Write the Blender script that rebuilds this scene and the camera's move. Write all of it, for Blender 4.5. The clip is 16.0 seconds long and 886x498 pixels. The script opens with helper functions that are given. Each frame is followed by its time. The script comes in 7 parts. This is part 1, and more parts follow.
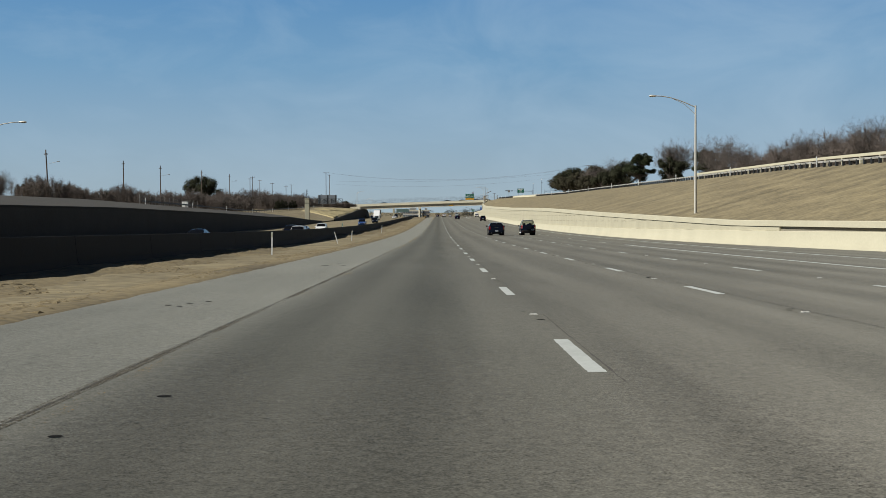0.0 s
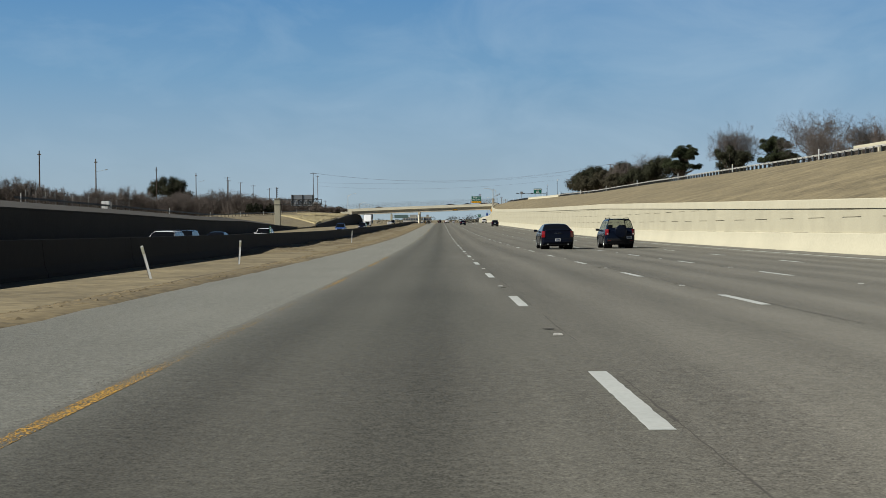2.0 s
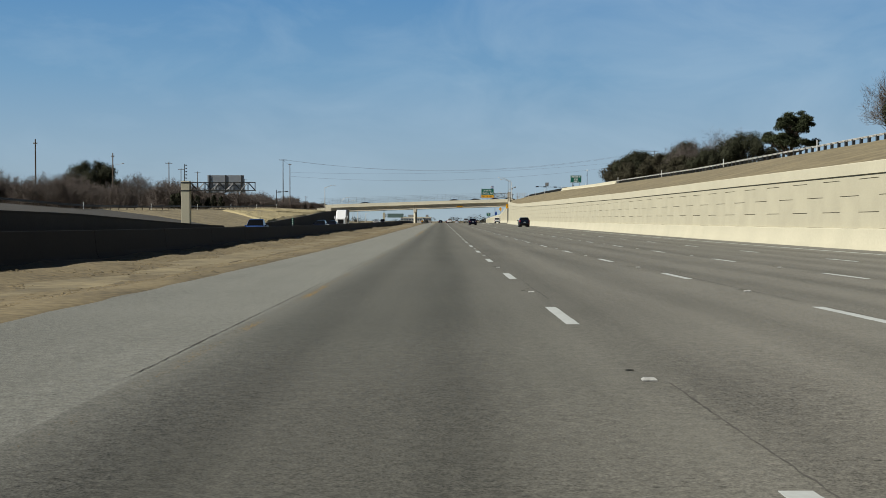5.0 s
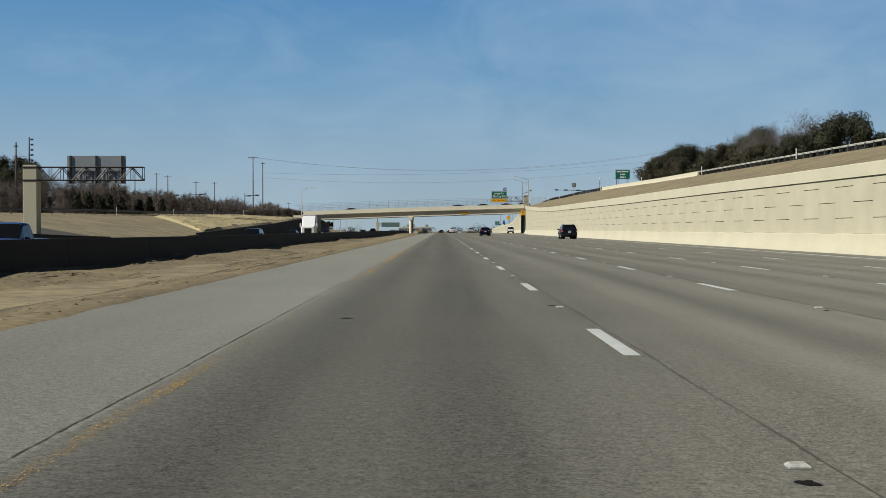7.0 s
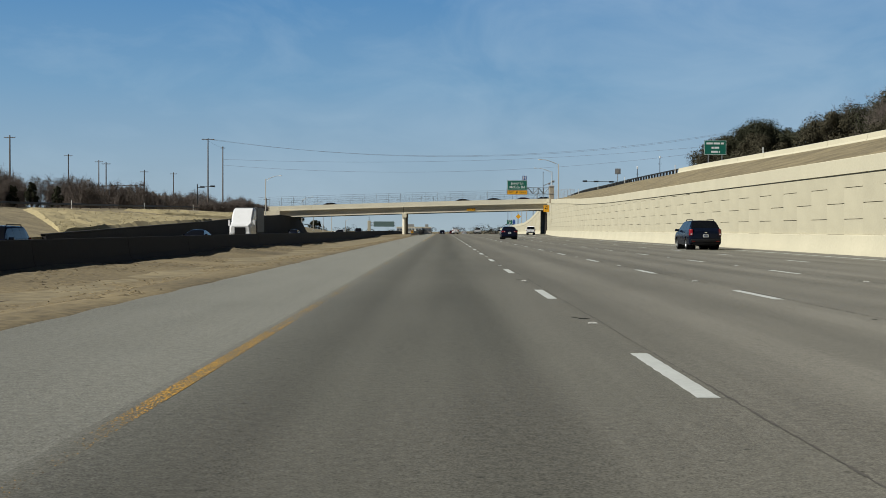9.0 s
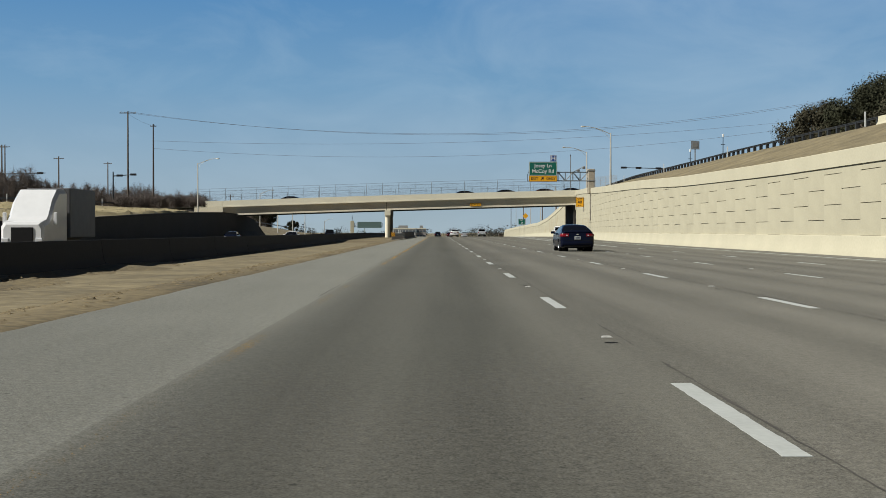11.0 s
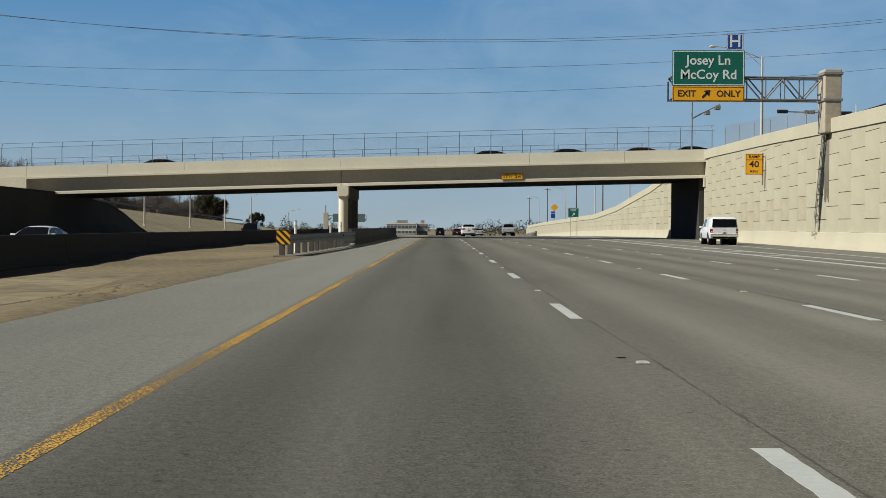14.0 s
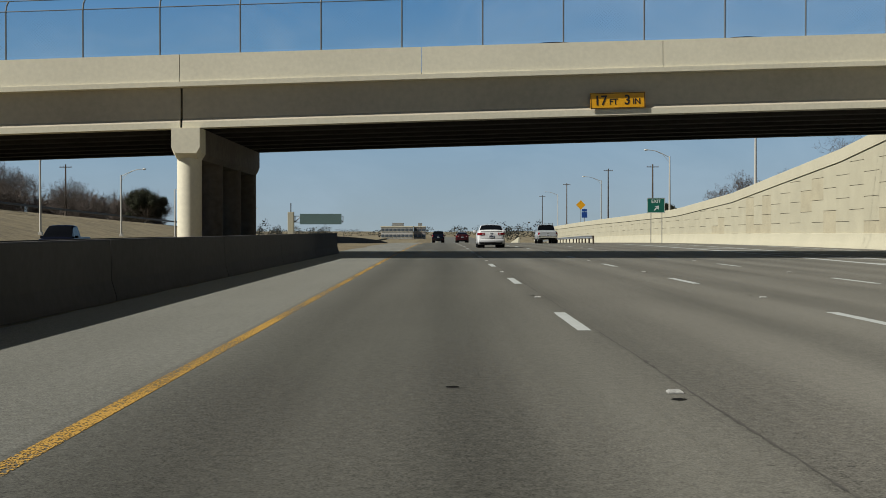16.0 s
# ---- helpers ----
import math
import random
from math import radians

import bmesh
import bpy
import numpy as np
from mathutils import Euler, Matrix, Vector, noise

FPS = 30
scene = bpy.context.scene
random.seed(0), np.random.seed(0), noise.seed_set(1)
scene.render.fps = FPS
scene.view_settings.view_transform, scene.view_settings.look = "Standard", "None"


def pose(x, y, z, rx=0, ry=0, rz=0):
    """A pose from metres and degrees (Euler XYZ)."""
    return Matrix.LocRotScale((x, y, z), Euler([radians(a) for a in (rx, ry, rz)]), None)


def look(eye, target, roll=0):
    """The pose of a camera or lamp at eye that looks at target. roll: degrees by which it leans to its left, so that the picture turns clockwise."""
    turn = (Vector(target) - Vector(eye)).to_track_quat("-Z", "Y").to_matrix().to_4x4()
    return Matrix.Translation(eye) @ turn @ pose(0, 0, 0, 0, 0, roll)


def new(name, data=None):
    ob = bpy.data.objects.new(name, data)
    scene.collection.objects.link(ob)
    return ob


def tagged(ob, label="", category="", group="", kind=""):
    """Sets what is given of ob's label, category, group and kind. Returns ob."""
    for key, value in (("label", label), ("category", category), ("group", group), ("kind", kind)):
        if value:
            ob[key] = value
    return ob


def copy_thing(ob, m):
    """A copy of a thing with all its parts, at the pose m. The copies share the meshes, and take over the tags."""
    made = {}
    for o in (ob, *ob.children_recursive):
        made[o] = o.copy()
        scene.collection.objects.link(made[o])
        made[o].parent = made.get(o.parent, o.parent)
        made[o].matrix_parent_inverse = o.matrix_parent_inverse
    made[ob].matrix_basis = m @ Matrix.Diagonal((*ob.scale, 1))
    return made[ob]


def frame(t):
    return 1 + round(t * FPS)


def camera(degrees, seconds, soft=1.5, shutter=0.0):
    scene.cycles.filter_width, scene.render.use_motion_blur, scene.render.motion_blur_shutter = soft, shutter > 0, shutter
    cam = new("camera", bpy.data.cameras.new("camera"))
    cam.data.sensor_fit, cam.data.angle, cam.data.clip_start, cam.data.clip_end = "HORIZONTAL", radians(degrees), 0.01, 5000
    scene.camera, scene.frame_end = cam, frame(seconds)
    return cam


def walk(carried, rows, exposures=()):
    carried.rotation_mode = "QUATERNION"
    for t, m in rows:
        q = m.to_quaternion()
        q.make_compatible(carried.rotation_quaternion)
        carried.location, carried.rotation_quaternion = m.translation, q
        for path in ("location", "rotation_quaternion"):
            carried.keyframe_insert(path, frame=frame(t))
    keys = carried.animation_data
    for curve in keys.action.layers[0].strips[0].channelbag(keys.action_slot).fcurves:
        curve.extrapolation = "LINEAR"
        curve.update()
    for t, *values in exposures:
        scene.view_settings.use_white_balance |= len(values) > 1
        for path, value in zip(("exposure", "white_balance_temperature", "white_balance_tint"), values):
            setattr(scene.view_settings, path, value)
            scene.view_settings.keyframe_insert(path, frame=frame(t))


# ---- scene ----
import collections

cam = camera(38.03, 16.0, soft=0.6)
# seconds, x, y, z, pitch, roll, yaw of a car-borne camera; y runs along the road, x = 0 is the first lane line
ROWS = [
    (0.0, -1.244, -10.105, 3.602, -1.746, 0.252, -0.181),
    (0.5, -1.273, 8.870, 3.285, -1.870, -0.103, -0.175),
    (1.0, -1.264, 27.828, 2.991, -1.481, 0.234, -0.158),
    (1.5, -1.257, 46.860, 2.716, -1.592, 0.083, -0.195),
    (2.0, -1.240, 65.953, 2.463, -1.406, 0.388, -0.084),
    (2.5, -1.270, 85.162, 2.230, -1.537, -0.344, -0.133),
    (3.0, -1.222, 104.226, 2.021, -1.542, 0.021, 0.028),
    (3.5, -1.299, 123.261, 1.833, -1.611, 0.013, -0.035),
    (4.0, -1.323, 142.574, 1.665, -1.423, 0.111, 0.060),
    (4.5, -1.415, 161.582, 1.521, -1.361, 0.031, -0.062),
    (7.0, -1.695, 256.810, 1.126, -0.882, 0.003, -0.040),
    (7.5, -1.797, 275.900, 1.112, -0.743, 0.115, -0.045),
    (8.0, -1.778, 295.290, 1.112, -0.924, -0.427, -0.154),
    (8.5, -1.734, 314.213, 1.112, -0.957, -0.238, -0.083),
    (9.0, -1.768, 332.869, 1.112, -0.873, -0.170, -0.005),
    (11.5, -1.772, 427.158, 1.112, -0.803, -0.048, -0.247),
    (12.0, -1.722, 445.931, 1.112, -0.878, -0.356, -0.097),
    (12.5, -1.758, 464.352, 1.112, -0.702, -0.175, -0.166),
    (13.0, -1.739, 483.621, 1.112, -0.737, -0.013, -0.291),
    (13.5, -1.675, 502.194, 1.112, -0.902, 0.146, -0.136),
    (14.0, -1.643, 520.836, 1.112, -1.001, -0.335, -0.050),
    (14.5, -1.645, 539.676, 1.112, -0.886, -0.180, -0.181),
    (15.0, -1.559, 558.441, 1.112, -0.892, 0.128, -0.207),
    (15.5, -1.527, 576.896, 1.112, -0.758, 0.005, -0.040),
    (16.0, -1.581, 595.464, 1.112, -0.870, 0.025, -0.085),
]
walk(cam, [(t, pose(x, y, z, 90 + p, r, w)) for t, x, y, z, p, r, w in ROWS],
     [(0.0, 0.47), (11.5, 0.46), (13.5, 0.43), (14.5, 0.38), (15.0, 0.32), (15.5, 0.27), (16.0, 0.29)])

# ---- sky, sun, exposure ----
SUN_EL, SUN_AZ = 38.8, 17.0          # height, and degrees by which the sun stands behind the left-hand side
sun_way = Vector((-math.cos(radians(SUN_EL)) * math.cos(radians(SUN_AZ)),
                  -math.cos(radians(SUN_EL)) * math.sin(radians(SUN_AZ)), math.sin(radians(SUN_EL))))
world = bpy.data.worlds.new("sky")
scene.world = world
world.use_nodes = True
wn, wl = world.node_tree.nodes, world.node_tree.links
wn.clear()
w_out, w_both = wn.new("ShaderNodeOutputWorld"), wn.new("ShaderNodeMixShader")
w_bg, w_low = wn.new("ShaderNodeBackground"), wn.new("ShaderNodeBackground")
w_bg.inputs["Strength"].default_value = 0.05
w_low.inputs["Strength"].default_value = 0.722
w_sky = wn.new("ShaderNodeTexSky")
w_sky.sky_type = "NISHITA"
w_sky.sun_disc = False
w_sky.sun_elevation = radians(SUN_EL)
w_sky.sun_rotation = math.atan2(sun_way.x, sun_way.y)
w_sky.air_density, w_sky.dust_density, w_sky.ozone_density = 0.12, 0.1, 2.0
# haze over the lowest twenty degrees, the same all round, and thin high cloud drawn out along one direction
w_geo, w_sep, w_grad, w_fade = (wn.new(k) for k in ("ShaderNodeTexCoord", "ShaderNodeSeparateXYZ", "ShaderNodeValToRGB", "ShaderNodeMapRange"))
haze = w_grad.color_ramp.elements
haze[0].position, haze[0].color = 0.0, (0.345, 0.435, 0.485, 1)
haze[1].position, haze[1].color = 0.40, (0.040, 0.125, 0.320, 1)
for at, colour in ((0.055, (0.278, 0.412, 0.533, 1)), (0.11, (0.178, 0.345, 0.530, 1)), (0.175, (0.104, 0.266, 0.498, 1))):
    haze.new(at).color = colour
for key, value in (("From Min", 0.18), ("From Max", 0.30), ("To Min", 1.0), ("To Max", 0.0)):
    w_fade.inputs[key].default_value = value
w_map = wn.new("ShaderNodeMapping")
w_map.inputs["Scale"].default_value = (3.0, 1.0, 6.5)
w_map.inputs["Rotation"].default_value = (0.0, 0.16, 0.0)
w_noise = wn.new("ShaderNodeTexNoise")
for key, value in (("Scale", 2.6), ("Detail", 8.0), ("Roughness", 0.56), ("Distortion", 0.5)):
    w_noise.inputs[key].default_value = value
w_ramp = wn.new("ShaderNodeMapRange")
for key, value in (("From Min", 0.40), ("From Max", 0.72), ("To Min", 0.0), ("To Max", 0.34)):
    w_ramp.inputs[key].default_value = value
w_drift = wn.new("ShaderNodeMath")      # the cloud thickens away from the sun
w_drift.operation = "MULTIPLY_ADD"
w_drift.inputs[1].default_value = 0.42
w_mix = wn.new("ShaderNodeMix")
w_mix.data_type = "RGBA"
w_mix.inputs["B"].default_value = (0.41, 0.55, 0.68, 1)
for a, b in ((w_geo.outputs["Generated"], w_map.inputs["Vector"]), (w_map.outputs["Vector"], w_noise.inputs["Vector"]), (w_geo.outputs["Generated"], w_sep.inputs["Vector"]),
             (w_sep.outputs["Z"], w_grad.inputs["Fac"]), (w_sep.outputs["Z"], w_fade.inputs["Value"]), (w_noise.outputs["Fac"], w_drift.inputs[2]), (w_sep.outputs["X"], w_drift.inputs[0]), (w_drift.outputs["Value"], w_ramp.inputs["Value"]),
             (w_ramp.outputs["Result"], w_mix.inputs["Factor"]), (w_grad.outputs["Color"], w_mix.inputs["A"]), (w_mix.outputs["Result"], w_low.inputs["Color"]),
             (w_sky.outputs["Color"], w_bg.inputs["Color"]), (w_fade.outputs["Result"], w_both.inputs["Fac"]), (w_bg.outputs["Background"], w_both.inputs[1]),
             (w_low.outputs["Background"], w_both.inputs[2]), (w_both.outputs["Shader"], w_out.inputs["Surface"])):
    wl.new(a, b)
sun = new("sun", bpy.data.lights.new("sun", "SUN"))
sun.data.energy, sun.data.angle, sun.data.color = 5.0, radians(0.6), (0.985, 0.957, 0.88)
sun.matrix_world = look((0, 0, 60), Vector((0, 0, 60)) - sun_way)

# ---- materials ----
MATS = {}


def material(name, color, rough=0.8, metal=0.0, vary=0.12, grain=6.0, big=0.25, bump=0.0, dark=None, coat=0.0, bump_dist=0.01, island=0.0, spec=0.5, span=0.4):
    """A surface whose colour wanders at two sizes: grain (per metre) and big (per metre)."""
    if name in MATS:
        return MATS[name]
    color = tuple(c * 0.82 for c in color)
    dark = tuple(c * 0.82 for c in dark) if dark else None
    m = bpy.data.materials.new(name)
    m.use_nodes = True
    n, l = m.node_tree.nodes, m.node_tree.links
    p = n["Principled BSDF"]
    p.inputs["Roughness"].default_value = rough
    p.inputs["Metallic"].default_value = metal
    p.inputs["Coat Weight"].default_value = coat
    p.inputs["Specular IOR Level"].default_value = spec
    p.inputs["Coat Roughness"].default_value = 0.06
    tc = n.new("ShaderNodeTexCoord")
    fine, wide = n.new("ShaderNodeTexNoise"), n.new("ShaderNodeTexNoise")
    fine.inputs["Scale"].default_value, fine.inputs["Detail"].default_value = grain, 6.0
    wide.inputs["Scale"].default_value, wide.inputs["Detail"].default_value = big, 6.0
    for t in (fine, wide):
        l.new(tc.outputs["Object"], t.inputs["Vector"])
    add = n.new("ShaderNodeMath")
    add.operation = "ADD"
    l.new(fine.outputs["Fac"], add.inputs[0])
    l.new(wide.outputs["Fac"], add.inputs[1])
    ramp = n.new("ShaderNodeMapRange")
    ramp.inputs["From Min"].default_value, ramp.inputs["From Max"].default_value = 1.0 - span, 1.0 + span
    l.new(add.outputs["Value"], ramp.inputs["Value"])
    mix = n.new("ShaderNodeMix")
    mix.data_type = "RGBA"
    lo = dark if dark else tuple(c * (1 - 1.6 * vary) for c in color)
    hi = tuple(min(1, c * (1 + 1.1 * vary)) for c in color)
    mix.inputs["A"].default_value, mix.inputs["B"].default_value = (*lo, 1), (*hi, 1)
    l.new(ramp.outputs["Result"], mix.inputs["Factor"])
    out = mix.outputs["Result"]
    if island:
        rnd, hsv, rr = n.new("ShaderNodeObjectInfo"), n.new("ShaderNodeHueSaturation"), n.new("ShaderNodeMapRange")
        geo, both, fr = n.new("ShaderNodeNewGeometry"), n.new("ShaderNodeMath"), n.new("ShaderNodeMath")
        both.operation, fr.operation = "ADD", "FRACT"
        l.new(rnd.outputs["Random"], both.inputs[0])
        l.new(geo.outputs["Random Per Island"], both.inputs[1])
        l.new(both.outputs["Value"], fr.inputs[0])
        rr.inputs["To Min"].default_value, rr.inputs["To Max"].default_value = 1 - island, 1 + island
        l.new(fr.outputs["Value"], rr.inputs["Value"])
        l.new(rr.outputs["Result"], hsv.inputs["Value"])
        l.new(out, hsv.inputs["Color"])
        out = hsv.outputs["Color"]
    l.new(out, p.inputs["Base Color"])
    if bump:
        b = n.new("ShaderNodeBump")
        b.inputs["Strength"].default_value, b.inputs["Distance"].default_value = bump, bump_dist
        l.new(fine.outputs["Fac"], b.inputs["Height"])
        l.new(b.outputs["Normal"], p.inputs["Normal"])
    MATS[name] = m
    return m


def road_material(name, color, streak, wheel, inner=None, edge=None):
    """Worn concrete paving: fine aggregate, long stains along the lanes, polished and oily bands where wheels run."""
    m = bpy.data.materials.new(name)
    m.use_nodes = True
    n, l = m.node_tree.nodes, m.node_tree.links
    p = n["Principled BSDF"]
    p.inputs["Roughness"].default_value = 0.85
    p.inputs["Specular IOR Level"].default_value = 0.15
    p.inputs["Diffuse Roughness"].default_value = 1.0
    p.inputs["Sheen Weight"].default_value, p.inputs["Sheen Roughness"].default_value = 0.12, 0.22      # dust
    p.inputs["Sheen Tint"].default_value = (0.92, 0.885, 0.75, 1)
    tc, mp = n.new("ShaderNodeTexCoord"), n.new("ShaderNodeMapping")
    mp.inputs["Scale"].default_value = (1.0, 0.035, 1.0)
    l.new(tc.outputs["Object"], mp.inputs["Vector"])
    agg, agg2, long, blot = (n.new("ShaderNodeTexNoise") for _ in range(4))
    for t, s, d, r in ((agg, 60.0, 4.0, 0.75), (agg2, 15.0, 4.0, 0.65), (long, 1.5, 6.0, 0.6), (blot, 0.22, 5.0, 0.55)):
        t.inputs["Scale"].default_value, t.inputs["Detail"].default_value, t.inputs["Roughness"].default_value = s, d, r
    for t in (agg, agg2, blot):
        l.new(tc.outputs["Object"], t.inputs["Vector"])
    l.new(mp.outputs["Vector"], long.inputs["Vector"])

    def math_node(kind, a, b):
        k = n.new("ShaderNodeMath")
        k.operation = kind
        for i, v in enumerate((a, b)):
            if isinstance(v, (int, float)):
                k.inputs[i].default_value = v
            else:
                l.new(v, k.inputs[i])
        return k.outputs["Value"]
    sep = n.new("ShaderNodeSeparateXYZ")
    l.new(tc.outputs["Object"], sep.inputs["Vector"])
    # one wave across each 3.66 m lane
    lane = math_node("SINE", math_node("MULTIPLY", math_node("ADD", sep.outputs["X"], 0.91), math.tau / 1.83), 0)
    total = math_node("ADD", math_node("MULTIPLY", math_node("SUBTRACT", agg.outputs["Fac"], 0.5), 2.7),
                      math_node("MULTIPLY", math_node("SUBTRACT", agg2.outputs["Fac"], 0.5), 1.3))
    total = math_node("ADD", total, math_node("MULTIPLY", math_node("SUBTRACT", long.outputs["Fac"], 0.5), streak))
    total = math_node("ADD", total, math_node("MULTIPLY", math_node("SUBTRACT", blot.outputs["Fac"], 0.5), 0.35))
    total = math_node("ADD", total, math_node("MULTIPLY", lane, wheel))
    # dark pits and spots, far apart
    pit, dots = n.new("ShaderNodeTexVoronoi"), n.new("ShaderNodeMapRange")
    pit.inputs["Scale"].default_value = 2.6
    l.new(tc.outputs["Object"], pit.inputs["Vector"])
    dots.inputs["From Min"].default_value, dots.inputs["From Max"].default_value = 0.03, 0.075
    dots.inputs["To Min"].default_value, dots.inputs["To Max"].default_value = 0.45, 1.0
    l.new(pit.outputs["Distance"], dots.inputs["Value"])
    gain = math_node("MULTIPLY", math_node("ADD", total, 1.0), dots.outputs["Result"])
    # the innermost lane is of an older, darker pour than the others
    pour, side = n.new("ShaderNodeValToRGB"), n.new("ShaderNodeMapRange")
    side.inputs["From Min"].default_value, side.inputs["From Max"].default_value = -5.0, 1.0
    stops = pour.color_ramp.elements
    stops[0].position, stops[0].color = 0.17, (*(edge or color), 1)
    stops[1].position, stops[1].color = 0.95, (*color, 1)
    stops.new(0.225).color = (*(0.55 * a + 0.45 * b for a, b in zip(edge or color, inner or color)), 1)
    stops.new(0.36).color = (*(inner or color), 1)
    stops.new(0.60).color = (*(inner or color), 1)
    stops.new(0.80).color = (*(0.5 * a + 0.5 * b for a, b in zip(color, inner or color)), 1)
    ragged = math_node("ADD", sep.outputs["X"], math_node("MULTIPLY", math_node("SUBTRACT", long.outputs["Fac"], 0.5), 0.6))
    l.new(ragged, side.inputs["Value"])
    l.new(side.outputs["Result"], pour.inputs["Fac"])
    hsv = n.new("ShaderNodeHueSaturation")
    l.new(pour.outputs["Color"], hsv.inputs["Color"])
    l.new(gain, hsv.inputs["Value"])
    l.new(hsv.outputs["Color"], p.inputs["Base Color"])
    b = n.new("ShaderNodeBump")
    b.inputs["Strength"].default_value, b.inputs["Distance"].default_value = 0.22, 0.006
    l.new(agg.outputs["Fac"], b.inputs["Height"])
    l.new(b.outputs["Normal"], p.inputs["Normal"])
    return m


M_ROAD = road_material("lane concrete", (0.104, 0.0995, 0.0845), 0.75, 0.13, (0.0725, 0.0710, 0.0600), (0.162, 0.161, 0.140))
M_INNER = road_material("inner shoulder concrete", (0.170, 0.1695, 0.148), 0.35, 0.0)
M_SHOULDER = road_material("shoulder concrete", (0.165, 0.160, 0.136), 0.2, 0.0)
M_WHITE = material("white road paint", (0.48, 0.505, 0.485), 0.7, vary=0.10, grain=22, big=1.5)
M_CONC = material("sunlit wall concrete", (0.50, 0.468, 0.345), 0.85, vary=0.08, grain=9, big=0.35, bump=0.25)
M_PANEL = material("rough wall panel", (0.445, 0.415, 0.302), 0.92, vary=0.09, grain=16, big=0.6, bump=0.5, bump_dist=0.015, island=0.03)
M_BRIDGE = material("bridge concrete", (0.80, 0.75, 0.585), 0.85, vary=0.07, grain=7, big=0.3, bump=0.2)
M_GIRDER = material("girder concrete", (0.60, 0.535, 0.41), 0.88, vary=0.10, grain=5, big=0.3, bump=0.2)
# near black: the depth of shade on its road side is in the colour
M_BARRIER_SHADE = material("barrier concrete", (0.021, 0.0195, 0.0195), 0.9, vary=0.16, grain=6, big=0.4, bump=0.3)
# wall across the freeway: its shade is put into the base colour
M_WALL_SHADE = material("shade-dark wall concrete", (0.040, 0.038, 0.037), 0.92, vary=0.2, grain=4, big=0.25, bump=0.3)
M_GRASS = material("dry mown grass", (0.176, 0.139, 0.072), 0.95, vary=0.30, grain=5.0, big=0.16, span=0.24, bump=0.6, bump_dist=0.03, dark=(0.086, 0.067, 0.035))
M_BANK = material("dry bank grass", (0.216, 0.178, 0.100), 0.95, vary=0.25, grain=2.2, big=0.3, span=0.26, bump=0.7, bump_dist=0.05, dark=(0.118, 0.097, 0.056))
M_GOLD = material("tall pale grass", (0.345, 0.290, 0.155), 0.95, vary=0.16, grain=1.2, big=0.12, bump=0.4, bump_dist=0.06)
M_STEEL = material("galvanised steel", (0.42, 0.43, 0.43), 0.45, 0.75, vary=0.1, grain=5)
M_DULL = material("weathered zinc", (0.30, 0.30, 0.29), 0.6, 0.4, vary=0.15, grain=5)
M_POLE = material("pale lamp post", (0.55, 0.53, 0.47), 0.55, 0.2, vary=0.06, grain=3)
M_WOOD = material("creosoted pole wood", (0.10, 0.075, 0.055), 0.9, vary=0.25, grain=5)
M_DARK = material("dark steel", (0.035, 0.036, 0.036), 0.5, 0.3, vary=0.1)
M_BLACK = material("black sign paint", (0.012, 0.012, 0.012), 0.5, vary=0.1)
M_GREEN = material("green sign sheeting", (0.0, 0.135, 0.095), 0.45, vary=0.06, grain=3)
M_YELLOW = material("yellow sign sheeting", (0.95, 0.45, 0.005), 0.45, vary=0.05, grain=3)
M_BLUE = material("blue sign sheeting", (0.01, 0.07, 0.33), 0.45, vary=0.05, grain=3)
M_LETTER = material("white sign sheeting", (0.80, 0.82, 0.80), 0.45, vary=0.03, grain=3)
M_FENCE = material("weathered fence steel", (0.15, 0.165, 0.17), 0.6, 0.3, vary=0.12, grain=5)
M_ALU = material("bare aluminium sheet", (0.34, 0.36, 0.38), 0.5, 0.6, vary=0.08, grain=2)
M_TAR = material("black tar patch", (0.012, 0.012, 0.011), 0.9, vary=0.2, grain=20, spec=0.1)


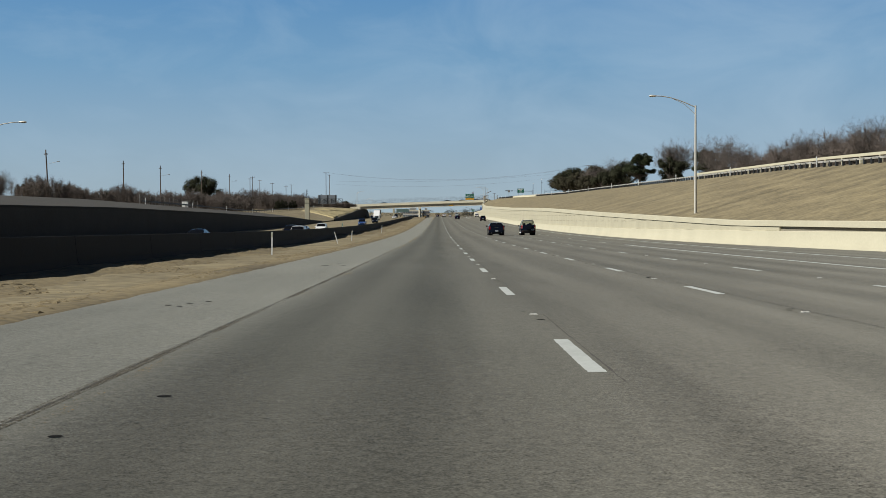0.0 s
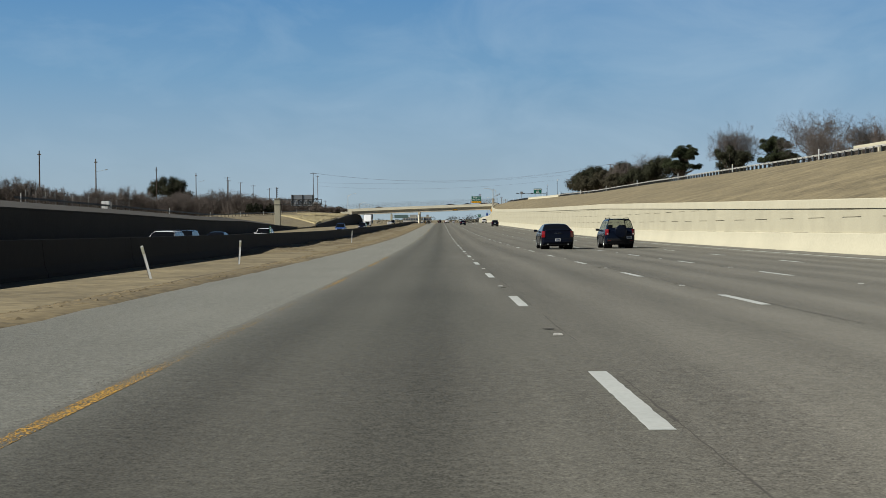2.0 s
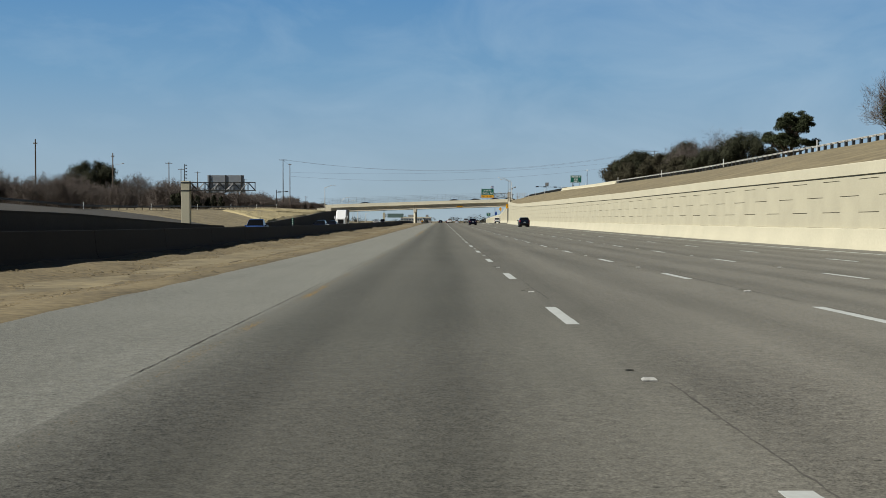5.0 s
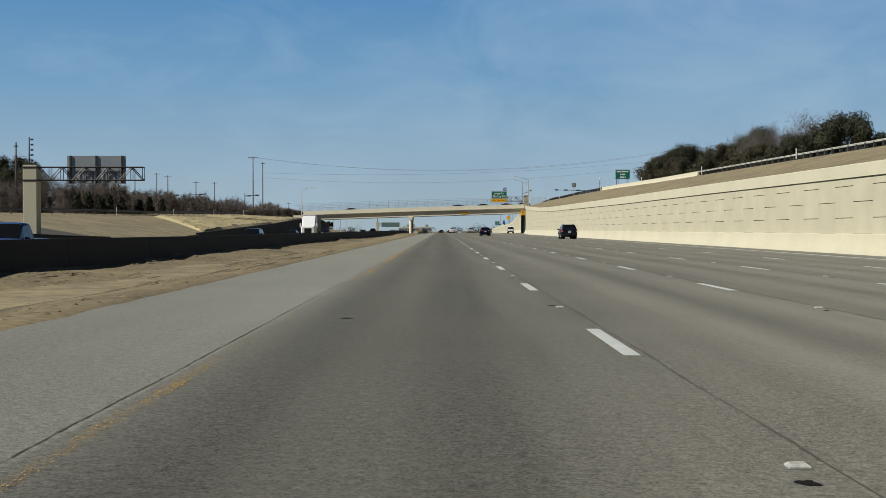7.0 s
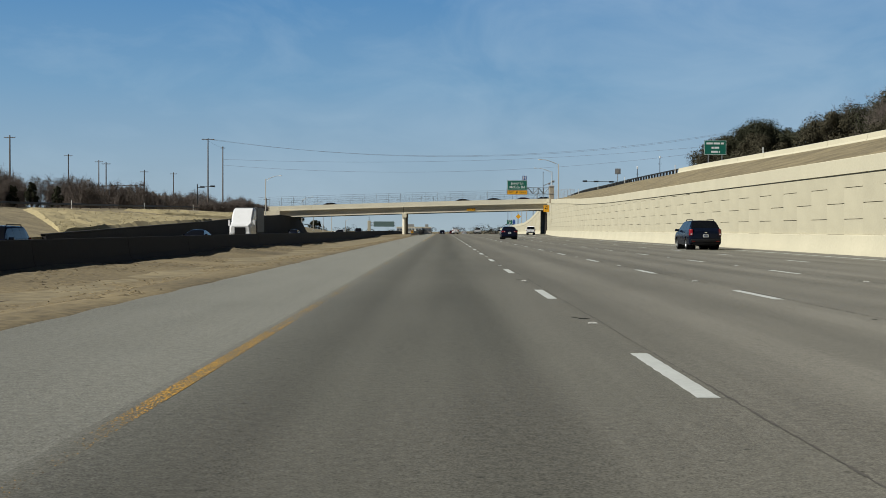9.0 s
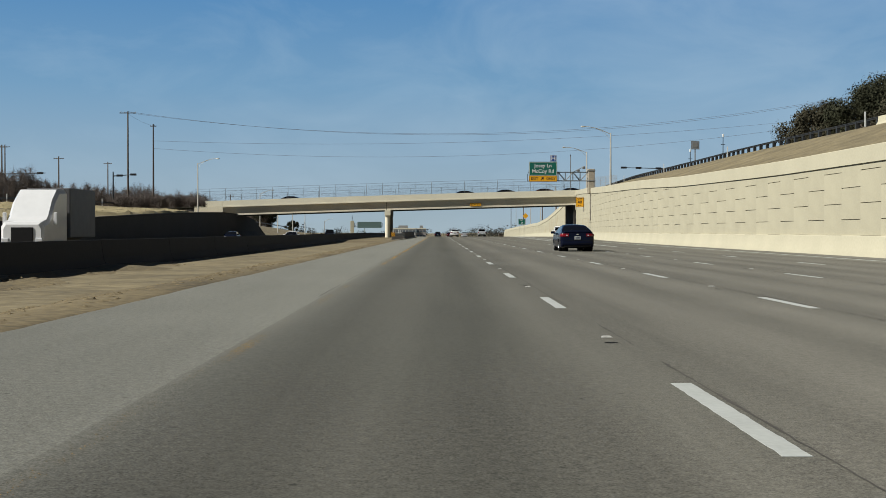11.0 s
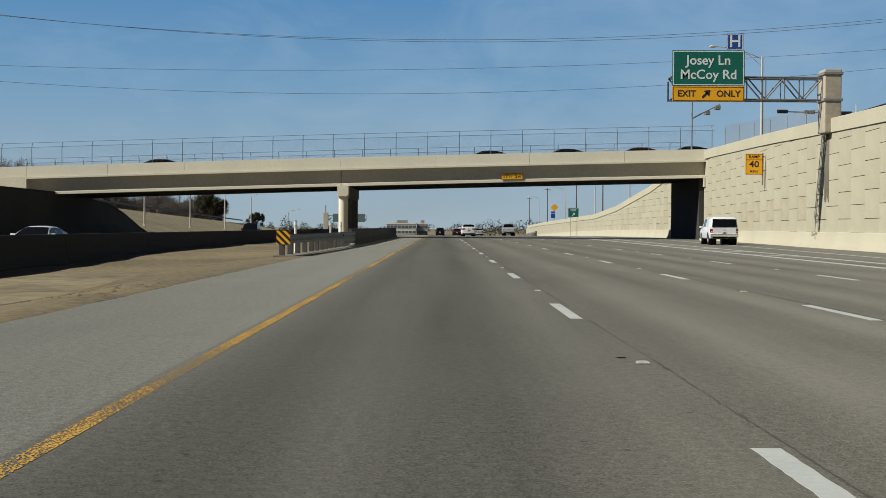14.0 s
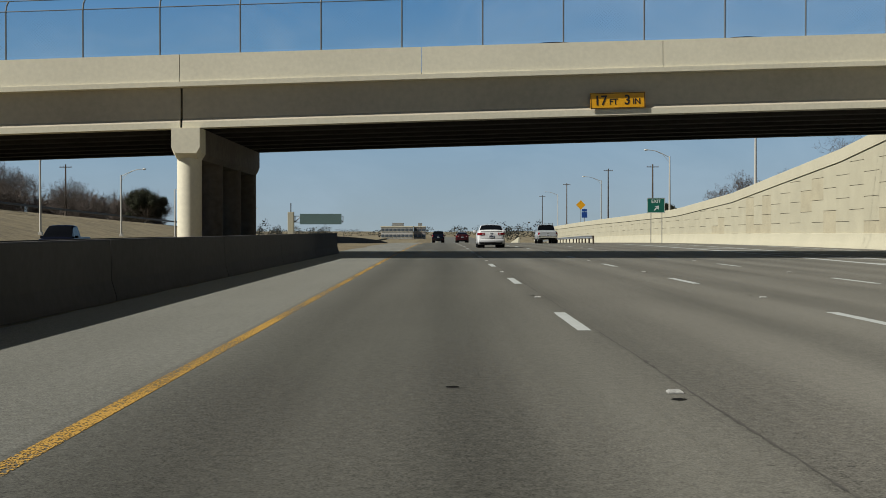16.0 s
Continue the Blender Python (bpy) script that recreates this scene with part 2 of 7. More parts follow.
# ---- mesh building ----
class Shape:
    """Collects vertices and faces of one mesh."""

    def __init__(self):
        self.v, self.f = [], []

    def box(self, x0, x1, y0, y1, z0, z1, m=None):
        return self.hexa([(x0, y0, z0), (x1, y0, z0), (x1, y1, z0), (x0, y1, z0), (x0, y0, z1), (x1, y0, z1), (x1, y1, z1), (x0, y1, z1)], m)

    def hexa(self, pts, m=None):
        k = len(self.v)
        self.v += [tuple(m @ Vector(p)) if m else tuple(p) for p in pts]
        self.f += [tuple(k + i for i in q) for q in ((0, 3, 2, 1), (4, 5, 6, 7), (0, 1, 5, 4), (1, 2, 6, 5), (2, 3, 7, 6), (3, 0, 4, 7))]
        return self

    def soft_box(self, x0, x1, y0, y1, z0, z1, b, m=None):
        """A box with its twelve edges cut off by b."""
        bm = bmesh.new()
        bmesh.ops.create_cube(bm, size=1.0)
        for p in bm.verts:
            p.co = Vector((x0 if p.co.x < 0 else x1, y0 if p.co.y < 0 else y1, z0 if p.co.z < 0 else z1))
        bmesh.ops.bevel(bm, geom=list(bm.edges), offset=b, segments=2, profile=0.5, affect="EDGES")
        self.take(bm, m)
        return self

    def take(self, bm, m=None):
        k = len(self.v)
        bm.verts.index_update()
        self.v += [tuple(m @ p.co) if m else tuple(p.co) for p in bm.verts]
        self.f += [tuple(k + p.index for p in q.verts) for q in bm.faces]
        bm.free()

    def tube(self, a, b, r0, r1=None, n=8, caps=True):
        a, b = Vector(a), Vector(b)
        r1 = r0 if r1 is None else r1
        d = (b - a).normalized()
        s = d.cross(Vector((0, 0, 1)) if abs(d.z) < 0.95 else Vector((1, 0, 0))).normalized()
        u = d.cross(s)
        k = len(self.v)
        for c, r in ((a, r0), (b, r1)):
            self.v += [tuple(c + r * (math.cos(math.tau * i / n) * s + math.sin(math.tau * i / n) * u)) for i in range(n)]
        self.f += [(k + i, k + n + i, k + n + (i + 1) % n, k + (i + 1) % n) for i in range(n)]
        if caps:
            self.f += [tuple(k + i for i in range(n)), tuple(k + n + i for i in reversed(range(n)))]
        return self

    def pipe(self, pts, r, n=6):
        for a, b in zip(pts, pts[1:]):
            self.tube(a, b, r if not isinstance(r, (list, tuple)) else r[0], None, n)
        return self

    def loft(self, rings, closed=True, caps=True):
        k, n = len(self.v), len(rings[0])
        for r in rings:
            self.v += [tuple(p) for p in r]
        last = n if closed else n - 1
        for j in range(len(rings) - 1):
            self.f += [(k + j * n + i, k + j * n + (i + 1) % n, k + (j + 1) * n + (i + 1) % n, k + (j + 1) * n + i) for i in range(last)]
        if caps and closed:
            self.f += [tuple(k + i for i in reversed(range(n))), tuple(k + (len(rings) - 1) * n + i for i in range(n))]
        return self

    def quad(self, *pts):
        k = len(self.v)
        self.v += [tuple(p) for p in pts]
        self.f.append(tuple(range(k, k + len(pts))))
        return self

    def mesh(self, name, mats, smooth=None):
        me = bpy.data.meshes.new(name)
        me.from_pydata(self.v, [], self.f)
        for m in mats if isinstance(mats, (list, tuple)) else [mats]:
            me.materials.append(m)
        if smooth:
            me.polygons.foreach_set("use_smooth", [True] * len(me.polygons))
            me.set_sharp_from_angle(angle=radians(smooth))
        me.update()
        return me


def part(name, shape, mat, parent, label="", smooth=None):
    ob = new(name, shape.mesh(name, mat, smooth) if isinstance(shape, Shape) else shape)
    ob.parent = parent
    return tagged(ob, label)


def solid(name, shape, mat, label, category, kind="structure", smooth=None, group=""):
    return tagged(new(name, shape.mesh(name, mat, smooth)), label, category, group, kind)


def thing(name, label, category, group="", at=None, kind=""):
    ob = new(name)
    ob.empty_display_size = 0.2
    if at is not None:
        ob.matrix_basis = at
    return tagged(ob, label, category, group, kind)


def lerp(table, y):
    """A value read off a table of (y, value), straight between its rows."""
    if y <= table[0][0]:
        return table[0][1]
    for (a, va), (b, vb) in zip(table, table[1:]):
        if y <= b:
            return va + (vb - va) * (y - a) / (b - a)
    return table[-1][1]


# ---- the lie of the land: y along the road, heights in metres ----
SAG, SAG_END, CREST, CREST_AT = 5.97e-5, 278.6, 8.0e-5, 640.0


def road_z(y):
    """The carriageway's height: a dip that ends before the bridge, and a brow behind it."""
    if y < SAG_END:
        return 0.5 * SAG * (SAG_END - y) ** 2 if y > -250 else 0.5 * SAG * (SAG_END + 250) ** 2 - SAG * (SAG_END + 250) * (y + 250)
    if y <= CREST_AT:
        return 0.0
    if y <= 900:
        return -0.5 * CREST * (y - CREST_AT) ** 2
    return -0.5 * CREST * 260 ** 2 - CREST * 260 * min(y - 900, 250) * (1 - min(y - 900, 250) / 500)


WALL_R = [(-80, 25.0), (40, 20.5), (75, 18.4), (120, 17.2), (180, 17.0), (500, 17.0), (535, 17.3), (561, 18.3), (595, 20.3), (613, 21.6), (643, 23.5), (900, 23.5)]
TOP_R = [(-80, 1.3), (40, 1.36), (75, 1.60), (120, 2.42), (175, 3.25), (210, 3.7), (260, 3.95), (310, 4.05), (345, 4.25), (390, 4.45), (480, 4.95), (506, 5.3), (530, 5.9),
         (561, 6.5), (595, 7.35), (613, 7.9), (643, 8.55), (652, 8.4), (676, 6.2), (706, 4.4), (733, 3.6), (776, 3.6), (850, 3.9), (900, 4.2)]   # above the road
RAIL_X = [(-80, 36.5), (280, 36.5), (360, 34.5), (450, 30.5), (485, 28.6), (530, 27.0), (640, 28.0), (700, 34.0), (900, 36.0)]
RAIL_Z = [(-80, 8.6), (60, 7.2), (97, 7.25), (126, 7.6), (190, 7.75), (290, 8.0), (360, 7.8), (450, 8.0), (485, 8.2), (530, 8.25), (560, 8.4), (600, 8.75), (640, 8.5), (676, 6.6), (706, 5.0), (776, 3.4), (900, 1.8), (1100, -5.0)]
WALL_L = -38.6
TOP_L = [(-80, 6.0), (0, 4.9), (90, 4.2), (140, 4.0), (212, 3.15), (270, 2.25), (310, 1.95), (340, 1.3), (365, 0.8), (385, 0.45), (400, 0.25), (440, 0.25), (452, 0.55),
         (505, 1.65), (535, 2.25), (575, 3.3), (602, 3.85), (627, 4.25), (643, 4.2), (655, 3.8), (664, 3.4), (671, 2.3), (681, 0.2), (700, 0.05), (760, -0.4), (900, -2.4), (1100, -7.0)]  # absolute
BANK_L = [(-80, 7.5), (0, 6.4), (200, 5.6), (330, 3.8), (385, 3.0), (423, 3.2), (463, 3.65), (510, 4.0), (560, 4.6), (620, 5.4), (660, 5.4), (720, 4.6), (800, 3.2), (900, 1.6), (1100, -5.0)]
YELLOW, EDGE_L, BARRIER_X = -3.62, -6.85, -14.3
BRIDGE_Y, BRIDGE_BACK = 643.3, 659.3


def wall_top(y):
    return road_z(y) + lerp(TOP_R, y)


STATIONS = [-400.0, -250.0, -150.0] + [-80 + 10 * i for i in range(99)] + [920.0 + 40 * i for i in range(10)] + [1400.0, 1800.0, 2600.0, 4000.0]

ground = Shape()
rows_of = []
for y in STATIONS:
    z, wr = road_z(y), lerp(WALL_R, y)
    rz, bl, tl = lerp(RAIL_Z, y), lerp(BANK_L, y), lerp(TOP_L, y)
    if y > 1100:
        rz = bl = tl = road_z(y) + 0.6
    if y < -80:
        rz, bl, tl = z + 3.0, z + 2.5, z + 1.2
    rx = lerp(RAIL_X, y)
    wt = wall_top(y) - 0.25 if y <= 900 else z
    k = len(ground.v)
    line = [(-2500, bl + 2), (-420, bl + 1.0), (-110, bl + 0.4), (-75, bl + 0.2), (-60, bl), (-50, bl * 0.6 + tl * 0.4 - 0.1), (WALL_L - 0.32, tl - 0.2), (WALL_L - 0.25, z - 0.3),
            (-25, z - 0.3), (wr + 0.2, z - 0.3), (wr + 0.28, wt), (wr + 0.6 * (rx - wr), wt + 0.62 * (rz - wt)), (rx - 0.8, rz + 0.02), (rx + 0.9, rz + 0.3), (rx + 9, rz + 0.3), (60, rz + 0.5), (110, rz + 1.0), (420, rz + 1.5), (2500, rz + 2.5)]
    ground.v += [(x, y, h) for x, h in line]
    n = len(line)
    if rows_of:
        a = rows_of[-1]
        ground.f += [(a + i, a + i + 1, k + i + 1, k + i) for i in range(n - 1)]
    rows_of.append(k)
verge = Shape()
for y0 in range(-80, 400, 10):
    q = []
    for y in (y0, y0 + 10):
        bl, tl = lerp(BANK_L, y), lerp(TOP_L, y)
        q.append([(-59.6, y, bl + 0.05), (-50, y, bl * 0.6 + tl * 0.4 - 0.05), (WALL_L - 0.5, y, tl - 0.14)])
    for i in (0, 1):
        verge.quad(q[0][i], q[0][i + 1], q[1][i + 1], q[1][i])
solid("frontage_verge", verge, material("dark grey dirt", (0.042, 0.038, 0.031), 0.95, vary=0.3, grain=4, big=0.3, bump=0.6), "grey dirt verge with thin dead grass above the far wall", "ground")
solid("ground", ground, M_BANK, "dry brown winter grass banks beside a sunken freeway", "ground", smooth=40)


def strip(x0, x1, lift, y0=-300.0, y1=1700.0, step=8.0, thick=0.25):
    """A slab that follows the road's height; x0 and x1 may be functions of y."""
    s = Shape()
    ys = [y0 + (y1 - y0) * i / max(1, round((y1 - y0) / step)) for i in range(max(1, round((y1 - y0) / step)) + 1)]
    rings = []
    for y in ys:
        a, b = (x(y) if callable(x) else x for x in (x0, x1))
        z = road_z(y) + lift
        rings.append([(a, y, z), (b, y, z), (b, y, z - thick), (a, y, z - thick)])
    return s.loft([[Vector(p) for p in r] for r in rings])


solid("road", strip(EDGE_L + 3.1, lambda y: lerp(WALL_R, y) - 0.35, 0.0), M_ROAD, "grey worn concrete freeway lanes with faint wheel tracks", "road", smooth=30)
solid("shoulder", strip(EDGE_L, EDGE_L + 3.1, 0.0), M_INNER, "pale grey concrete inner shoulder of the freeway", "shoulder", smooth=30)
solid("opposite_road", strip(WALL_L + 0.3, BARRIER_X - 0.45, -0.45), M_SHOULDER, "grey concrete lanes of the opposite carriageway", "road", smooth=30)

# ---- median: a shallow grass swale with ragged edges ----
rng = random.Random(4)
swale = Shape()
ROWY = [-300 + 6.0 * i for i in range(45)] + [-30 + 0.8 * i for i in range(850)] + [650 + 30 * i for i in range(30)]
CROSS = [(-6.46, -0.03), (-6.60, 0.012), (-6.80, 0.03), (-7.3, 0.02), (-7.8, -0.06), (-8.4, -0.17), (-9.4, -0.34), (-10.5, -0.44), (-11.6, -0.45), (-12.8, -0.43), (-13.8, -0.37), (-14.5, -0.34)]


def lump(x, y):
    """Unevenness of the median: small near the paving, humps towards the barrier."""
    k = max(0.0, min(1.0, (-8.6 - x) / 4.5))
    humps = 0.15 * noise.noise(Vector((4.0, y * 0.10, x * 0.12))) + 0.09 * noise.noise(Vector((9.0, y * 0.33, x * 0.3)))
    near = max(0.0, min(1.0, (-6.9 - x) / 1.6))
    heap = k * lerp([(40, 0.25), (80, 0.22), (105, -0.25), (130, -0.25), (152, 0.26), (430, 0.26), (480, 0.0)], y)
    return heap + near * 0.07 * noise.noise(Vector((x * 0.45, y * 0.13, 2.0))) + (0.3 + 0.7 * near) * 0.02 * noise.noise(Vector((x * 0.9, y * 0.5, 7.0))) + k * humps


for j, y in enumerate(ROWY):
    for i, (x, d) in enumerate(CROSS):
        wob = noise.noise(Vector((x * 0.45, y * 0.13, 2.0)))
        wob2 = noise.noise(Vector((x * 0.9, y * 0.5, 7.0)))
        shift = 0.025 * wob + 0.05 * wob2 + 0.08 * noise.noise(Vector((x * 0.3, y * 1.7, 3.0))) if i < 4 else 0.0
        fade = max(0.0, min(1.0, (y - 545) / 30.0))
        swale.v.append((x + shift, y, road_z(y) + d * (1 - 0.8 * fade) + (lump(x, y) if 0 < i else 0.012 * wob2) * (1 - 0.7 * fade)))
    if j:
        n = len(CROSS)
        swale.f += [((j - 1) * n + i, (j - 1) * n + i + 1, j * n + i + 1, j * n + i) for i in range(n - 1)]
tufts = Shape()
for k in range(17000):
    y = rng.uniform(-10, 560)
    x = rng.uniform(-13.6, -6.75)
    if noise.noise(Vector((x * 0.5, y * 0.17, 31.0))) < -0.05:
        continue
    d = lerp([(-c, h) for c, h in CROSS], -x) + lump(x, y)
    r, hgt = rng.uniform(0.05, 0.20), rng.uniform(0.010, 0.030)
    z = road_z(y) + d + 0.002
    ring = [Vector((x + r * rng.uniform(0.6, 1.2) * math.cos(math.tau * i / 6), y + r * rng.uniform(0.7, 1.6) * math.sin(math.tau * i / 6), 0)) for i in range(6)]
    for p in ring:
        p.z = road_z(p.y) + lerp([(-c, h) for c, h in CROSS], -p.x) + lump(p.x, p.y) - 0.004
    top = Vector((x + rng.uniform(-0.4, 0.4) * r, y + rng.uniform(-0.4, 0.4) * r, z + hgt))
    n0 = len(tufts.v)
    tufts.v += [tuple(p) for p in ring] + [tuple(top)]
    tufts.f += [(n0 + i, n0 + (i + 1) % 6, n0 + 6) for i in range(6)]
solid("grass_tufts", tufts, material("matted grass clumps", (0.160, 0.124, 0.064), 0.95, vary=0.25, grain=14, big=1.0, bump=0.8, bump_dist=0.02, island=0.16), "low matted clumps of dry grass in the median", "grass", kind="stuff")
solid("median", swale, M_GRASS, "dry brown grass median strip along the shoulder", "grass strip", smooth=60)

# ruts that mower wheels have left, dark soil showing
rut = Shape()
for x0, ya, yb in ((-8.75, 500, 566), (-8.5, 90, 150), (-8.9, 225, 335), (-10.2, 290, 360), (-9.6, 470, 520), (-7.35, 290, 330)):
    n = int((yb - ya) / 0.5)
    edge = []
    for i in range(n + 1):
        y = ya + 0.5 * i
        x = x0 + 0.22 * noise.noise(Vector((x0, y * 0.06, 0))) + 0.05 * noise.noise(Vector((x0, y * 0.6, 4)))
        w = max(0.0, 0.035 + 0.09 * noise.noise(Vector((x0, y * 0.22, 8))) + 0.04 * noise.noise(Vector((x0, y * 1.6, 8))))
        z = road_z(y) + lerp([(-c, h) for c, h in CROSS], -x) + lump(x, y) + 0.02
        edge.append((x, y, z, w))
    for (x, y, z, w), (x2, y2, z2, w2) in zip(edge, edge[1:]):
        if w + w2 > 0.004:
            rut.quad((x - w, y, z), (x + w, y, z), (x2 + w2, y2, z2), (x2 - w2, y2, z2))
solid("mower_rut", rut, material("dark median soil", (0.100, 0.076, 0.044), 0.95, vary=0.3, grain=8), "dark broken ruts in the dry median grass", "grass", kind="stuff")

# ---- concrete barriers ----


def barrier_run(name, x_of, y0, y1, base, top, mat, label, step=12.0, w0=0.30, w1=0.10):
    """A sloped-face concrete barrier, cast in lengths with narrow joints."""
    holder = thing(name, label, "barrier", kind="structure")
    n = max(1, round((y1 - y0) / step))
    for i in range(n):
        a, b = y0 + (y1 - y0) * i / n + 0.02, y0 + (y1 - y0) * (i + 1) / n - 0.02
        rings = []
        for y in (a, (a + b) / 2, b):
            x, z, height = x_of(y), road_z(y) + base, lerp(top, y) - base
            rings.append([Vector((x + dx, y, z + dz)) for dx, dz in ((w0, -0.15), (w0, 0.08), (w0 * 0.62, 0.34), (w1, height - 0.02), (w1 - 0.02, height), (-w1 + 0.02, height), (-w1, height - 0.02), (-w0 * 0.62, 0.34), (-w0, 0.08), (-w0, -0.15))])
        part("barrier_length", Shape().loft(rings), mat, holder)
    return holder


barrier_run("median_barrier", lambda y: BARRIER_X - 0.1, -300, 900, -0.25, [(0, 0.97), (175, 0.96), (250, 0.90), (332, 0.76), (500, 0.78), (900, 0.80)], M_BARRIER_SHADE, "long weathered grey concrete median barrier, its own shade put into its colour")
# shade on the road face is put into the pier barrier's grey
barrier_run("pier_barrier", lambda y: lerp([(595, -6.96), (655, -6.58)], y), 595.2, 656, -0.02, [(595, 0.96)], material("shade-toned pier barrier concrete", (0.070, 0.068, 0.067), 0.9, vary=0.16, grain=6, big=0.4, bump=0.3), "grey concrete barrier guarding the bridge pier", step=9.5, w0=0.20, w1=0.11)

# ---- right retaining wall: plinth barrier, rough panels, coping ----
wall_r = thing("wall_right", "sunlit cream concrete retaining wall with staggered rough panels", "retaining wall", kind="structure")
WY = [-80 + 6.0 * i for i in range(164)]
body, coping, plinth = Shape(), Shape(), Shape()


def ring_along(y, pts):
    x, z = lerp(WALL_R, y), road_z(y)
    return [Vector((x + dx, y, z + dz)) for dx, dz in pts]


def coping_depth(y):
    return lerp([(60, 0.34), (140, 0.46), (300, 0.58), (390, 0.72), (640, 0.8), (900, 0.7)], y)


rb, rc, rp = [], [], []
for y in WY:
    t, c = lerp(TOP_R, y), coping_depth(y)
    if t - c > 0.75:
        rb.append(ring_along(y, [(0.10, -0.3), (0.10, t - c + 0.1), (0.5, t - c + 0.1), (0.5, -0.3)]))
    rc.append(ring_along(y, [(-0.10, t - c), (-0.10, t - 0.03), (-0.07, t), (0.33, t), (0.36, t - 0.03), (0.36, t - c)]))
    h = min(0.92, max(0.3, t - c - 0.06))
    rp.append(ring_along(y, [(-0.42, -0.2), (-0.40, 0.08), (-0.28, 0.26), (-0.17, h - 0.03), (-0.14, h), (0.25, h), (0.25, -0.2)]))
body.loft(rb)
coping.loft(rc)
plinth.loft(rp)
part("backing", body, material("joint shadow concrete", (0.22, 0.20, 0.155), 0.95, vary=0.15), wall_r)
part("coping", coping, M_CONC, wall_r, "smooth cream concrete coping", smooth=35)
part("plinth", plinth, M_CONC, wall_r, "smooth cream concrete base barrier", smooth=35)

# ---- left retaining walls across the freeway ----
wl_s, wl_c = Shape(), Shape()
for ya, yb, first in ((-80, 400, True), (452, 686, False)):
    ys = [ya + (yb - ya) * i / 60 for i in range(61)]
    ra, rb2 = [], []
    for y in ys:
        z0, t = road_z(y) - 0.4, lerp(TOP_L, y)
        ra.append([Vector((WALL_L + dx, y, zz)) for dx, zz in ((0.1, z0), (0.0, t), (-0.4, t), (-0.4, z0))])
        rb2.append([Vector((WALL_L + dx, y, t + dz)) for dx, dz in ((0.06, -0.16), (0.06, 0.05), (-0.45, 0.05), (-0.45, -0.16))])
    wl_s.loft(ra)
    wl_c.loft(rb2)
wall_l = thing("wall_left", "shaded grey concrete retaining wall across the freeway", "retaining wall", kind="structure")
part("wall_face", wl_s, M_WALL_SHADE, wall_l)
part("coping", wl_c, M_BARRIER_SHADE, wall_l)

# ---- road markings ----


def line_piece(s, x, y0, y1, w=0.15, lift=0.003):
    z0, z1 = road_z(y0) + lift, road_z(y1) + lift
    x0, x1 = (x(y0), x(y1)) if callable(x) else (x, x)
    s.hexa([(x0 - w / 2, y0, z0 - 0.02), (x0 + w / 2, y0, z0 - 0.02), (x1 + w / 2, y1, z1 - 0.02), (x1 - w / 2, y1, z1 - 0.02),
            (x0 - w / 2, y0, z0), (x0 + w / 2, y0, z0), (x1 + w / 2, y1, z1), (x1 - w / 2, y1, z1)])
    return s


DASH, CYCLE = 3.05, 12.192
LANES = [(0.0, -2, 78, "white dashed line beside the inner lane"), (3.66, -2, 78, "white dashed line between the middle lanes"),
         (7.38, -2, 70, "white dashed line between the outer lanes"), (11.1, 7, 41, "white dashed line beside the outermost lane")]
for x, k0, k1, label in LANES:
    holder = thing("lane_line", label, "lane marking", kind="structure")
    for k in range(k0, k1):
        s = Shape()
        if abs(x) < 4:
            y0 = k * CYCLE
            rings = []
            for i in range(33):
                y = y0 + DASH * i / 32
                e = [0.010 * noise.noise(Vector((x + sx, y * 5.0, 3.0))) + 0.008 * noise.noise(Vector((x + sx, y * 17.0, 5.0))) for sx in (0, 9)]
                z = road_z(y)
                rings.append([Vector((x - 0.075 + e[0], y, z + 0.003)), Vector((x + 0.075 + e[1], y, z + 0.003)), Vector((x + 0.075 + e[1], y, z - 0.02)), Vector((x - 0.075 + e[0], y, z - 0.02))])
            s.loft(rings)
        else:
            line_piece(s, x, k * CYCLE, k * CYCLE + DASH, 0.13)
        part("dash", s, M_WHITE, holder)


def long_line(name, x, y0, y1, mat, label, w=0.15, step=8.0):
    s = Shape()
    n = round((y1 - y0) / step)
    rings = []
    for i in range(n + 1):
        y = y0 + (y1 - y0) * i / n
        xx, z = (x(y) if callable(x) else x), road_z(y)
        rings.append([Vector((xx - w / 2, y, z + 0.003)), Vector((xx + w / 2, y, z + 0.003)), Vector((xx + w / 2, y, z - 0.02)), Vector((xx - w / 2, y, z - 0.02))])
    s.loft(rings)
    return solid(name, s, mat, label, "lane marking")


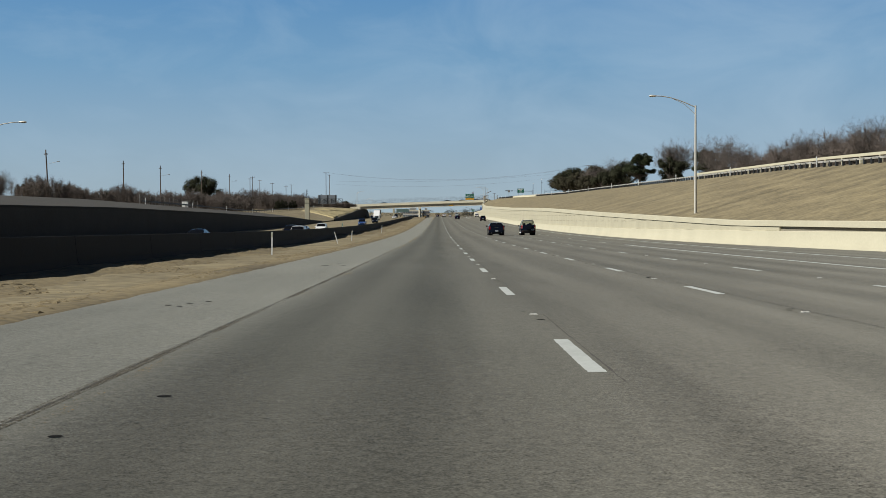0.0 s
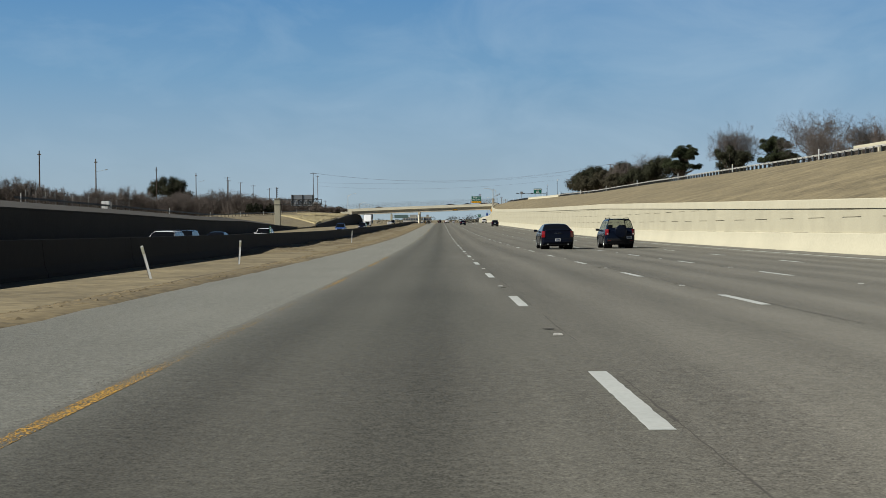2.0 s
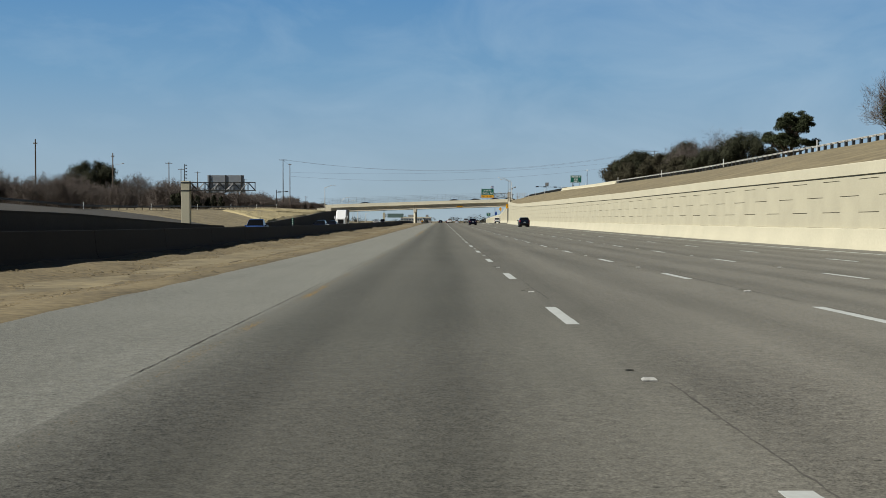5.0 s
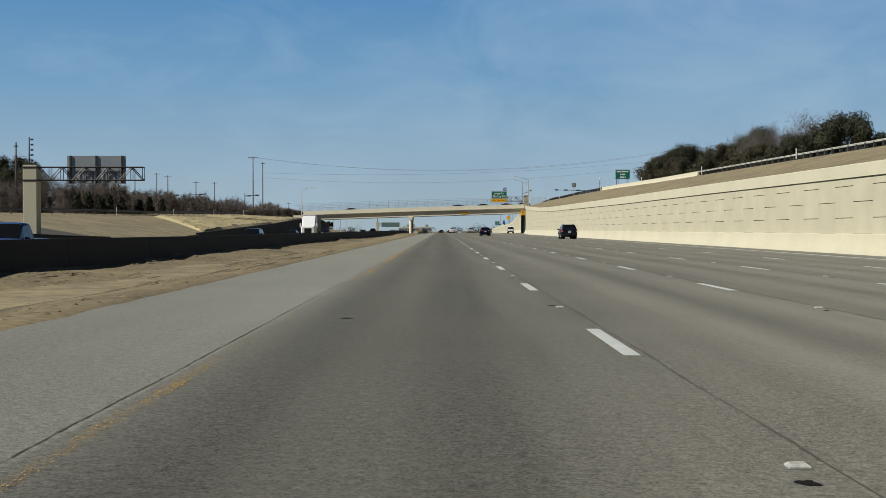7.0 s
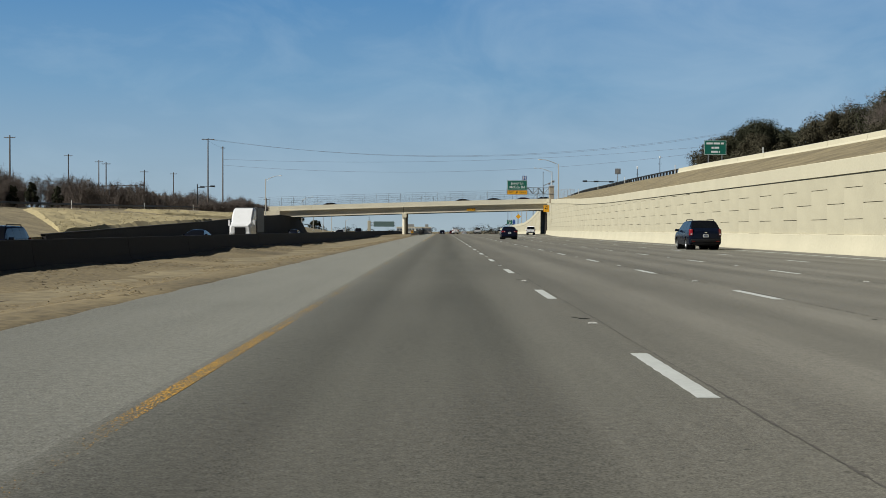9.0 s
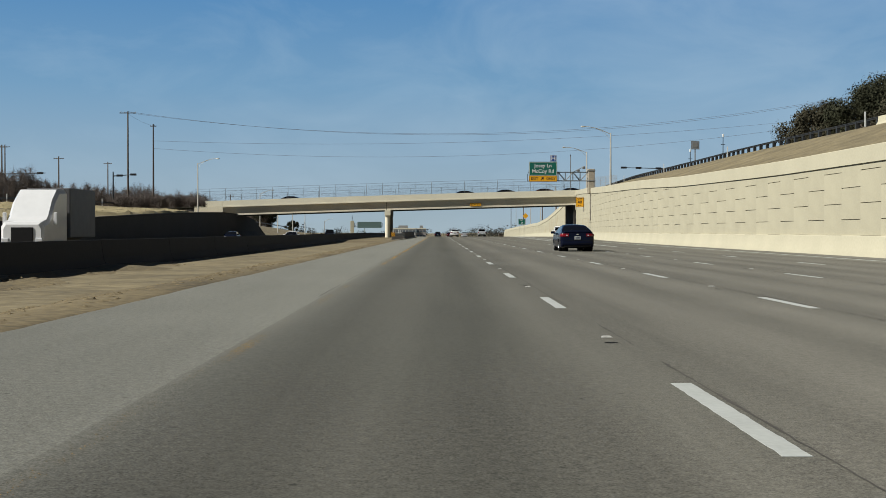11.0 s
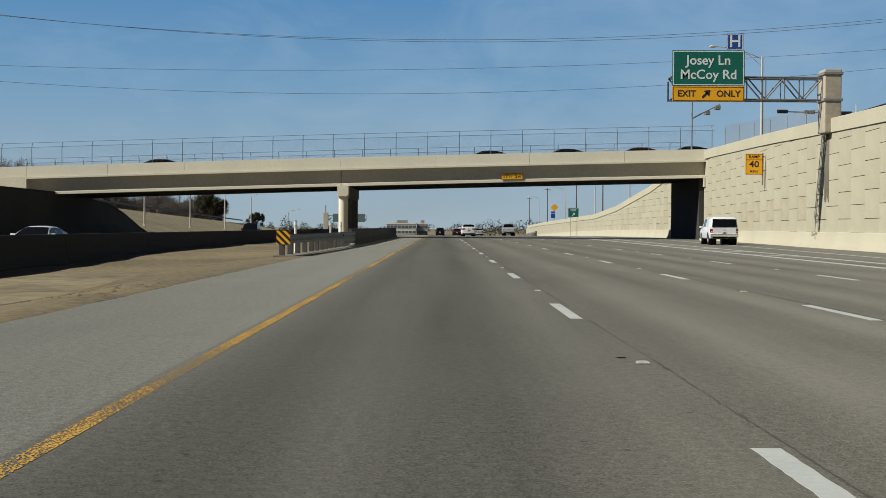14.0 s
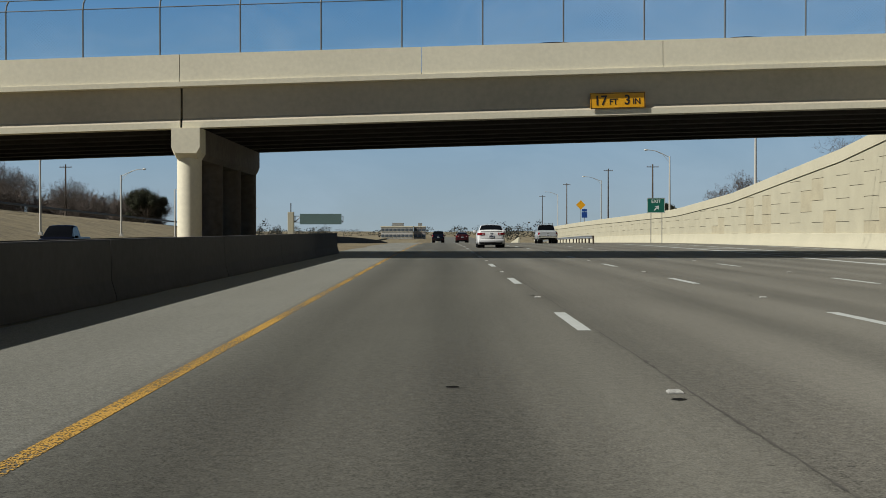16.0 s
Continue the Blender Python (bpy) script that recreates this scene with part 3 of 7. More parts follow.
def worn_paint(name, color, wear):
    """Paint flaked off down to the paving; wear gives, for y along the road, how much is lost."""
    m = bpy.data.materials.new(name)
    m.use_nodes = True
    n, l = m.node_tree.nodes, m.node_tree.links
    p = n["Principled BSDF"]
    p.inputs["Roughness"].default_value = 0.75
    p.inputs["Base Color"].default_value = (*color, 1)
    kinds = ("ShaderNodeTexCoord", "ShaderNodeMapping", "ShaderNodeTexNoise", "ShaderNodeTexNoise", "ShaderNodeMath", "ShaderNodeMapRange", "ShaderNodeSeparateXYZ", "ShaderNodeMapRange", "ShaderNodeValToRGB", "ShaderNodeMath")
    tc, mp, a, b, sm, r, sep, along, lost, left = (n.new(k) for k in kinds)
    mix, bare = n.new("ShaderNodeMixShader"), n.new("ShaderNodeBsdfTransparent")
    drag = n.new("ShaderNodeMapping")
    drag.inputs["Scale"].default_value = (1, 0.4, 1)
    mp.inputs["Scale"].default_value = (1, 0.12, 1)
    sm.operation, left.operation = "MULTIPLY_ADD", "SUBTRACT"
    sm.inputs[1].default_value = 0.5
    a.inputs["Scale"].default_value, a.inputs["Detail"].default_value = 78.0, 8.0
    b.inputs["Scale"].default_value, b.inputs["Detail"].default_value = 2.6, 4.0
    r.inputs["From Min"].default_value, r.inputs["From Max"].default_value = 0.0, 0.10
    along.inputs["From Max"].default_value = 700.0
    ramp = lost.color_ramp.elements
    for i, (y, v) in enumerate(wear):
        e = ramp[i] if i < 2 else ramp.new(y / 700)
        e.position, e.color = y / 700, (v, v, v, 1)
    for u, v in ((tc.outputs["Object"], drag.inputs["Vector"]), (drag.outputs["Vector"], a.inputs["Vector"]), (tc.outputs["Object"], mp.inputs["Vector"]), (tc.outputs["Object"], sep.inputs["Vector"]), (mp.outputs["Vector"], b.inputs["Vector"]),
                 (a.outputs["Fac"], sm.inputs[2]), (b.outputs["Fac"], sm.inputs[0]), (sep.outputs["Y"], along.inputs["Value"]), (along.outputs["Result"], lost.inputs["Fac"]),
                 (sm.outputs["Value"], left.inputs[0]), (lost.outputs["Color"], left.inputs[1]), (left.outputs["Value"], r.inputs["Value"]), (r.outputs["Result"], mix.inputs["Fac"]),
                 (bare.outputs["BSDF"], mix.inputs[1]), (p.outputs["BSDF"], mix.inputs[2]), (mix.outputs["Shader"], n["Material Output"].inputs["Surface"])):
        l.new(u, v)
    return m


M_YPAINT = worn_paint("worn yellow paint", (0.43, 0.250, 0.045), [(0, 0.92), (700, 0.675), (64, 0.90), (73, 0.74), (91, 0.88), (93.5, 0.735), (97, 0.74), (99, 0.86), (104, 0.88), (106, 0.765), (122, 0.75), (131, 0.90), (264, 0.845), (276, 0.90), (284, 0.90), (287, 0.745), (328, 0.74), (330, 0.86), (338, 0.86), (340, 0.735), (347, 0.74), (353, 0.82),
                                                                (449, 0.90), (451, 0.72), (461, 0.73), (463, 0.78), (469, 0.76), (473, 0.72), (482, 0.70), (495, 0.695), (540, 0.69)])
long_line("yellow_line", YELLOW, -300, 1300, M_YPAINT, "yellow edge line along the inner shoulder, flaked and worn away in stretches", 0.125)
gore_in = lambda y: 10.95 + 1.5 * min(1.0, max(0.0, (y - 555) / 85.0)) + max(0, y - 640) * 0.03
gore_out = lambda y: gore_in(y) + lerp([(500, 0.5), (570, 1.6), (640, 2.2), (720, 4.5)], y)
long_line("joint_seal", -3.79, -300, 90, worn_paint("weathered joint seal", (0.080, 0.066, 0.044), [(0, 0.74), (700, 0.9), (60, 0.77), (85, 0.88)]), "weathered brown seal of the joint beside the shoulder", 0.10)
long_line("exit_line", gore_in, 500, 712, M_WHITE, "wide white solid line of the exit lane", 0.30)
long_line("gore_line", gore_out, 556, 712, M_WHITE, "second white line on the far side of the gore", 0.24)
long_line("merge_line", 11.1, -200, 75, M_WHITE, "white solid line where the slip road joins", 0.18)
long_line("edge_line", lambda y: min(14.75, lerp(WALL_R, y) - 1.9) + max(0, y - 560) * 0.055, -200, 900, M_WHITE, "white edge line beside the outer shoulder", 0.15)
gore = thing("gore_marking", "white chevron stripes where the exit lane leaves", "lane marking", kind="structure")
for i in range(15):
    y = 572 + i * 9.0
    s = Shape()
    a, b = gore_in(y) + 0.22, gore_out(y) - 0.18
    s.hexa([(a, y + 2.6, road_z(y) - 0.02), (b, y, road_z(y) - 0.02), (b, y + 0.7, road_z(y) - 0.02), (a, y + 3.3, road_z(y) - 0.02),
            (a, y + 2.6, road_z(y + 2.6) + 0.003), (b, y, road_z(y) + 0.003), (b, y + 0.7, road_z(y + 0.7) + 0.003), (a, y + 3.3, road_z(y + 3.3) + 0.003)])
    part("stripe", s, M_WHITE, gore)

# ---- bridge ----
bridge = thing("bridge", "beige concrete road bridge with a chain-link fence on its parapet", "bridge", kind="structure")


def deck_top(x):
    d = x + 11.4
    return 7.62 + 0.0315 * d - 0.00008 * d * d


def bridge_bar(x0, x1, y0, y1, lo, hi, n=14, lean=0.0):
    """A bar along the bridge that follows its rise; lo and hi count from the parapet's top."""
    rings = []
    for i in range(n + 1):
        x = x0 + (x1 - x0) * i / n
        t = deck_top(x)
        rings.append([Vector((x, y0, t + lo)), Vector((x, y1, t + lo)), Vector((x, y1, t + hi)), Vector((x, y0 + lean, t + hi))])
    return Shape().loft(rings)


BX0, BX1 = -41.2, 24.2
JOINTS = [-46.4, -41.2, -33.5, -26.2, -18.8, -11.3, -2.3, 6.67, 15.7, 24.2]
for side, (ya, yb, lean) in enumerate(((BRIDGE_Y, BRIDGE_Y + 0.32, 0.05), (BRIDGE_BACK - 0.32, BRIDGE_BACK, 0.0))):
    for a, b in zip(JOINTS, JOINTS[1:]):
        part("parapet", bridge_bar(a + 0.012, b - 0.012, ya, yb, -1.02, 0.0, 4, lean), M_BRIDGE, bridge)
part("deck", bridge_bar(BX0, BX1, BRIDGE_Y - 0.07, BRIDGE_BACK + 0.07, -1.2, -1.022), M_BRIDGE, bridge, "deck slab with a pale edge")
part("carriageway", bridge_bar(BX0 - 20, BX1 + 30, BRIDGE_Y + 0.34, BRIDGE_BACK - 0.34, -1.018, -0.93, 20), M_SHOULDER, bridge)
# near black for the shade under the deck, put into the colour
M_DECK_SHADE = material("under-deck shade concrete", (0.040, 0.036, 0.032), 0.92, vary=0.25, grain=4, big=0.3)
part("soffit", bridge_bar(BX0, BX1, BRIDGE_Y + 0.98, BRIDGE_BACK - 0.2, -1.24, -1.204), M_DECK_SHADE, bridge, "underside, coloured as dark as its shade")
for i in range(7):
    y = BRIDGE_Y + 0.42 + i * 2.52
    # front flange paler as sunlit, girders behind near black as shaded, by colour
    M_WEB, M_FOOT = (M_GIRDER, M_BRIDGE) if i == 0 else (M_DECK_SHADE, M_DECK_SHADE)
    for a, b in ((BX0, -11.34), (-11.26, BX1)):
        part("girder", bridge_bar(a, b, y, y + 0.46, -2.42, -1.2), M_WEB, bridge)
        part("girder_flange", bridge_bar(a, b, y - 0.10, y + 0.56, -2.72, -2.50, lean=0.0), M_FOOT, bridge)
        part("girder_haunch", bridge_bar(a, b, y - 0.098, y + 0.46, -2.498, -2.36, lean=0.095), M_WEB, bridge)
cap_z = deck_top(-11.1) - 2.72
# rear cap and rear columns: the shade under the deck is in this colour
M_PIER_SHADE = material("shade-dark pier concrete", (0.15, 0.125, 0.10), 0.9, vary=0.25, grain=4, big=0.4)
cap = Shape()
cap.loft([[Vector((-11.1 + dx, y, cap_z + dz)) for dx, dz in ((-0.53, 0), (0.53, 0), (0.53, lo + 0.22), (0.40, lo), (-0.40, lo), (-0.53, lo + 0.22))]
          for y, lo in ((BRIDGE_Y + 0.1, -0.95), (BRIDGE_Y + 0.5, -1.15), (BRIDGE_Y + 1.3, -1.15))])
part("pier_cap", cap, M_BRIDGE, bridge)
part("pier_cap", Shape().loft([[Vector((-11.1 + dx, y, cap_z + dz)) for dx, dz in ((-0.53, 0), (0.53, 0), (0.53, lo + 0.22), (0.40, lo), (-0.40, lo), (-0.53, lo + 0.22))] for y, lo in ((BRIDGE_Y + 1.302, -1.15), (BRIDGE_BACK - 0.5, -1.15), (BRIDGE_BACK - 0.1, -0.95))]), M_PIER_SHADE, bridge)
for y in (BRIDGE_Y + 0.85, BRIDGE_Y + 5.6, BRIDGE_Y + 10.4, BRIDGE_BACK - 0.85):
    part("column", Shape().tube((-11.1, y, -0.6), (-11.1, y, cap_z - 1.1), 0.46, n=28, caps=False), M_BRIDGE if y < BRIDGE_Y + 2 else M_PIER_SHADE, bridge, smooth=40)
part("abutment", Shape().hexa([(-46.4, BRIDGE_Y - 0.05, -0.5), (-41.2, BRIDGE_Y - 0.05, -0.5), (-41.2, BRIDGE_BACK, -0.5), (-46.4, BRIDGE_BACK, -0.5),
                               (-46.4, BRIDGE_Y - 0.05, deck_top(-46.4) - 1.03), (-41.2, BRIDGE_Y - 0.05, deck_top(-41.2) - 1.03), (-41.2, BRIDGE_BACK, deck_top(-41.2) - 1.03), (-46.4, BRIDGE_BACK, deck_top(-46.4) - 1.03)]), M_BRIDGE, bridge)
# dark block over the wall under the deck, standing in for the shade there
part("abutment", Shape().box(23.0, 26.5, BRIDGE_Y + 0.75, BRIDGE_BACK - 0.1, -0.4, deck_top(24) - 1.245), M_DECK_SHADE, bridge)
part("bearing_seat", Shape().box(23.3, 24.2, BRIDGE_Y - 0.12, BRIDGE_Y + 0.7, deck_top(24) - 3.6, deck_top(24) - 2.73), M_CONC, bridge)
# slope paving under the left end, its deck shade put into the colour
part("slope_paving", Shape().hexa([(-41.2, 640, 0.0), (-37.6, 640, -0.3), (-37.6, 668, -0.3), (-41.2, 668, 0.0), (-41.2, 640, 4.1), (-40.6, 640, 4.1), (-40.6, 664, 4.1), (-41.2, 664, 4.1)]), M_DECK_SHADE, bridge)

# ---- vehicles ----
M_TYRE = material("tyre rubber", (0.012, 0.012, 0.012), 0.9, vary=0.15, grain=12, spec=0.15)
M_RIM = material("bright alloy", (0.62, 0.63, 0.64), 0.28, 0.9, vary=0.05)
M_GLASS = material("dark tinted glass", (0.006, 0.007, 0.009), 0.04, vary=0.05, spec=0.28)
M_TRIM = material("black plastic trim", (0.010, 0.010, 0.011), 0.6, vary=0.1, spec=0.15)
M_TAIL = material("red tail lamp lens", (0.20, 0.006, 0.008), 0.15, vary=0.1, coat=0.3)
M_CLEAR = material("clear lamp lens", (0.62, 0.64, 0.66), 0.12, vary=0.05, coat=0.5)
M_CHROME = material("chrome", (0.75, 0.76, 0.77), 0.12, 1.0, vary=0.03)
M_PLATE = material("pale number plate", (0.66, 0.68, 0.70), 0.5, vary=0.04)
M_INK = material("plate ink", (0.06, 0.07, 0.12), 0.6, vary=0.05)


def see_through_glass():
    """Lightly tinted car glass: most light passes, the rest is mirrored."""
    m = bpy.data.materials.new("lightly tinted glass")
    m.use_nodes = True
    n, l = m.node_tree.nodes, m.node_tree.links
    p = n["Principled BSDF"]
    p.inputs["Base Color"].default_value, p.inputs["Roughness"].default_value = (0.01, 0.012, 0.013, 1), 0.04
    clear, mix = n.new("ShaderNodeBsdfTransparent"), n.new("ShaderNodeMixShader")
    clear.inputs["Color"].default_value = (0.72, 0.76, 0.74, 1)
    mix.inputs["Fac"].default_value = 0.28
    for a, b in ((clear.outputs["BSDF"], mix.inputs[1]), (p.outputs["BSDF"], mix.inputs[2]), (mix.outputs["Shader"], n["Material Output"].inputs["Surface"])):
        l.new(a, b)
    return m


M_SEETHROUGH = see_through_glass()


def paint(name, color):
    return material(name, color, 0.16, 0.0, vary=0.04, grain=2, coat=0.05, spec=0.09)


P_BLACK, P_NAVY, P_WHITE = paint("black car paint", (0.006, 0.008, 0.016)), paint("navy car paint", (0.006, 0.008, 0.020)), paint("white car paint", (0.72, 0.73, 0.74))
P_SILVER, P_SLATE, P_BLUE = paint("silver car paint", (0.40, 0.42, 0.43)), paint("dark blue-grey car paint", (0.005, 0.008, 0.018)), paint("blue car paint", (0.03, 0.07, 0.20))
P_MAROON = paint("dark red car paint", (0.05, 0.012, 0.014))


def lathe(profile, n=24, caps=True):
    """A body turned about the x axis, from (x, radius) pairs."""
    return Shape().loft([[Vector((x, r * math.cos(math.tau * i / n), r * math.sin(math.tau * i / n))) for i in range(n)] for x, r in profile], True, caps)


WHEELS = {}


def wheel_meshes(r, w):
    key = (r, w)
    if key not in WHEELS:
        tyre = lathe([(-w / 2, r * 0.64), (-w / 2, r * 0.86), (-w * 0.42, r * 0.97), (-w * 0.3, r), (w * 0.3, r), (w * 0.42, r * 0.97), (w / 2, r * 0.86), (w / 2, r * 0.64), (w * 0.2, r * 0.60), (-w * 0.2, r * 0.60), (-w / 2, r * 0.64)], 24, False).mesh("tyre", M_TYRE, 40)
        rim = lathe([(-w * 0.3, r * 0.62), (-w * 0.42, r * 0.66), (-w * 0.46, r * 0.62), (-w * 0.30, r * 0.56), (-w * 0.22, r * 0.2), (-w * 0.40, r * 0.16), (-w * 0.42, r * 0.02)], 20)
        for k in range(5):
            a = math.tau * k / 5
            rim.hexa([(-w * 0.25, -0.035, r * 0.1), (-w * 0.25, 0.035, r * 0.1), (-w * 0.25, 0.025, r * 0.6), (-w * 0.25, -0.025, r * 0.6),
                      (-w * 0.44, -0.03, r * 0.1), (-w * 0.44, 0.03, r * 0.1), (-w * 0.46, 0.022, r * 0.6), (-w * 0.46, -0.022, r * 0.6)], Matrix.Rotation(a, 4, "X"))
        WHEELS[key] = (tyre, rim.mesh("rim", M_RIM, 40))
    return WHEELS[key]


def pane_on(a, b, c, d, u0, u1, v0, v1, off=0.012, thick=0.012):
    """A flat pane inset in the face a b c d (a, b below; d, c above), standing off it outwards."""
    a, b, c, d = (Vector(p) for p in (a, b, c, d))
    nrm = (b - a).cross(d - a).normalized()

    def at(u, v):
        return (a * (1 - u) + b * u) * (1 - v) + (d * (1 - u) + c * u) * v
    q = [at(u0, v0), at(u1, v0), at(u1, v1), at(u0, v1)]
    s = Shape()
    s.hexa([p + nrm * (off - thick) for p in q] + [p + nrm * off for p in q])
    return s


def car(name, label, colour, L, W, H, base, belt, rear_deck, nose, cabin, roof, wheel_r=0.33, tail="side", roof_w=0.74, rails=False, spare=False, clearance=0.2, bed=False, deck_z=None):
    """A road vehicle facing +y, on the ground at its middle. cabin: y of the glasshouse's foot behind and ahead; roof: y of the roof's ends."""
    root = thing(name, label, "car" if not bed else "pickup truck")
    hw = W / 2
    yr, yf = -L / 2, L / 2
    # the shell: lower body, tumblehome and roof in one skin, with the glass let into it flush
    deck = deck_z or rear_deck
    roofline = [(yr, deck - 0.20), (yr + 0.03, deck - 0.07), (yr + 0.10, deck - 0.012), (min(yr + 0.30, cabin[0] - 0.02), deck)]
    roofline += [(cabin[0] + (roof[0] - cabin[0]) * u, deck + (H - 0.012 - deck) * (1 - (1 - u) ** 1.45)) for u in (0.0, 0.1, 0.25, 0.5, 0.75, 0.9, 1.0)]
    roofline += [(roof[0] * 0.5 + roof[1] * 0.5, H + 0.008), (roof[1], H - 0.022)]
    roofline += [(roof[1] + (cabin[1] - roof[1]) * u, belt + (H - 0.022 - belt) * (1 - u ** 1.3)) for u in (0.12, 0.3, 0.55, 0.8, 0.92, 1.0)]
    roofline += [(yf - 0.75, nose + 0.07), (yf - 0.3, nose), (yf - 0.08, nose - 0.12), (yf, nose - 0.26)]
    ra = wheel_r + 0.055
    cut = [sy * base / 2 + ra * k for sy in (-1, 1) for k in (-1.02, -1.0, -0.92, -0.7, -0.38, 0.0, 0.38, 0.7, 0.92, 1.0, 1.02)]
    g0, g1 = roof[0] - 0.30 * (roof[0] - cabin[0]), roof[1] + 0.42 * (cabin[1] - roof[1])
    posts = 2 if not rails else 3
    edges = [g0 + (g1 - g0) * i / posts for i in range(posts + 1)] if not bed else [g0 + 0.06, g0 + 0.06 + (g1 - g0) * 0.36, g1]
    sides = [(u0 + 0.03, u1 - 0.03) for u0, u1 in zip(edges, edges[1:])]
    back, front = (cabin[0] + 0.14 * (roof[0] - cabin[0]), cabin[0] + 0.88 * (roof[0] - cabin[0])), (roof[1] + 0.10 * (cabin[1] - roof[1]), roof[1] + 0.94 * (cabin[1] - roof[1]))
    marks = [y for y, _ in roofline] + cut + [y for pair in sides + [back, front] for y in pair] + [yr + 0.22, 0.0, yf - 0.12, yf - 0.04]
    ys = []
    for y in sorted(v for v in marks if yr <= v <= yf):
        if not ys or y - ys[-1] > 0.004:
            ys.append(y)

    def wide(end):
        return hw * lerp([(0, 0.80), (0.03, 0.885), (0.10, 0.945), (0.22, 0.98), (0.6, 1.0)], end)
    rw, full = hw * roof_w, H - belt
    rings = []
    for y in ys:
        top, end = lerp(roofline, y), min(y - yr, yf - y)
        w = wide(end)
        zs = min(belt, top - 0.06)
        h = top - zs
        zb = clearance + lerp([(0, 0.16), (0.1, 0.06), (0.4, 0.0)], end)
        side = [(zb, 0.90 * w), (zb + 0.04, 0.955 * w), (zb + 0.16, 0.985 * w), (zb + (zs - zb) * 0.55, w), (zb + (zs - zb) * 0.8, 0.985 * w), (zs, 0.945 * w)]
        near = min(abs(y - base / 2), abs(y + base / 2))
        lo = max(zb, wheel_r + math.sqrt(max(0.0, ra * ra - near * near))) if near <= ra + 0.0005 else zb
        ws = 0.945 * w
        wr = ws - (0.945 * hw - rw) * min(1.0, h / full)
        half = [(0.66 * w, lo)] + [(lerp(side, lo + (zs - lo) * f), lo + (zs - lo) * f) for f in (0.0, 0.06, 0.22, 0.5, 0.78, 1.0)]
        half += [(ws + (wr - ws) * f, zs + h * g) for f, g in ((0.10, 0.11), (0.50, 0.52), (0.84, 0.84))]
        half += [(wr - 0.035 * w, zs + 0.945 * h), (wr - 0.13 * w, top - 0.006), (0.42 * wr, top + 0.012)]
        rings.append([Vector((x, y, z)) for x, z in half] + [Vector((-x, y, z)) for x, z in reversed(half)])
    n = len(rings[0])
    skins, index = collections.defaultdict(Shape), {}

    def put_face(key, corners):
        sh = skins[key]
        ids = []
        for j, i in corners:
            if (key, j, i) not in index:
                index[(key, j, i)] = len(sh.v)
                sh.v.append(tuple(rings[j][i]))
            ids.append(index[(key, j, i)])
        sh.f.append(tuple(ids))
    for j in range(len(ys) - 1):
        y = (ys[j] + ys[j + 1]) / 2
        pane = next((k for k, (u0, u1) in enumerate(sides) if u0 < y < u1), None)
        for i in range(n):
            key = "body"
            if pane is not None and i in (7, 8):
                key = ("side_window", 1, pane)
            elif pane is not None and i in (n - 9, n - 10):
                key = ("side_window", -1, pane)
            elif back[0] < y < back[1] and 10 <= i <= n - 12:
                key = "rear_window"
            elif front[0] < y < front[1] and 10 <= i <= n - 12:
                key = "windscreen"
            put_face(key, ((j, i), (j, (i + 1) % n), (j + 1, (i + 1) % n), (j + 1, i)))
    put_face("body", [(0, i) for i in reversed(range(n))])
    put_face("body", [(len(ys) - 1, i) for i in range(n)])
    for key, sh in skins.items():
        part(key if isinstance(key, str) else key[0], sh, colour if key == "body" else M_SEETHROUGH if spare else M_GLASS, root, smooth=36)

    def rounded(y0, y1, w, z, r):
        pts = []
        for sx, sy, a0 in ((1, 1, 0), (-1, 1, 90), (-1, -1, 180), (1, -1, 270)):
            cx, cy = sx * (w - r), (y1 - r if sy > 0 else y0 + r)
            pts += [Vector((cx + r * math.cos(radians(a0 + k * 30)), cy + r * math.sin(radians(a0 + k * 30)), z)) for k in range(4)]
        return pts
    # wheels
    tyre, rim = wheel_meshes(wheel_r, 0.22)
    for sx in (-1, 1):
        for sy in (-1, 1):
            arch = Shape()
            arch.tube((sx * hw * 0.45, sy * base / 2, wheel_r + 0.01), (sx * (hw - 0.20), sy * base / 2, wheel_r + 0.01), wheel_r + 0.03, n=20)
            part("wheel_arch", arch, M_TRIM, root)
            hub = new("wheel")
            hub.parent = root
            hub.empty_display_size = 0.1
            hub.matrix_basis = pose(sx * (hw - 0.125), sy * base / 2, wheel_r, 0, 0, 0 if sx < 0 else 180)
            part("tyre", tyre, None, hub)
            part("rim", rim, None, hub)
    # rear: lamps, bumper, plate
    rz = rear_deck

    def corner_lamp(sx, x_in, reach, z0, z1, lean=0.03):
        """A lens wrapped round the rear corner, from x_in across the back to reach along the side."""
        out = [(x_in, yr - 0.014), (0.81 * hw, yr - 0.014)] + [(wide(e) + 0.016, yr + e) for e in (0.02, 0.05, 0.10, 0.17, reach)]
        inner = [(0.80 * hw, yr + reach), (x_in, yr + 0.10)]
        rows = []
        for z, k in ((z0, 0.0), (z0 + 0.02, -0.004), (z1 - 0.03, lean * 0.5), (z1, lean)):
            rows.append([Vector((sx * (x - 0.3 * max(0, k)), y + k, z)) for x, y in out + inner][::sx])
        return Shape().loft(rows)
    for sx in (-1, 1):
        if tail == "tall":
            lamp = corner_lamp(sx, hw - 0.21, 0.16, rz - 0.40, rz - 0.045, 0.05)
        elif tail == "high":
            lamp = corner_lamp(sx, hw - 0.20, 0.16, rz - 0.30, rz + 0.05 if not deck_z else rz - 0.04, 0.03)
        else:
            lamp = corner_lamp(sx, hw - 0.46, 0.30, rz - 0.25, rz - 0.10, 0.03)
        ob = part("tail_light", lamp, M_TAIL, root, "red tail light", smooth=30)
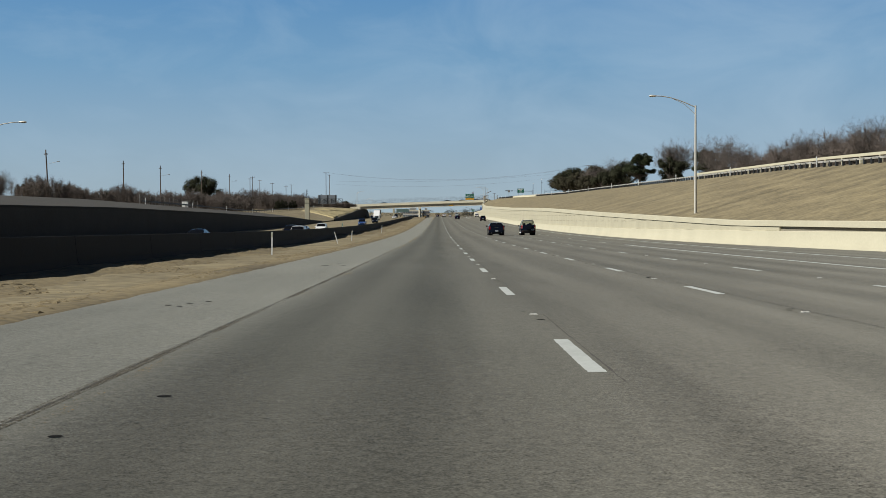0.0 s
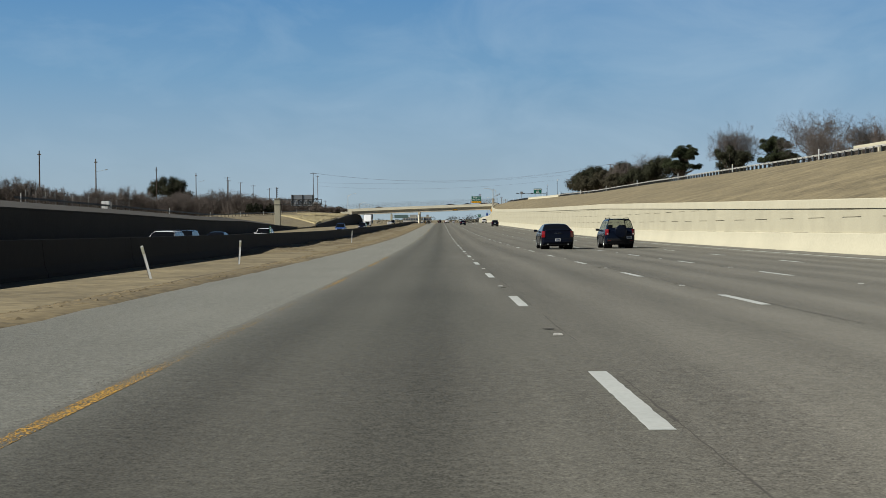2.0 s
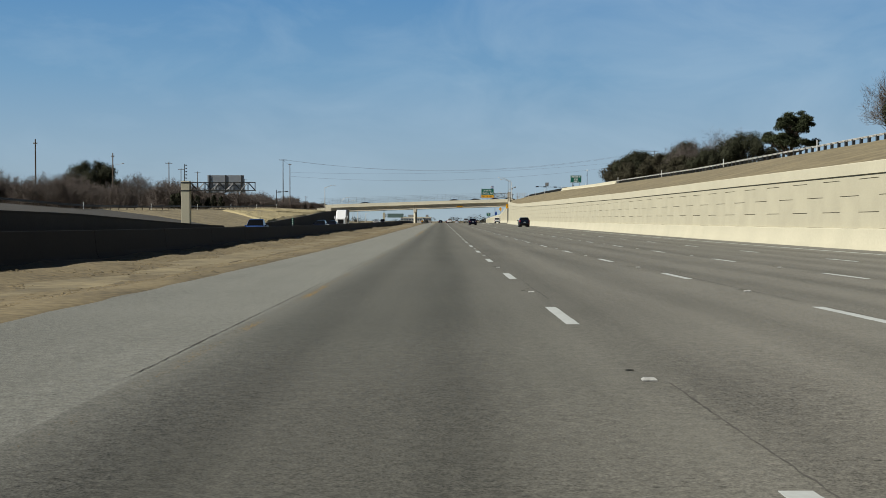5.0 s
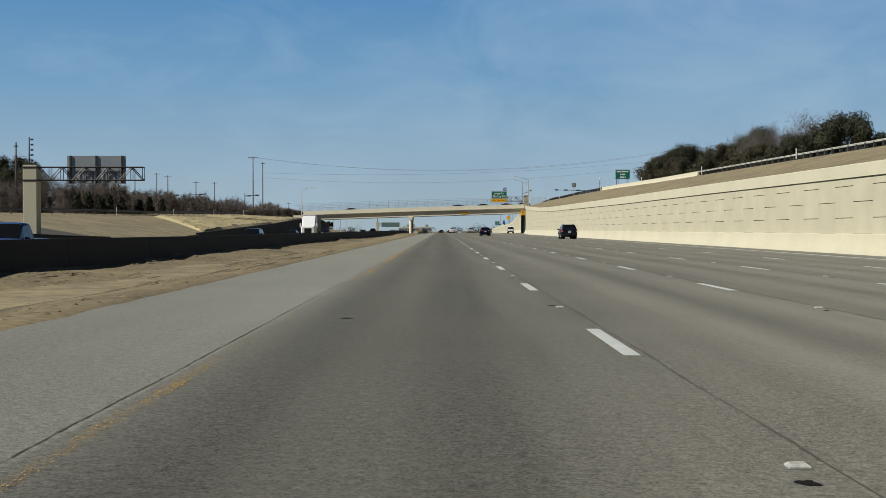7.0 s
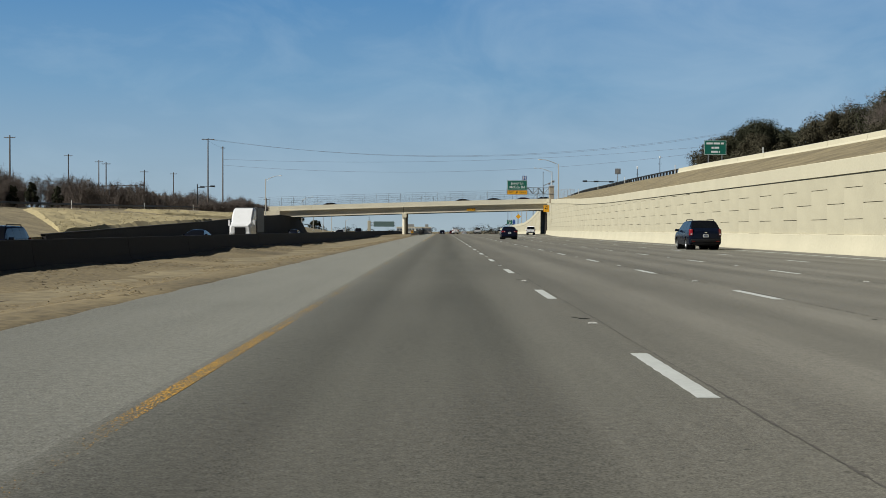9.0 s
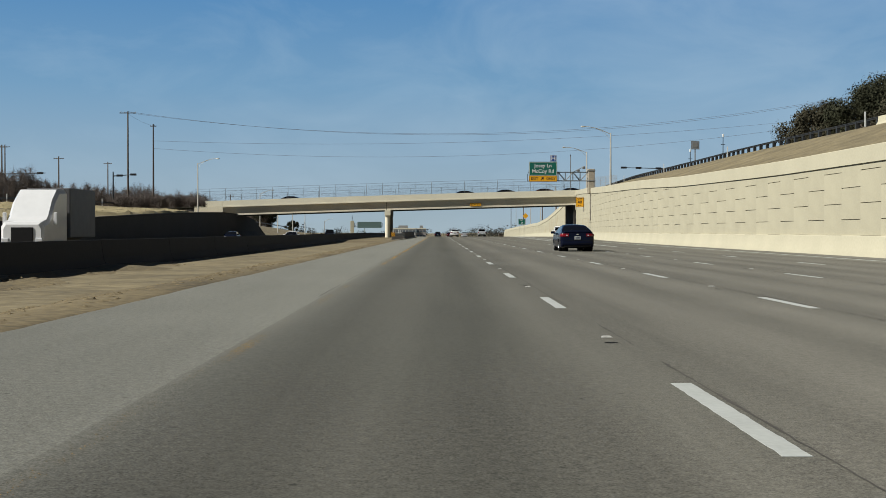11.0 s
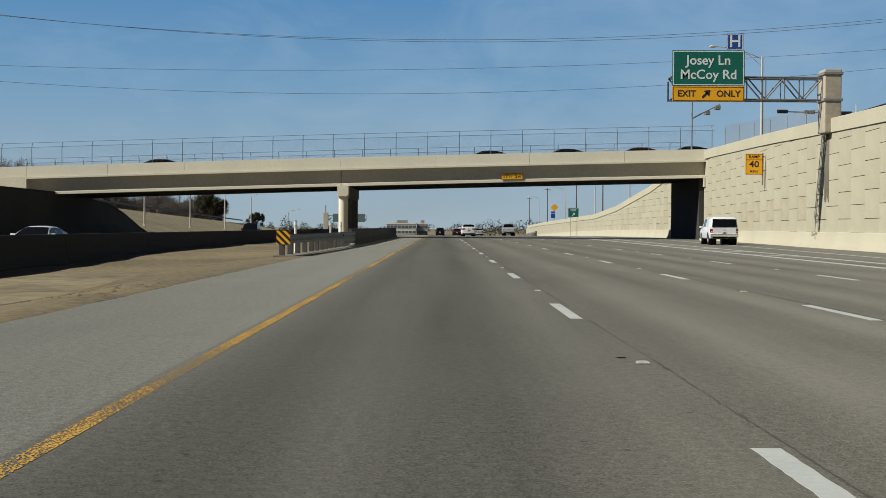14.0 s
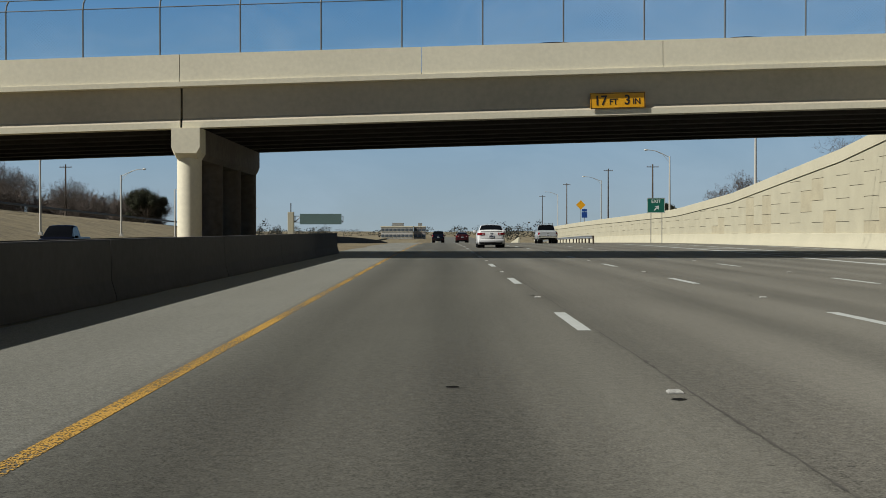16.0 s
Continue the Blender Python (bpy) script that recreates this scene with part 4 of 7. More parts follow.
        if tail != "tall":
            z = rz - 0.19 if tail == "side" else rz - 0.24
            x = hw - 0.36 if tail == "side" else hw - 0.14
            part("reversing_light", Shape().soft_box(sx * x - 0.05, sx * x + 0.05, yr - 0.014, yr + 0.01, z - 0.03, z + 0.03, 0.008), M_CLEAR, ob)
        h = part("headlight", Shape().soft_box(-0.19, 0.19, -0.10, 0.05, -0.07, 0.07, 0.03), M_CLEAR, root, "clear headlight", smooth=40)
        h.matrix_basis = pose(sx * (hw - 0.26), yf - 0.055, nose - 0.17, 0, 0, -sx * 16)
        mir = part("mirror", Shape().soft_box(-0.11, 0.11, -0.06, 0.07, -0.07, 0.07, 0.03), colour if name != "off_road_car" else M_TRIM, root, smooth=40)
        mir.matrix_basis = pose(sx * (hw + 0.08), cabin[1] - 0.45, belt + 0.06)
        part("mirror_stalk", Shape().box(-0.06, 0.06, -0.02, 0.02, -0.03, 0.0), M_TRIM, mir).matrix_basis = pose(-sx * 0.12, 0, -0.03)
    part("rear_bumper", Shape().soft_box(-hw * 0.90, hw * 0.90, yr - 0.028, yr + 0.25, clearance + 0.14, clearance + 0.36, 0.05), M_TRIM if tail == "high" and colour is not P_WHITE else colour, root, smooth=40)
    part("rear_valance", Shape().soft_box(-hw * 0.78, hw * 0.78, yr + 0.0, yr + 0.3, clearance + 0.04, clearance + 0.18, 0.03), M_TRIM, root, smooth=40)
    part("front_bumper", Shape().soft_box(-hw * 0.88, hw * 0.88, yf - 0.25, yf + 0.03, clearance + 0.10, clearance + 0.32, 0.05), colour, root, smooth=40)
    part("grille", Shape().soft_box(-0.45, 0.45, yf - 0.1, yf + 0.012, clearance + 0.34, clearance + 0.48, 0.02), M_TRIM, root, smooth=40)
    px, pz = (0.0, rz - 0.33 if tail != "tall" else 0.55) if not spare else (0.52, clearance + 0.42)
    plate = part("number_plate", Shape().soft_box(-0.16, 0.16, -0.012, 0.012, -0.08, 0.08, 0.006), M_PLATE, root, "pale number plate with blurred marks")
    plate.matrix_basis = pose(px, yr - 0.04 if spare or tail == "tall" else yr - 0.014, pz)
    part("plate_marks", Shape().box(-0.12, 0.12, -0.018, -0.012, -0.03, 0.035).box(-0.05, 0.05, -0.018, -0.012, 0.05, 0.068), M_INK, plate)
    part("badge", Shape().soft_box(-0.22 if tail == "tall" else -0.07, 0.22 if tail == "tall" else 0.07, yr - 0.02, yr + 0.02, rz - 0.17, rz - 0.14 if tail == "tall" else rz - 0.10, 0.01), M_CHROME, root)
    part("boot_seam", Shape().box(-hw * 0.66, hw * 0.66, yr - 0.004, yr + 0.02, rz - 0.475, rz - 0.467), M_TRIM, root)
    part("underbody", Shape().box(-hw * 0.7, hw * 0.7, yr + 0.3, yf - 0.3, clearance - 0.02, clearance + 0.15), M_TRIM, root)
    if tail != "high":
        part("boot_lip", Shape().soft_box(-hw * 0.74, hw * 0.74, yr + 0.035, yr + 0.17, rz - 0.03, rz + 0.028, 0.012), colour, root, smooth=40)
        for sx in (-1, 1) if tail == "tall" else ():
            part("exhaust", Shape().tube((sx * hw * 0.62, yr - 0.03, clearance + 0.10), (sx * hw * 0.62, yr + 0.12, clearance + 0.10), 0.042, n=14), M_DULL, root, smooth=40)
    for sx in (-1, 1):
        if tail == "high":
            part("rear_reflector", Shape().soft_box(sx * hw * 0.72 - 0.09, sx * hw * 0.72 + 0.09, yr - 0.034, yr - 0.01, clearance + 0.22, clearance + 0.25, 0.006), M_TAIL, root)
        part("door_handle", Shape().soft_box(-0.012, 0.02, -0.09, 0.09, -0.015, 0.015, 0.008), M_TRIM, root).matrix_basis = pose(sx * (hw * 0.99), cabin[0] + 0.95, belt - 0.16)
    if rails:
        for sx in (-1, 1):
            part("roof_rail", Shape().pipe([(sx * (rw - 0.08), roof[0] + 0.1, H - 0.02), (sx * (rw - 0.08), roof[0] + 0.2, H + 0.05), (sx * (rw - 0.08), roof[1] - 0.25, H + 0.05), (sx * (rw - 0.08), roof[1] - 0.15, H - 0.03)], 0.022, 8), M_TRIM, root)
    if spare:
        for sx, y0 in ((-1, 0.25), (1, 0.25), (-1, -0.75), (1, -0.75)):
            part("seat", Shape().soft_box(sx * 0.38 - 0.24, sx * 0.38 + 0.24, y0 - 0.08, y0 + 0.10, 0.55, 1.18, 0.06).soft_box(sx * 0.38 - 0.13, sx * 0.38 + 0.13, y0 - 0.07, y0 + 0.05, 1.20, 1.40, 0.05), M_TRIM, root, smooth=40)
        sw = part("spare_wheel", lathe([(0.0, 0.30), (0.0, 0.34), (-0.06, 0.36), (-0.16, 0.36), (-0.20, 0.32), (-0.21, 0.05)], 26), colour, root, "covered spare wheel", smooth=40)
        sw.matrix_basis = pose(0.0, yr - 0.02, rz - 0.10, 0, 0, 90)
    if bed:
        can = Shape().loft([rounded(yr + 0.04, cabin[0] - 0.05, hw * 0.93, deck_z - 0.02, 0.06), rounded(yr + 0.14, cabin[0] - 0.05, hw * 0.86, H - 0.14, 0.08), rounded(yr + 0.24, cabin[0] - 0.08, hw * 0.74, H - 0.03, 0.1)])
        if bed == "canopy":
            part("canopy", can, colour, root, smooth=38)
            part("canopy_window", pane_on((-hw * 0.93, yr + 0.04, deck_z), (hw * 0.93, yr + 0.04, deck_z), (hw * 0.86, yr + 0.14, H - 0.14), (-hw * 0.86, yr + 0.14, H - 0.14), 0.04, 0.96, 0.04, 0.97, 0.025), M_GLASS, root)
        part("tailgate", Shape().soft_box(-hw * 0.80, hw * 0.80, yr - 0.015, yr + 0.04, deck_z - 0.52, deck_z - 0.04, 0.02), colour, root)
        part("step_bumper", Shape().soft_box(-hw * 0.95, hw * 0.95, yr - 0.12, yr + 0.1, clearance + 0.14, clearance + 0.32, 0.03), M_CHROME, root)
    return root


def put(ob, x, y, turn=0.0, lift=0.0):
    slope = math.degrees(math.atan2(road_z(y + 1) - road_z(y - 1), 2.0))
    ob.matrix_basis = pose(x, y, road_z(y) + lift, slope if abs(turn) < 90 else -slope, 0, turn)
    return ob


SEDAN = dict(L=4.95, W=1.88, H=1.46, base=2.85, belt=0.97, rear_deck=1.07, nose=0.84, cabin=(-2.12, 1.55), roof=(-0.70, 0.35), roof_w=0.66)
BIGSEDAN = dict(L=5.04, W=1.90, H=1.48, base=3.05, belt=1.02, rear_deck=1.10, nose=0.92, cabin=(-1.98, 1.35), roof=(-0.95, 0.40), wheel_r=0.37, roof_w=0.68, tail="tall")
SUV = dict(L=4.6, W=1.84, H=1.66, base=2.65, belt=1.05, rear_deck=1.10, nose=0.95, cabin=(-2.18, 1.25), roof=(-1.85, 0.45), wheel_r=0.35, rails=True, tail="high", roof_w=0.72, clearance=0.24)
WAGON = dict(L=4.85, W=1.88, H=1.66, base=2.74, belt=1.05, rear_deck=1.12, nose=0.95, cabin=(-2.3, 1.3), roof=(-1.75, 0.4), wheel_r=0.35, rails=True, tail="high", roof_w=0.72, clearance=0.25)
PICKUP = dict(L=5.3, W=1.88, H=1.86, base=3.2, belt=1.12, rear_deck=1.12, nose=1.0, cabin=(-0.35, 1.45), roof=(-0.15, 0.75), wheel_r=0.40, tail="high", roof_w=0.76, clearance=0.40, deck_z=1.17)
HATCH = dict(L=4.4, W=1.79, H=1.47, base=2.64, belt=0.98, rear_deck=1.06, nose=0.82, cabin=(-1.95, 1.35), roof=(-1.2, 0.4), roof_w=0.70)

put(car("sedan_car", "black four-door sedan with tall red tail lights on the freeway", P_BLACK, **BIGSEDAN), 5.5, 142.7)
put(car("off_road_car", "dark blue sport utility car with a covered spare wheel behind", P_SLATE, spare=True, **{**SUV, "H": 1.76, "W": 1.78}), 9.32, 144.0)
put(car("sedan_car", "navy blue sedan with wide red tail lights on the freeway", P_NAVY, **SEDAN), 5.75, 480.2)
put(car("wagon_car", "dark blue wagon with roof rails in the outer lane", P_SLATE, **WAGON), 13.0, 407.5)
put(car("pickup_truck", "white pickup truck with a white canopy beside the wall", P_WHITE, bed="canopy", **PICKUP), 17.0, 607.5, -3.6)
put(car("hatchback_car", "white hatchback driving ahead beyond the bridge", P_WHITE, **HATCH), 1.6, 679.0)
put(car("sport_utility_car", "black sport utility car in the inner lane ahead", P_BLACK, **SUV), -2.0, 783.0)
put(car("sedan_car", "dark red sedan ahead beyond the bridge", P_MAROON, **SEDAN), 1.4, 779.0)
put(car("hatchback_car", "silver hatchback ahead beyond the bridge", P_SILVER, **HATCH), 5.6, 776.0)
put(car("pickup_truck", "silver pickup truck with an open bed ahead", P_SILVER, bed="open", **{**PICKUP, "W": 1.95}), 8.8, 723.0)
OPP = -0.45
put(car("sport_utility_car", "white sport utility car on the opposite carriageway", P_WHITE, **SUV), -18.2, 145.0, 180, OPP)
put(car("sport_utility_car", "dark grey sport utility car on the opposite carriageway", P_SLATE, **SUV), -22.0, 170.0, 180, OPP)
put(car("sedan_car", "dark sedan on the opposite carriageway", P_BLACK, **SEDAN), -21.8, 184.0, 180, OPP)
put(car("sedan_car", "black sedan on the far lane of the opposite carriageway", P_BLACK, **SEDAN), -26.0, 122.0, 180, OPP)
put(car("sport_utility_car", "white sport utility car on the opposite carriageway", P_WHITE, **SUV), -22.0, 217.0, 180, OPP)
put(car("pickup_truck", "blue pickup truck on the opposite carriageway", P_BLUE, bed="open", **PICKUP), -20.5, 313.0, 180, OPP)
put(car("sport_utility_car", "dark blue sport utility car on the opposite carriageway", P_SLATE, **SUV), -21.0, 388.0, 180, OPP)
put(car("sedan_car", "dark sedan on the opposite carriageway", P_BLACK, **SEDAN), -24.5, 452.0, 180, OPP)
put(car("sedan_car", "white sedan on the opposite carriageway near the bridge", P_WHITE, **SEDAN), -22.0, 586.0, 180, OPP)
put(car("sedan_car", "dark sedan below the far retaining wall", P_SLATE, **SEDAN), -33.0, 603.0, 180, OPP)
put(car("pickup_truck", "dark pickup truck on the opposite carriageway beyond the bridge", P_BLACK, bed="open", **PICKUP), -24.0, 672.0, 180, OPP)
for x, y, dirn, pt, lab in ((2.8, 647.2, 90, P_BLACK, "dark sedan crossing the bridge"), (10.4, 647.2, 90, P_BLACK, "black sedan crossing the bridge"), (17.6, 647.4, 90, P_MAROON, "dark red sedan crossing the bridge"),
                            (22.6, 647.3, 90, P_BLACK, "black sedan crossing the bridge"), (-29.5, 647.2, 90, P_BLACK, "dark sedan at the bridge's end")):
    ob = car("sedan_car", lab, pt, **SEDAN)
    ob.matrix_basis = pose(x, y, deck_top(x) - 0.93, 0, -1.7, dirn)

# a white articulated lorry on the opposite carriageway
lorry = thing("lorry", "white articulated lorry with a high roof on the opposite carriageway", "lorry")
cabs = []
for y, hw, z0, z1 in ((0.0, 1.05, 0.5, 1.9), (0.12, 1.2, 0.45, 2.05), (1.0, 1.22, 0.45, 2.2), (1.35, 1.22, 0.5, 2.45), (2.1, 1.22, 0.5, 3.35), (3.0, 1.22, 0.5, 3.95), (4.4, 1.22, 0.5, 4.0)):
    cabs.append([Vector((sx * hw * k, -y, z)) for sx, k, z in ((1, 0.92, z0), (1, 1.0, z0 + 0.3), (1, 1.0, z1 - 0.25), (1, 0.86, z1), (-1, 0.86, z1), (-1, 1.0, z1 - 0.25), (-1, 1.0, z0 + 0.3), (-1, 0.92, z0))])
part("cab", Shape().loft(cabs), P_WHITE, lorry, smooth=30)
part("windscreen", Shape().hexa([(-1.0, -1.18, 2.22), (1.0, -1.18, 2.22), (0.95, -1.95, 2.95), (-0.95, -1.95, 2.95), (-1.0, -1.14, 2.26), (1.0, -1.14, 2.26), (0.95, -1.9, 3.02), (-0.95, -1.9, 3.02)]), M_GLASS, lorry)
part("grille", Shape().soft_box(-0.62, 0.62, -0.05, 0.05, 0.75, 1.75, 0.03), M_TRIM, lorry)
part("bumper", Shape().soft_box(-1.2, 1.2, -0.3, 0.12, 0.35, 0.72, 0.06), M_CHROME, lorry)
for sx in (-1, 1):
    part("headlight", Shape().soft_box(sx * 0.95 - 0.2, sx * 0.95 + 0.2, -0.1, 0.06, 0.9, 1.15, 0.04), M_CLEAR, lorry)
    part("mirror", Shape().soft_box(sx * 1.45 - 0.1, sx * 1.45 + 0.1, -1.5, -1.35, 1.9, 2.6, 0.03), P_WHITE, lorry)
    for y in (-1.1, -4.9, -6.2, -8.6, -9.8):
        part("wheel", lathe([(sx * 0.85, 0.3), (sx * 0.85, 0.5), (sx * 1.15, 0.5), (sx * 1.15, 0.3), (sx * 1.05, 0.05)]), M_TYRE, lorry, smooth=40)
        lorry.children[-1].location = (0, y, 0.5)
part("trailer", Shape().soft_box(-1.29, 1.29, -10.5, -4.9, 1.15, 4.1, 0.05), material("dark grey trailer", (0.085, 0.085, 0.088), 0.6, vary=0.15, grain=2), lorry)
part("chassis", Shape().box(-0.5, 0.5, -10.3, -1.0, 0.7, 1.14), M_TRIM, lorry)
put(lorry, -25.0, 480.0, 0, OPP)
lorry.matrix_basis = lorry.matrix_basis @ Matrix.Rotation(math.pi, 4, "Z")

# ---- lettering ----


def lettering(text, size, stretch=1.0):
    """A flat mesh of the text in the xz plane, centred, facing -y."""
    cu = bpy.data.curves.new("text", "FONT")
    cu.body, cu.size, cu.align_x, cu.align_y, cu.extrude = text, size, "CENTER", "CENTER", 0.004
    cu.resolution_u = 3
    cu.offset = size * 0.014
    ob = bpy.data.objects.new("text", cu)
    scene.collection.objects.link(ob)
    bpy.context.view_layer.update()
    me = bpy.data.meshes.new_from_object(ob.evaluated_get(bpy.context.evaluated_depsgraph_get()))
    bpy.data.objects.remove(ob)
    bpy.data.curves.remove(cu)
    me.transform(pose(0, 0, 0, 90) @ Matrix.Diagonal((stretch, 1, 1, 1)))
    return me


def write(text, size, mat, parent, x, y, z, stretch=1.0, name="lettering"):
    me = lettering(text, size, stretch)
    me.materials.clear()
    me.materials.append(mat)
    ob = new(name, me)
    ob.parent = parent
    ob.matrix_basis = pose(x, y, z)
    return ob


def panel(w, h, t=0.03, b=0.0):
    return Shape().soft_box(-w / 2, w / 2, -t / 2, t / 2, -h / 2, h / 2, b) if b else Shape().box(-w / 2, w / 2, -t / 2, t / 2, -h / 2, h / 2)


def border(w, h, line, t=0.006):
    """A thin frame line just inside a sign's edge."""
    s = Shape()
    i = line * 0.9
    for x0, x1, z0, z1 in ((-w / 2 + i, w / 2 - i, h / 2 - i - line, h / 2 - i), (-w / 2 + i, w / 2 - i, -h / 2 + i, -h / 2 + i + line),
                           (-w / 2 + i, -w / 2 + i + line, -h / 2 + i + line, h / 2 - i - line), (w / 2 - i - line, w / 2 - i, -h / 2 + i + line, h / 2 - i - line)):
        s.box(x0, x1, -t, 0, z0, z1)
    return s


def arrow(size, deg):
    s = Shape()
    m = Matrix.Rotation(radians(deg), 4, "Y")
    s.box(-0.09 * size, 0.09 * size, -0.006, 0, -0.5 * size, 0.16 * size, m)
    k = len(s.v)
    s.hexa([(-0.36 * size, -0.006, 0.02 * size), (0.36 * size, -0.006, 0.02 * size), (0.36 * size, 0, 0.02 * size), (-0.36 * size, 0, 0.02 * size),
            (-0.02 * size, -0.006, 0.5 * size), (0.02 * size, -0.006, 0.5 * size), (0.02 * size, 0, 0.5 * size), (-0.02 * size, 0, 0.5 * size)], m)
    return s


def truss(x0, x1, y, z0, z1, depth, n, r=0.045):
    s = Shape()
    for yy in (y, y + depth):
        for z in (z0, z1):
            s.tube((x0, yy, z), (x1, yy, z), r * 1.3, n=6)
        for i in range(n):
            a, b = x0 + (x1 - x0) * i / n, x0 + (x1 - x0) * (i + 1) / n
            s.tube((a, yy, z0 if i % 2 else z1), (b, yy, z1 if i % 2 else z0), r, n=5)
            s.tube((b, yy, z0), (b, yy, z1), r * 0.8, n=5)
    for i in range(n + 1):
        a = x0 + (x1 - x0) * i / n
        for z in (z0, z1):
            s.tube((a, y, z), (a, y + depth, z), r * 0.8, n=5)
    return s


# ---- the exit gantry ----
SY = 593.0
gantry = thing("sign_gantry", "concrete column with a steel truss arm carrying a green exit sign", "sign gantry")
part("column", Shape().soft_box(19.72, 20.66, SY - 0.2, SY + 1.1, 6.5, 10.05, 0.05), material("weathered column concrete", (0.42, 0.37, 0.285), 0.88, vary=0.16, grain=4, big=0.5, bump=0.2), gantry)
part("column_band", Shape().soft_box(19.64, 20.74, SY - 0.25, SY + 1.15, 9.72, 9.9, 0.03), M_DULL, gantry)
part("column_band", Shape().soft_box(19.64, 20.74, SY - 0.25, SY + 1.15, 8.25, 8.42, 0.03), M_DULL, gantry)
part("truss", truss(11.2, 19.72, SY + 0.25, 8.35, 9.6, 0.9, 8), M_FENCE, gantry)
sign = part("sign_panel", panel(4.06, 2.0, 0.05, 0.02), M_GREEN, gantry, "green exit sign")
sign.matrix_basis = pose(13.24, SY, 10.07)
part("sign_edge", border(4.06, 2.0, 0.05), M_LETTER, sign).location = (0, -0.026, 0)
write("Josey Ln", 0.74, M_LETTER, sign, 0, -0.03, 0.42)
write("McCoy Rd", 0.74, M_LETTER, sign, 0, -0.03, -0.38)
exit_panel = part("exit_panel", panel(4.06, 0.86, 0.05, 0.02), M_YELLOW, gantry, "yellow exit only panel")
exit_panel.matrix_basis = pose(13.24, SY, 8.63)
part("sign_edge", border(4.06, 0.86, 0.035), M_BLACK, exit_panel).location = (0, -0.026, 0)
write("EXIT", 0.50, M_BLACK, exit_panel, -1.22, -0.03, 0.0)
write("ONLY", 0.50, M_BLACK, exit_panel, 1.12, -0.03, 0.0)
part("arrow", arrow(0.62, 45), M_BLACK, exit_panel).matrix_basis = pose(-0.12, -0.027, 0.0)
h_sign = part("hospital_sign", panel(0.92, 0.92, 0.03, 0.01), M_BLUE, gantry, "blue hospital sign")
h_sign.matrix_basis = pose(14.72, SY, 11.55)
part("sign_edge", border(0.92, 0.92, 0.03), M_LETTER, h_sign).location = (0, -0.016, 0)
write("H", 0.95, M_LETTER, h_sign, 0, -0.02, 0.0)
part("walk_rail", Shape().pipe([(11.0, SY - 0.05, 8.2), (11.0, SY - 0.05, 9.3)], 0.03).pipe([(11.0, SY + 0.2, 8.2), (11.0, SY + 0.2, 9.3)], 0.03), M_DARK, gantry)
stain = Shape()
for i in range(5):
    y = SY + 0.4 + 0.22 * i
    x = lerp(WALL_R, y) - 0.022
    stain.hexa([(x, y, 2.6 + 0.35 * (i % 3)), (x + 0.02, y, 2.6), (x + 0.02, y + 0.2, 2.6), (x, y + 0.2, 2.6 + 0.3 * (i % 2)), (x, y, 7.0), (x + 0.02, y, 7.0), (x + 0.02, y + 0.2, 7.0), (x, y + 0.2, 7.0)])
part("drain_streak", stain, material("damp streak", (0.17, 0.145, 0.11), 0.9, vary=0.3, grain=5), wall_r, "dark damp streak below the sign column")

# ---- ramp speed sign on the wall ----
ramp = thing("ramp_sign", "yellow ramp speed sign with a bent post on the wall", "road sign")
ramp.matrix_basis = pose(20.75, 613.2, 5.72)
part("plate", panel(1.25, 1.5, 0.02, 0.005), M_YELLOW, ramp)
part("sign_edge", border(1.25, 1.5, 0.025), M_BLACK, ramp).location = (0, -0.011, 0)
write("RAMP", 0.30, M_BLACK, ramp, 0, -0.014, 0.52)
write("40", 0.62, M_BLACK, ramp, 0, -0.014, -0.02, 1.15)
write("M.P.H.", 0.22, M_BLACK, ramp, 0, -0.014, -0.52)
part("divider", Shape().box(-0.58, 0.58, -0.016, -0.010, 0.30, 0.33), M_BLACK, ramp)
part("post", Shape().box(0.58, 0.68, 0.03, 0.10, -1.5, 0.8), M_DULL, ramp)
part("bracket", Shape().box(0.62, 1.25, 0.03, 0.08, -0.5, -0.44).box(0.62, 1.25, 0.03, 0.08, 0.5, 0.56), M_DULL, ramp)

# ---- clearance sign on the girder ----
clear = thing("clearance_sign", "yellow clearance sign bolted to the bridge girder", "road sign")
clear.matrix_basis = pose(5.02, BRIDGE_Y + 0.26, 5.93, 0, -1.7, 0)
part("plate", panel(2.06, 0.60, 0.02, 0.004), M_YELLOW, clear)
part("sign_edge", border(2.06, 0.60, 0.02), M_BLACK, clear).location = (0, -0.011, 0)
write("17", 0.50, M_BLACK, clear, -0.64, -0.014, 0.0)
write("FT", 0.30, M_BLACK, clear, -0.16, -0.014, -0.05)
write("3", 0.50, M_BLACK, clear, 0.36, -0.014, 0.0)
write("IN", 0.30, M_BLACK, clear, 0.70, -0.014, -0.05)

# ---- exit sign behind the bridge ----
ex = thing("exit_sign", "green exit sign with a white arrow on two posts", "road sign")
ex.matrix_basis = pose(17.9, 712.0, road_z(712))
for sx in (-0.45, 0.55):
    part("post", Shape().box(sx - 0.03, sx + 0.03, 0.02, 0.08, -0.1, 4.0), M_STEEL, ex)
plate = part("plate", panel(1.6, 1.35, 0.02, 0.005), M_GREEN, ex)
plate.location = (0, 0, 3.5)
part("sign_edge", border(1.6, 1.35, 0.025), M_LETTER, plate).location = (0, -0.011, 0)
write("EXIT", 0.42, M_LETTER, plate, 0, -0.014, 0.35)
part("arrow", arrow(0.62, 45), M_LETTER, plate).location = (0.05, -0.011, -0.25)

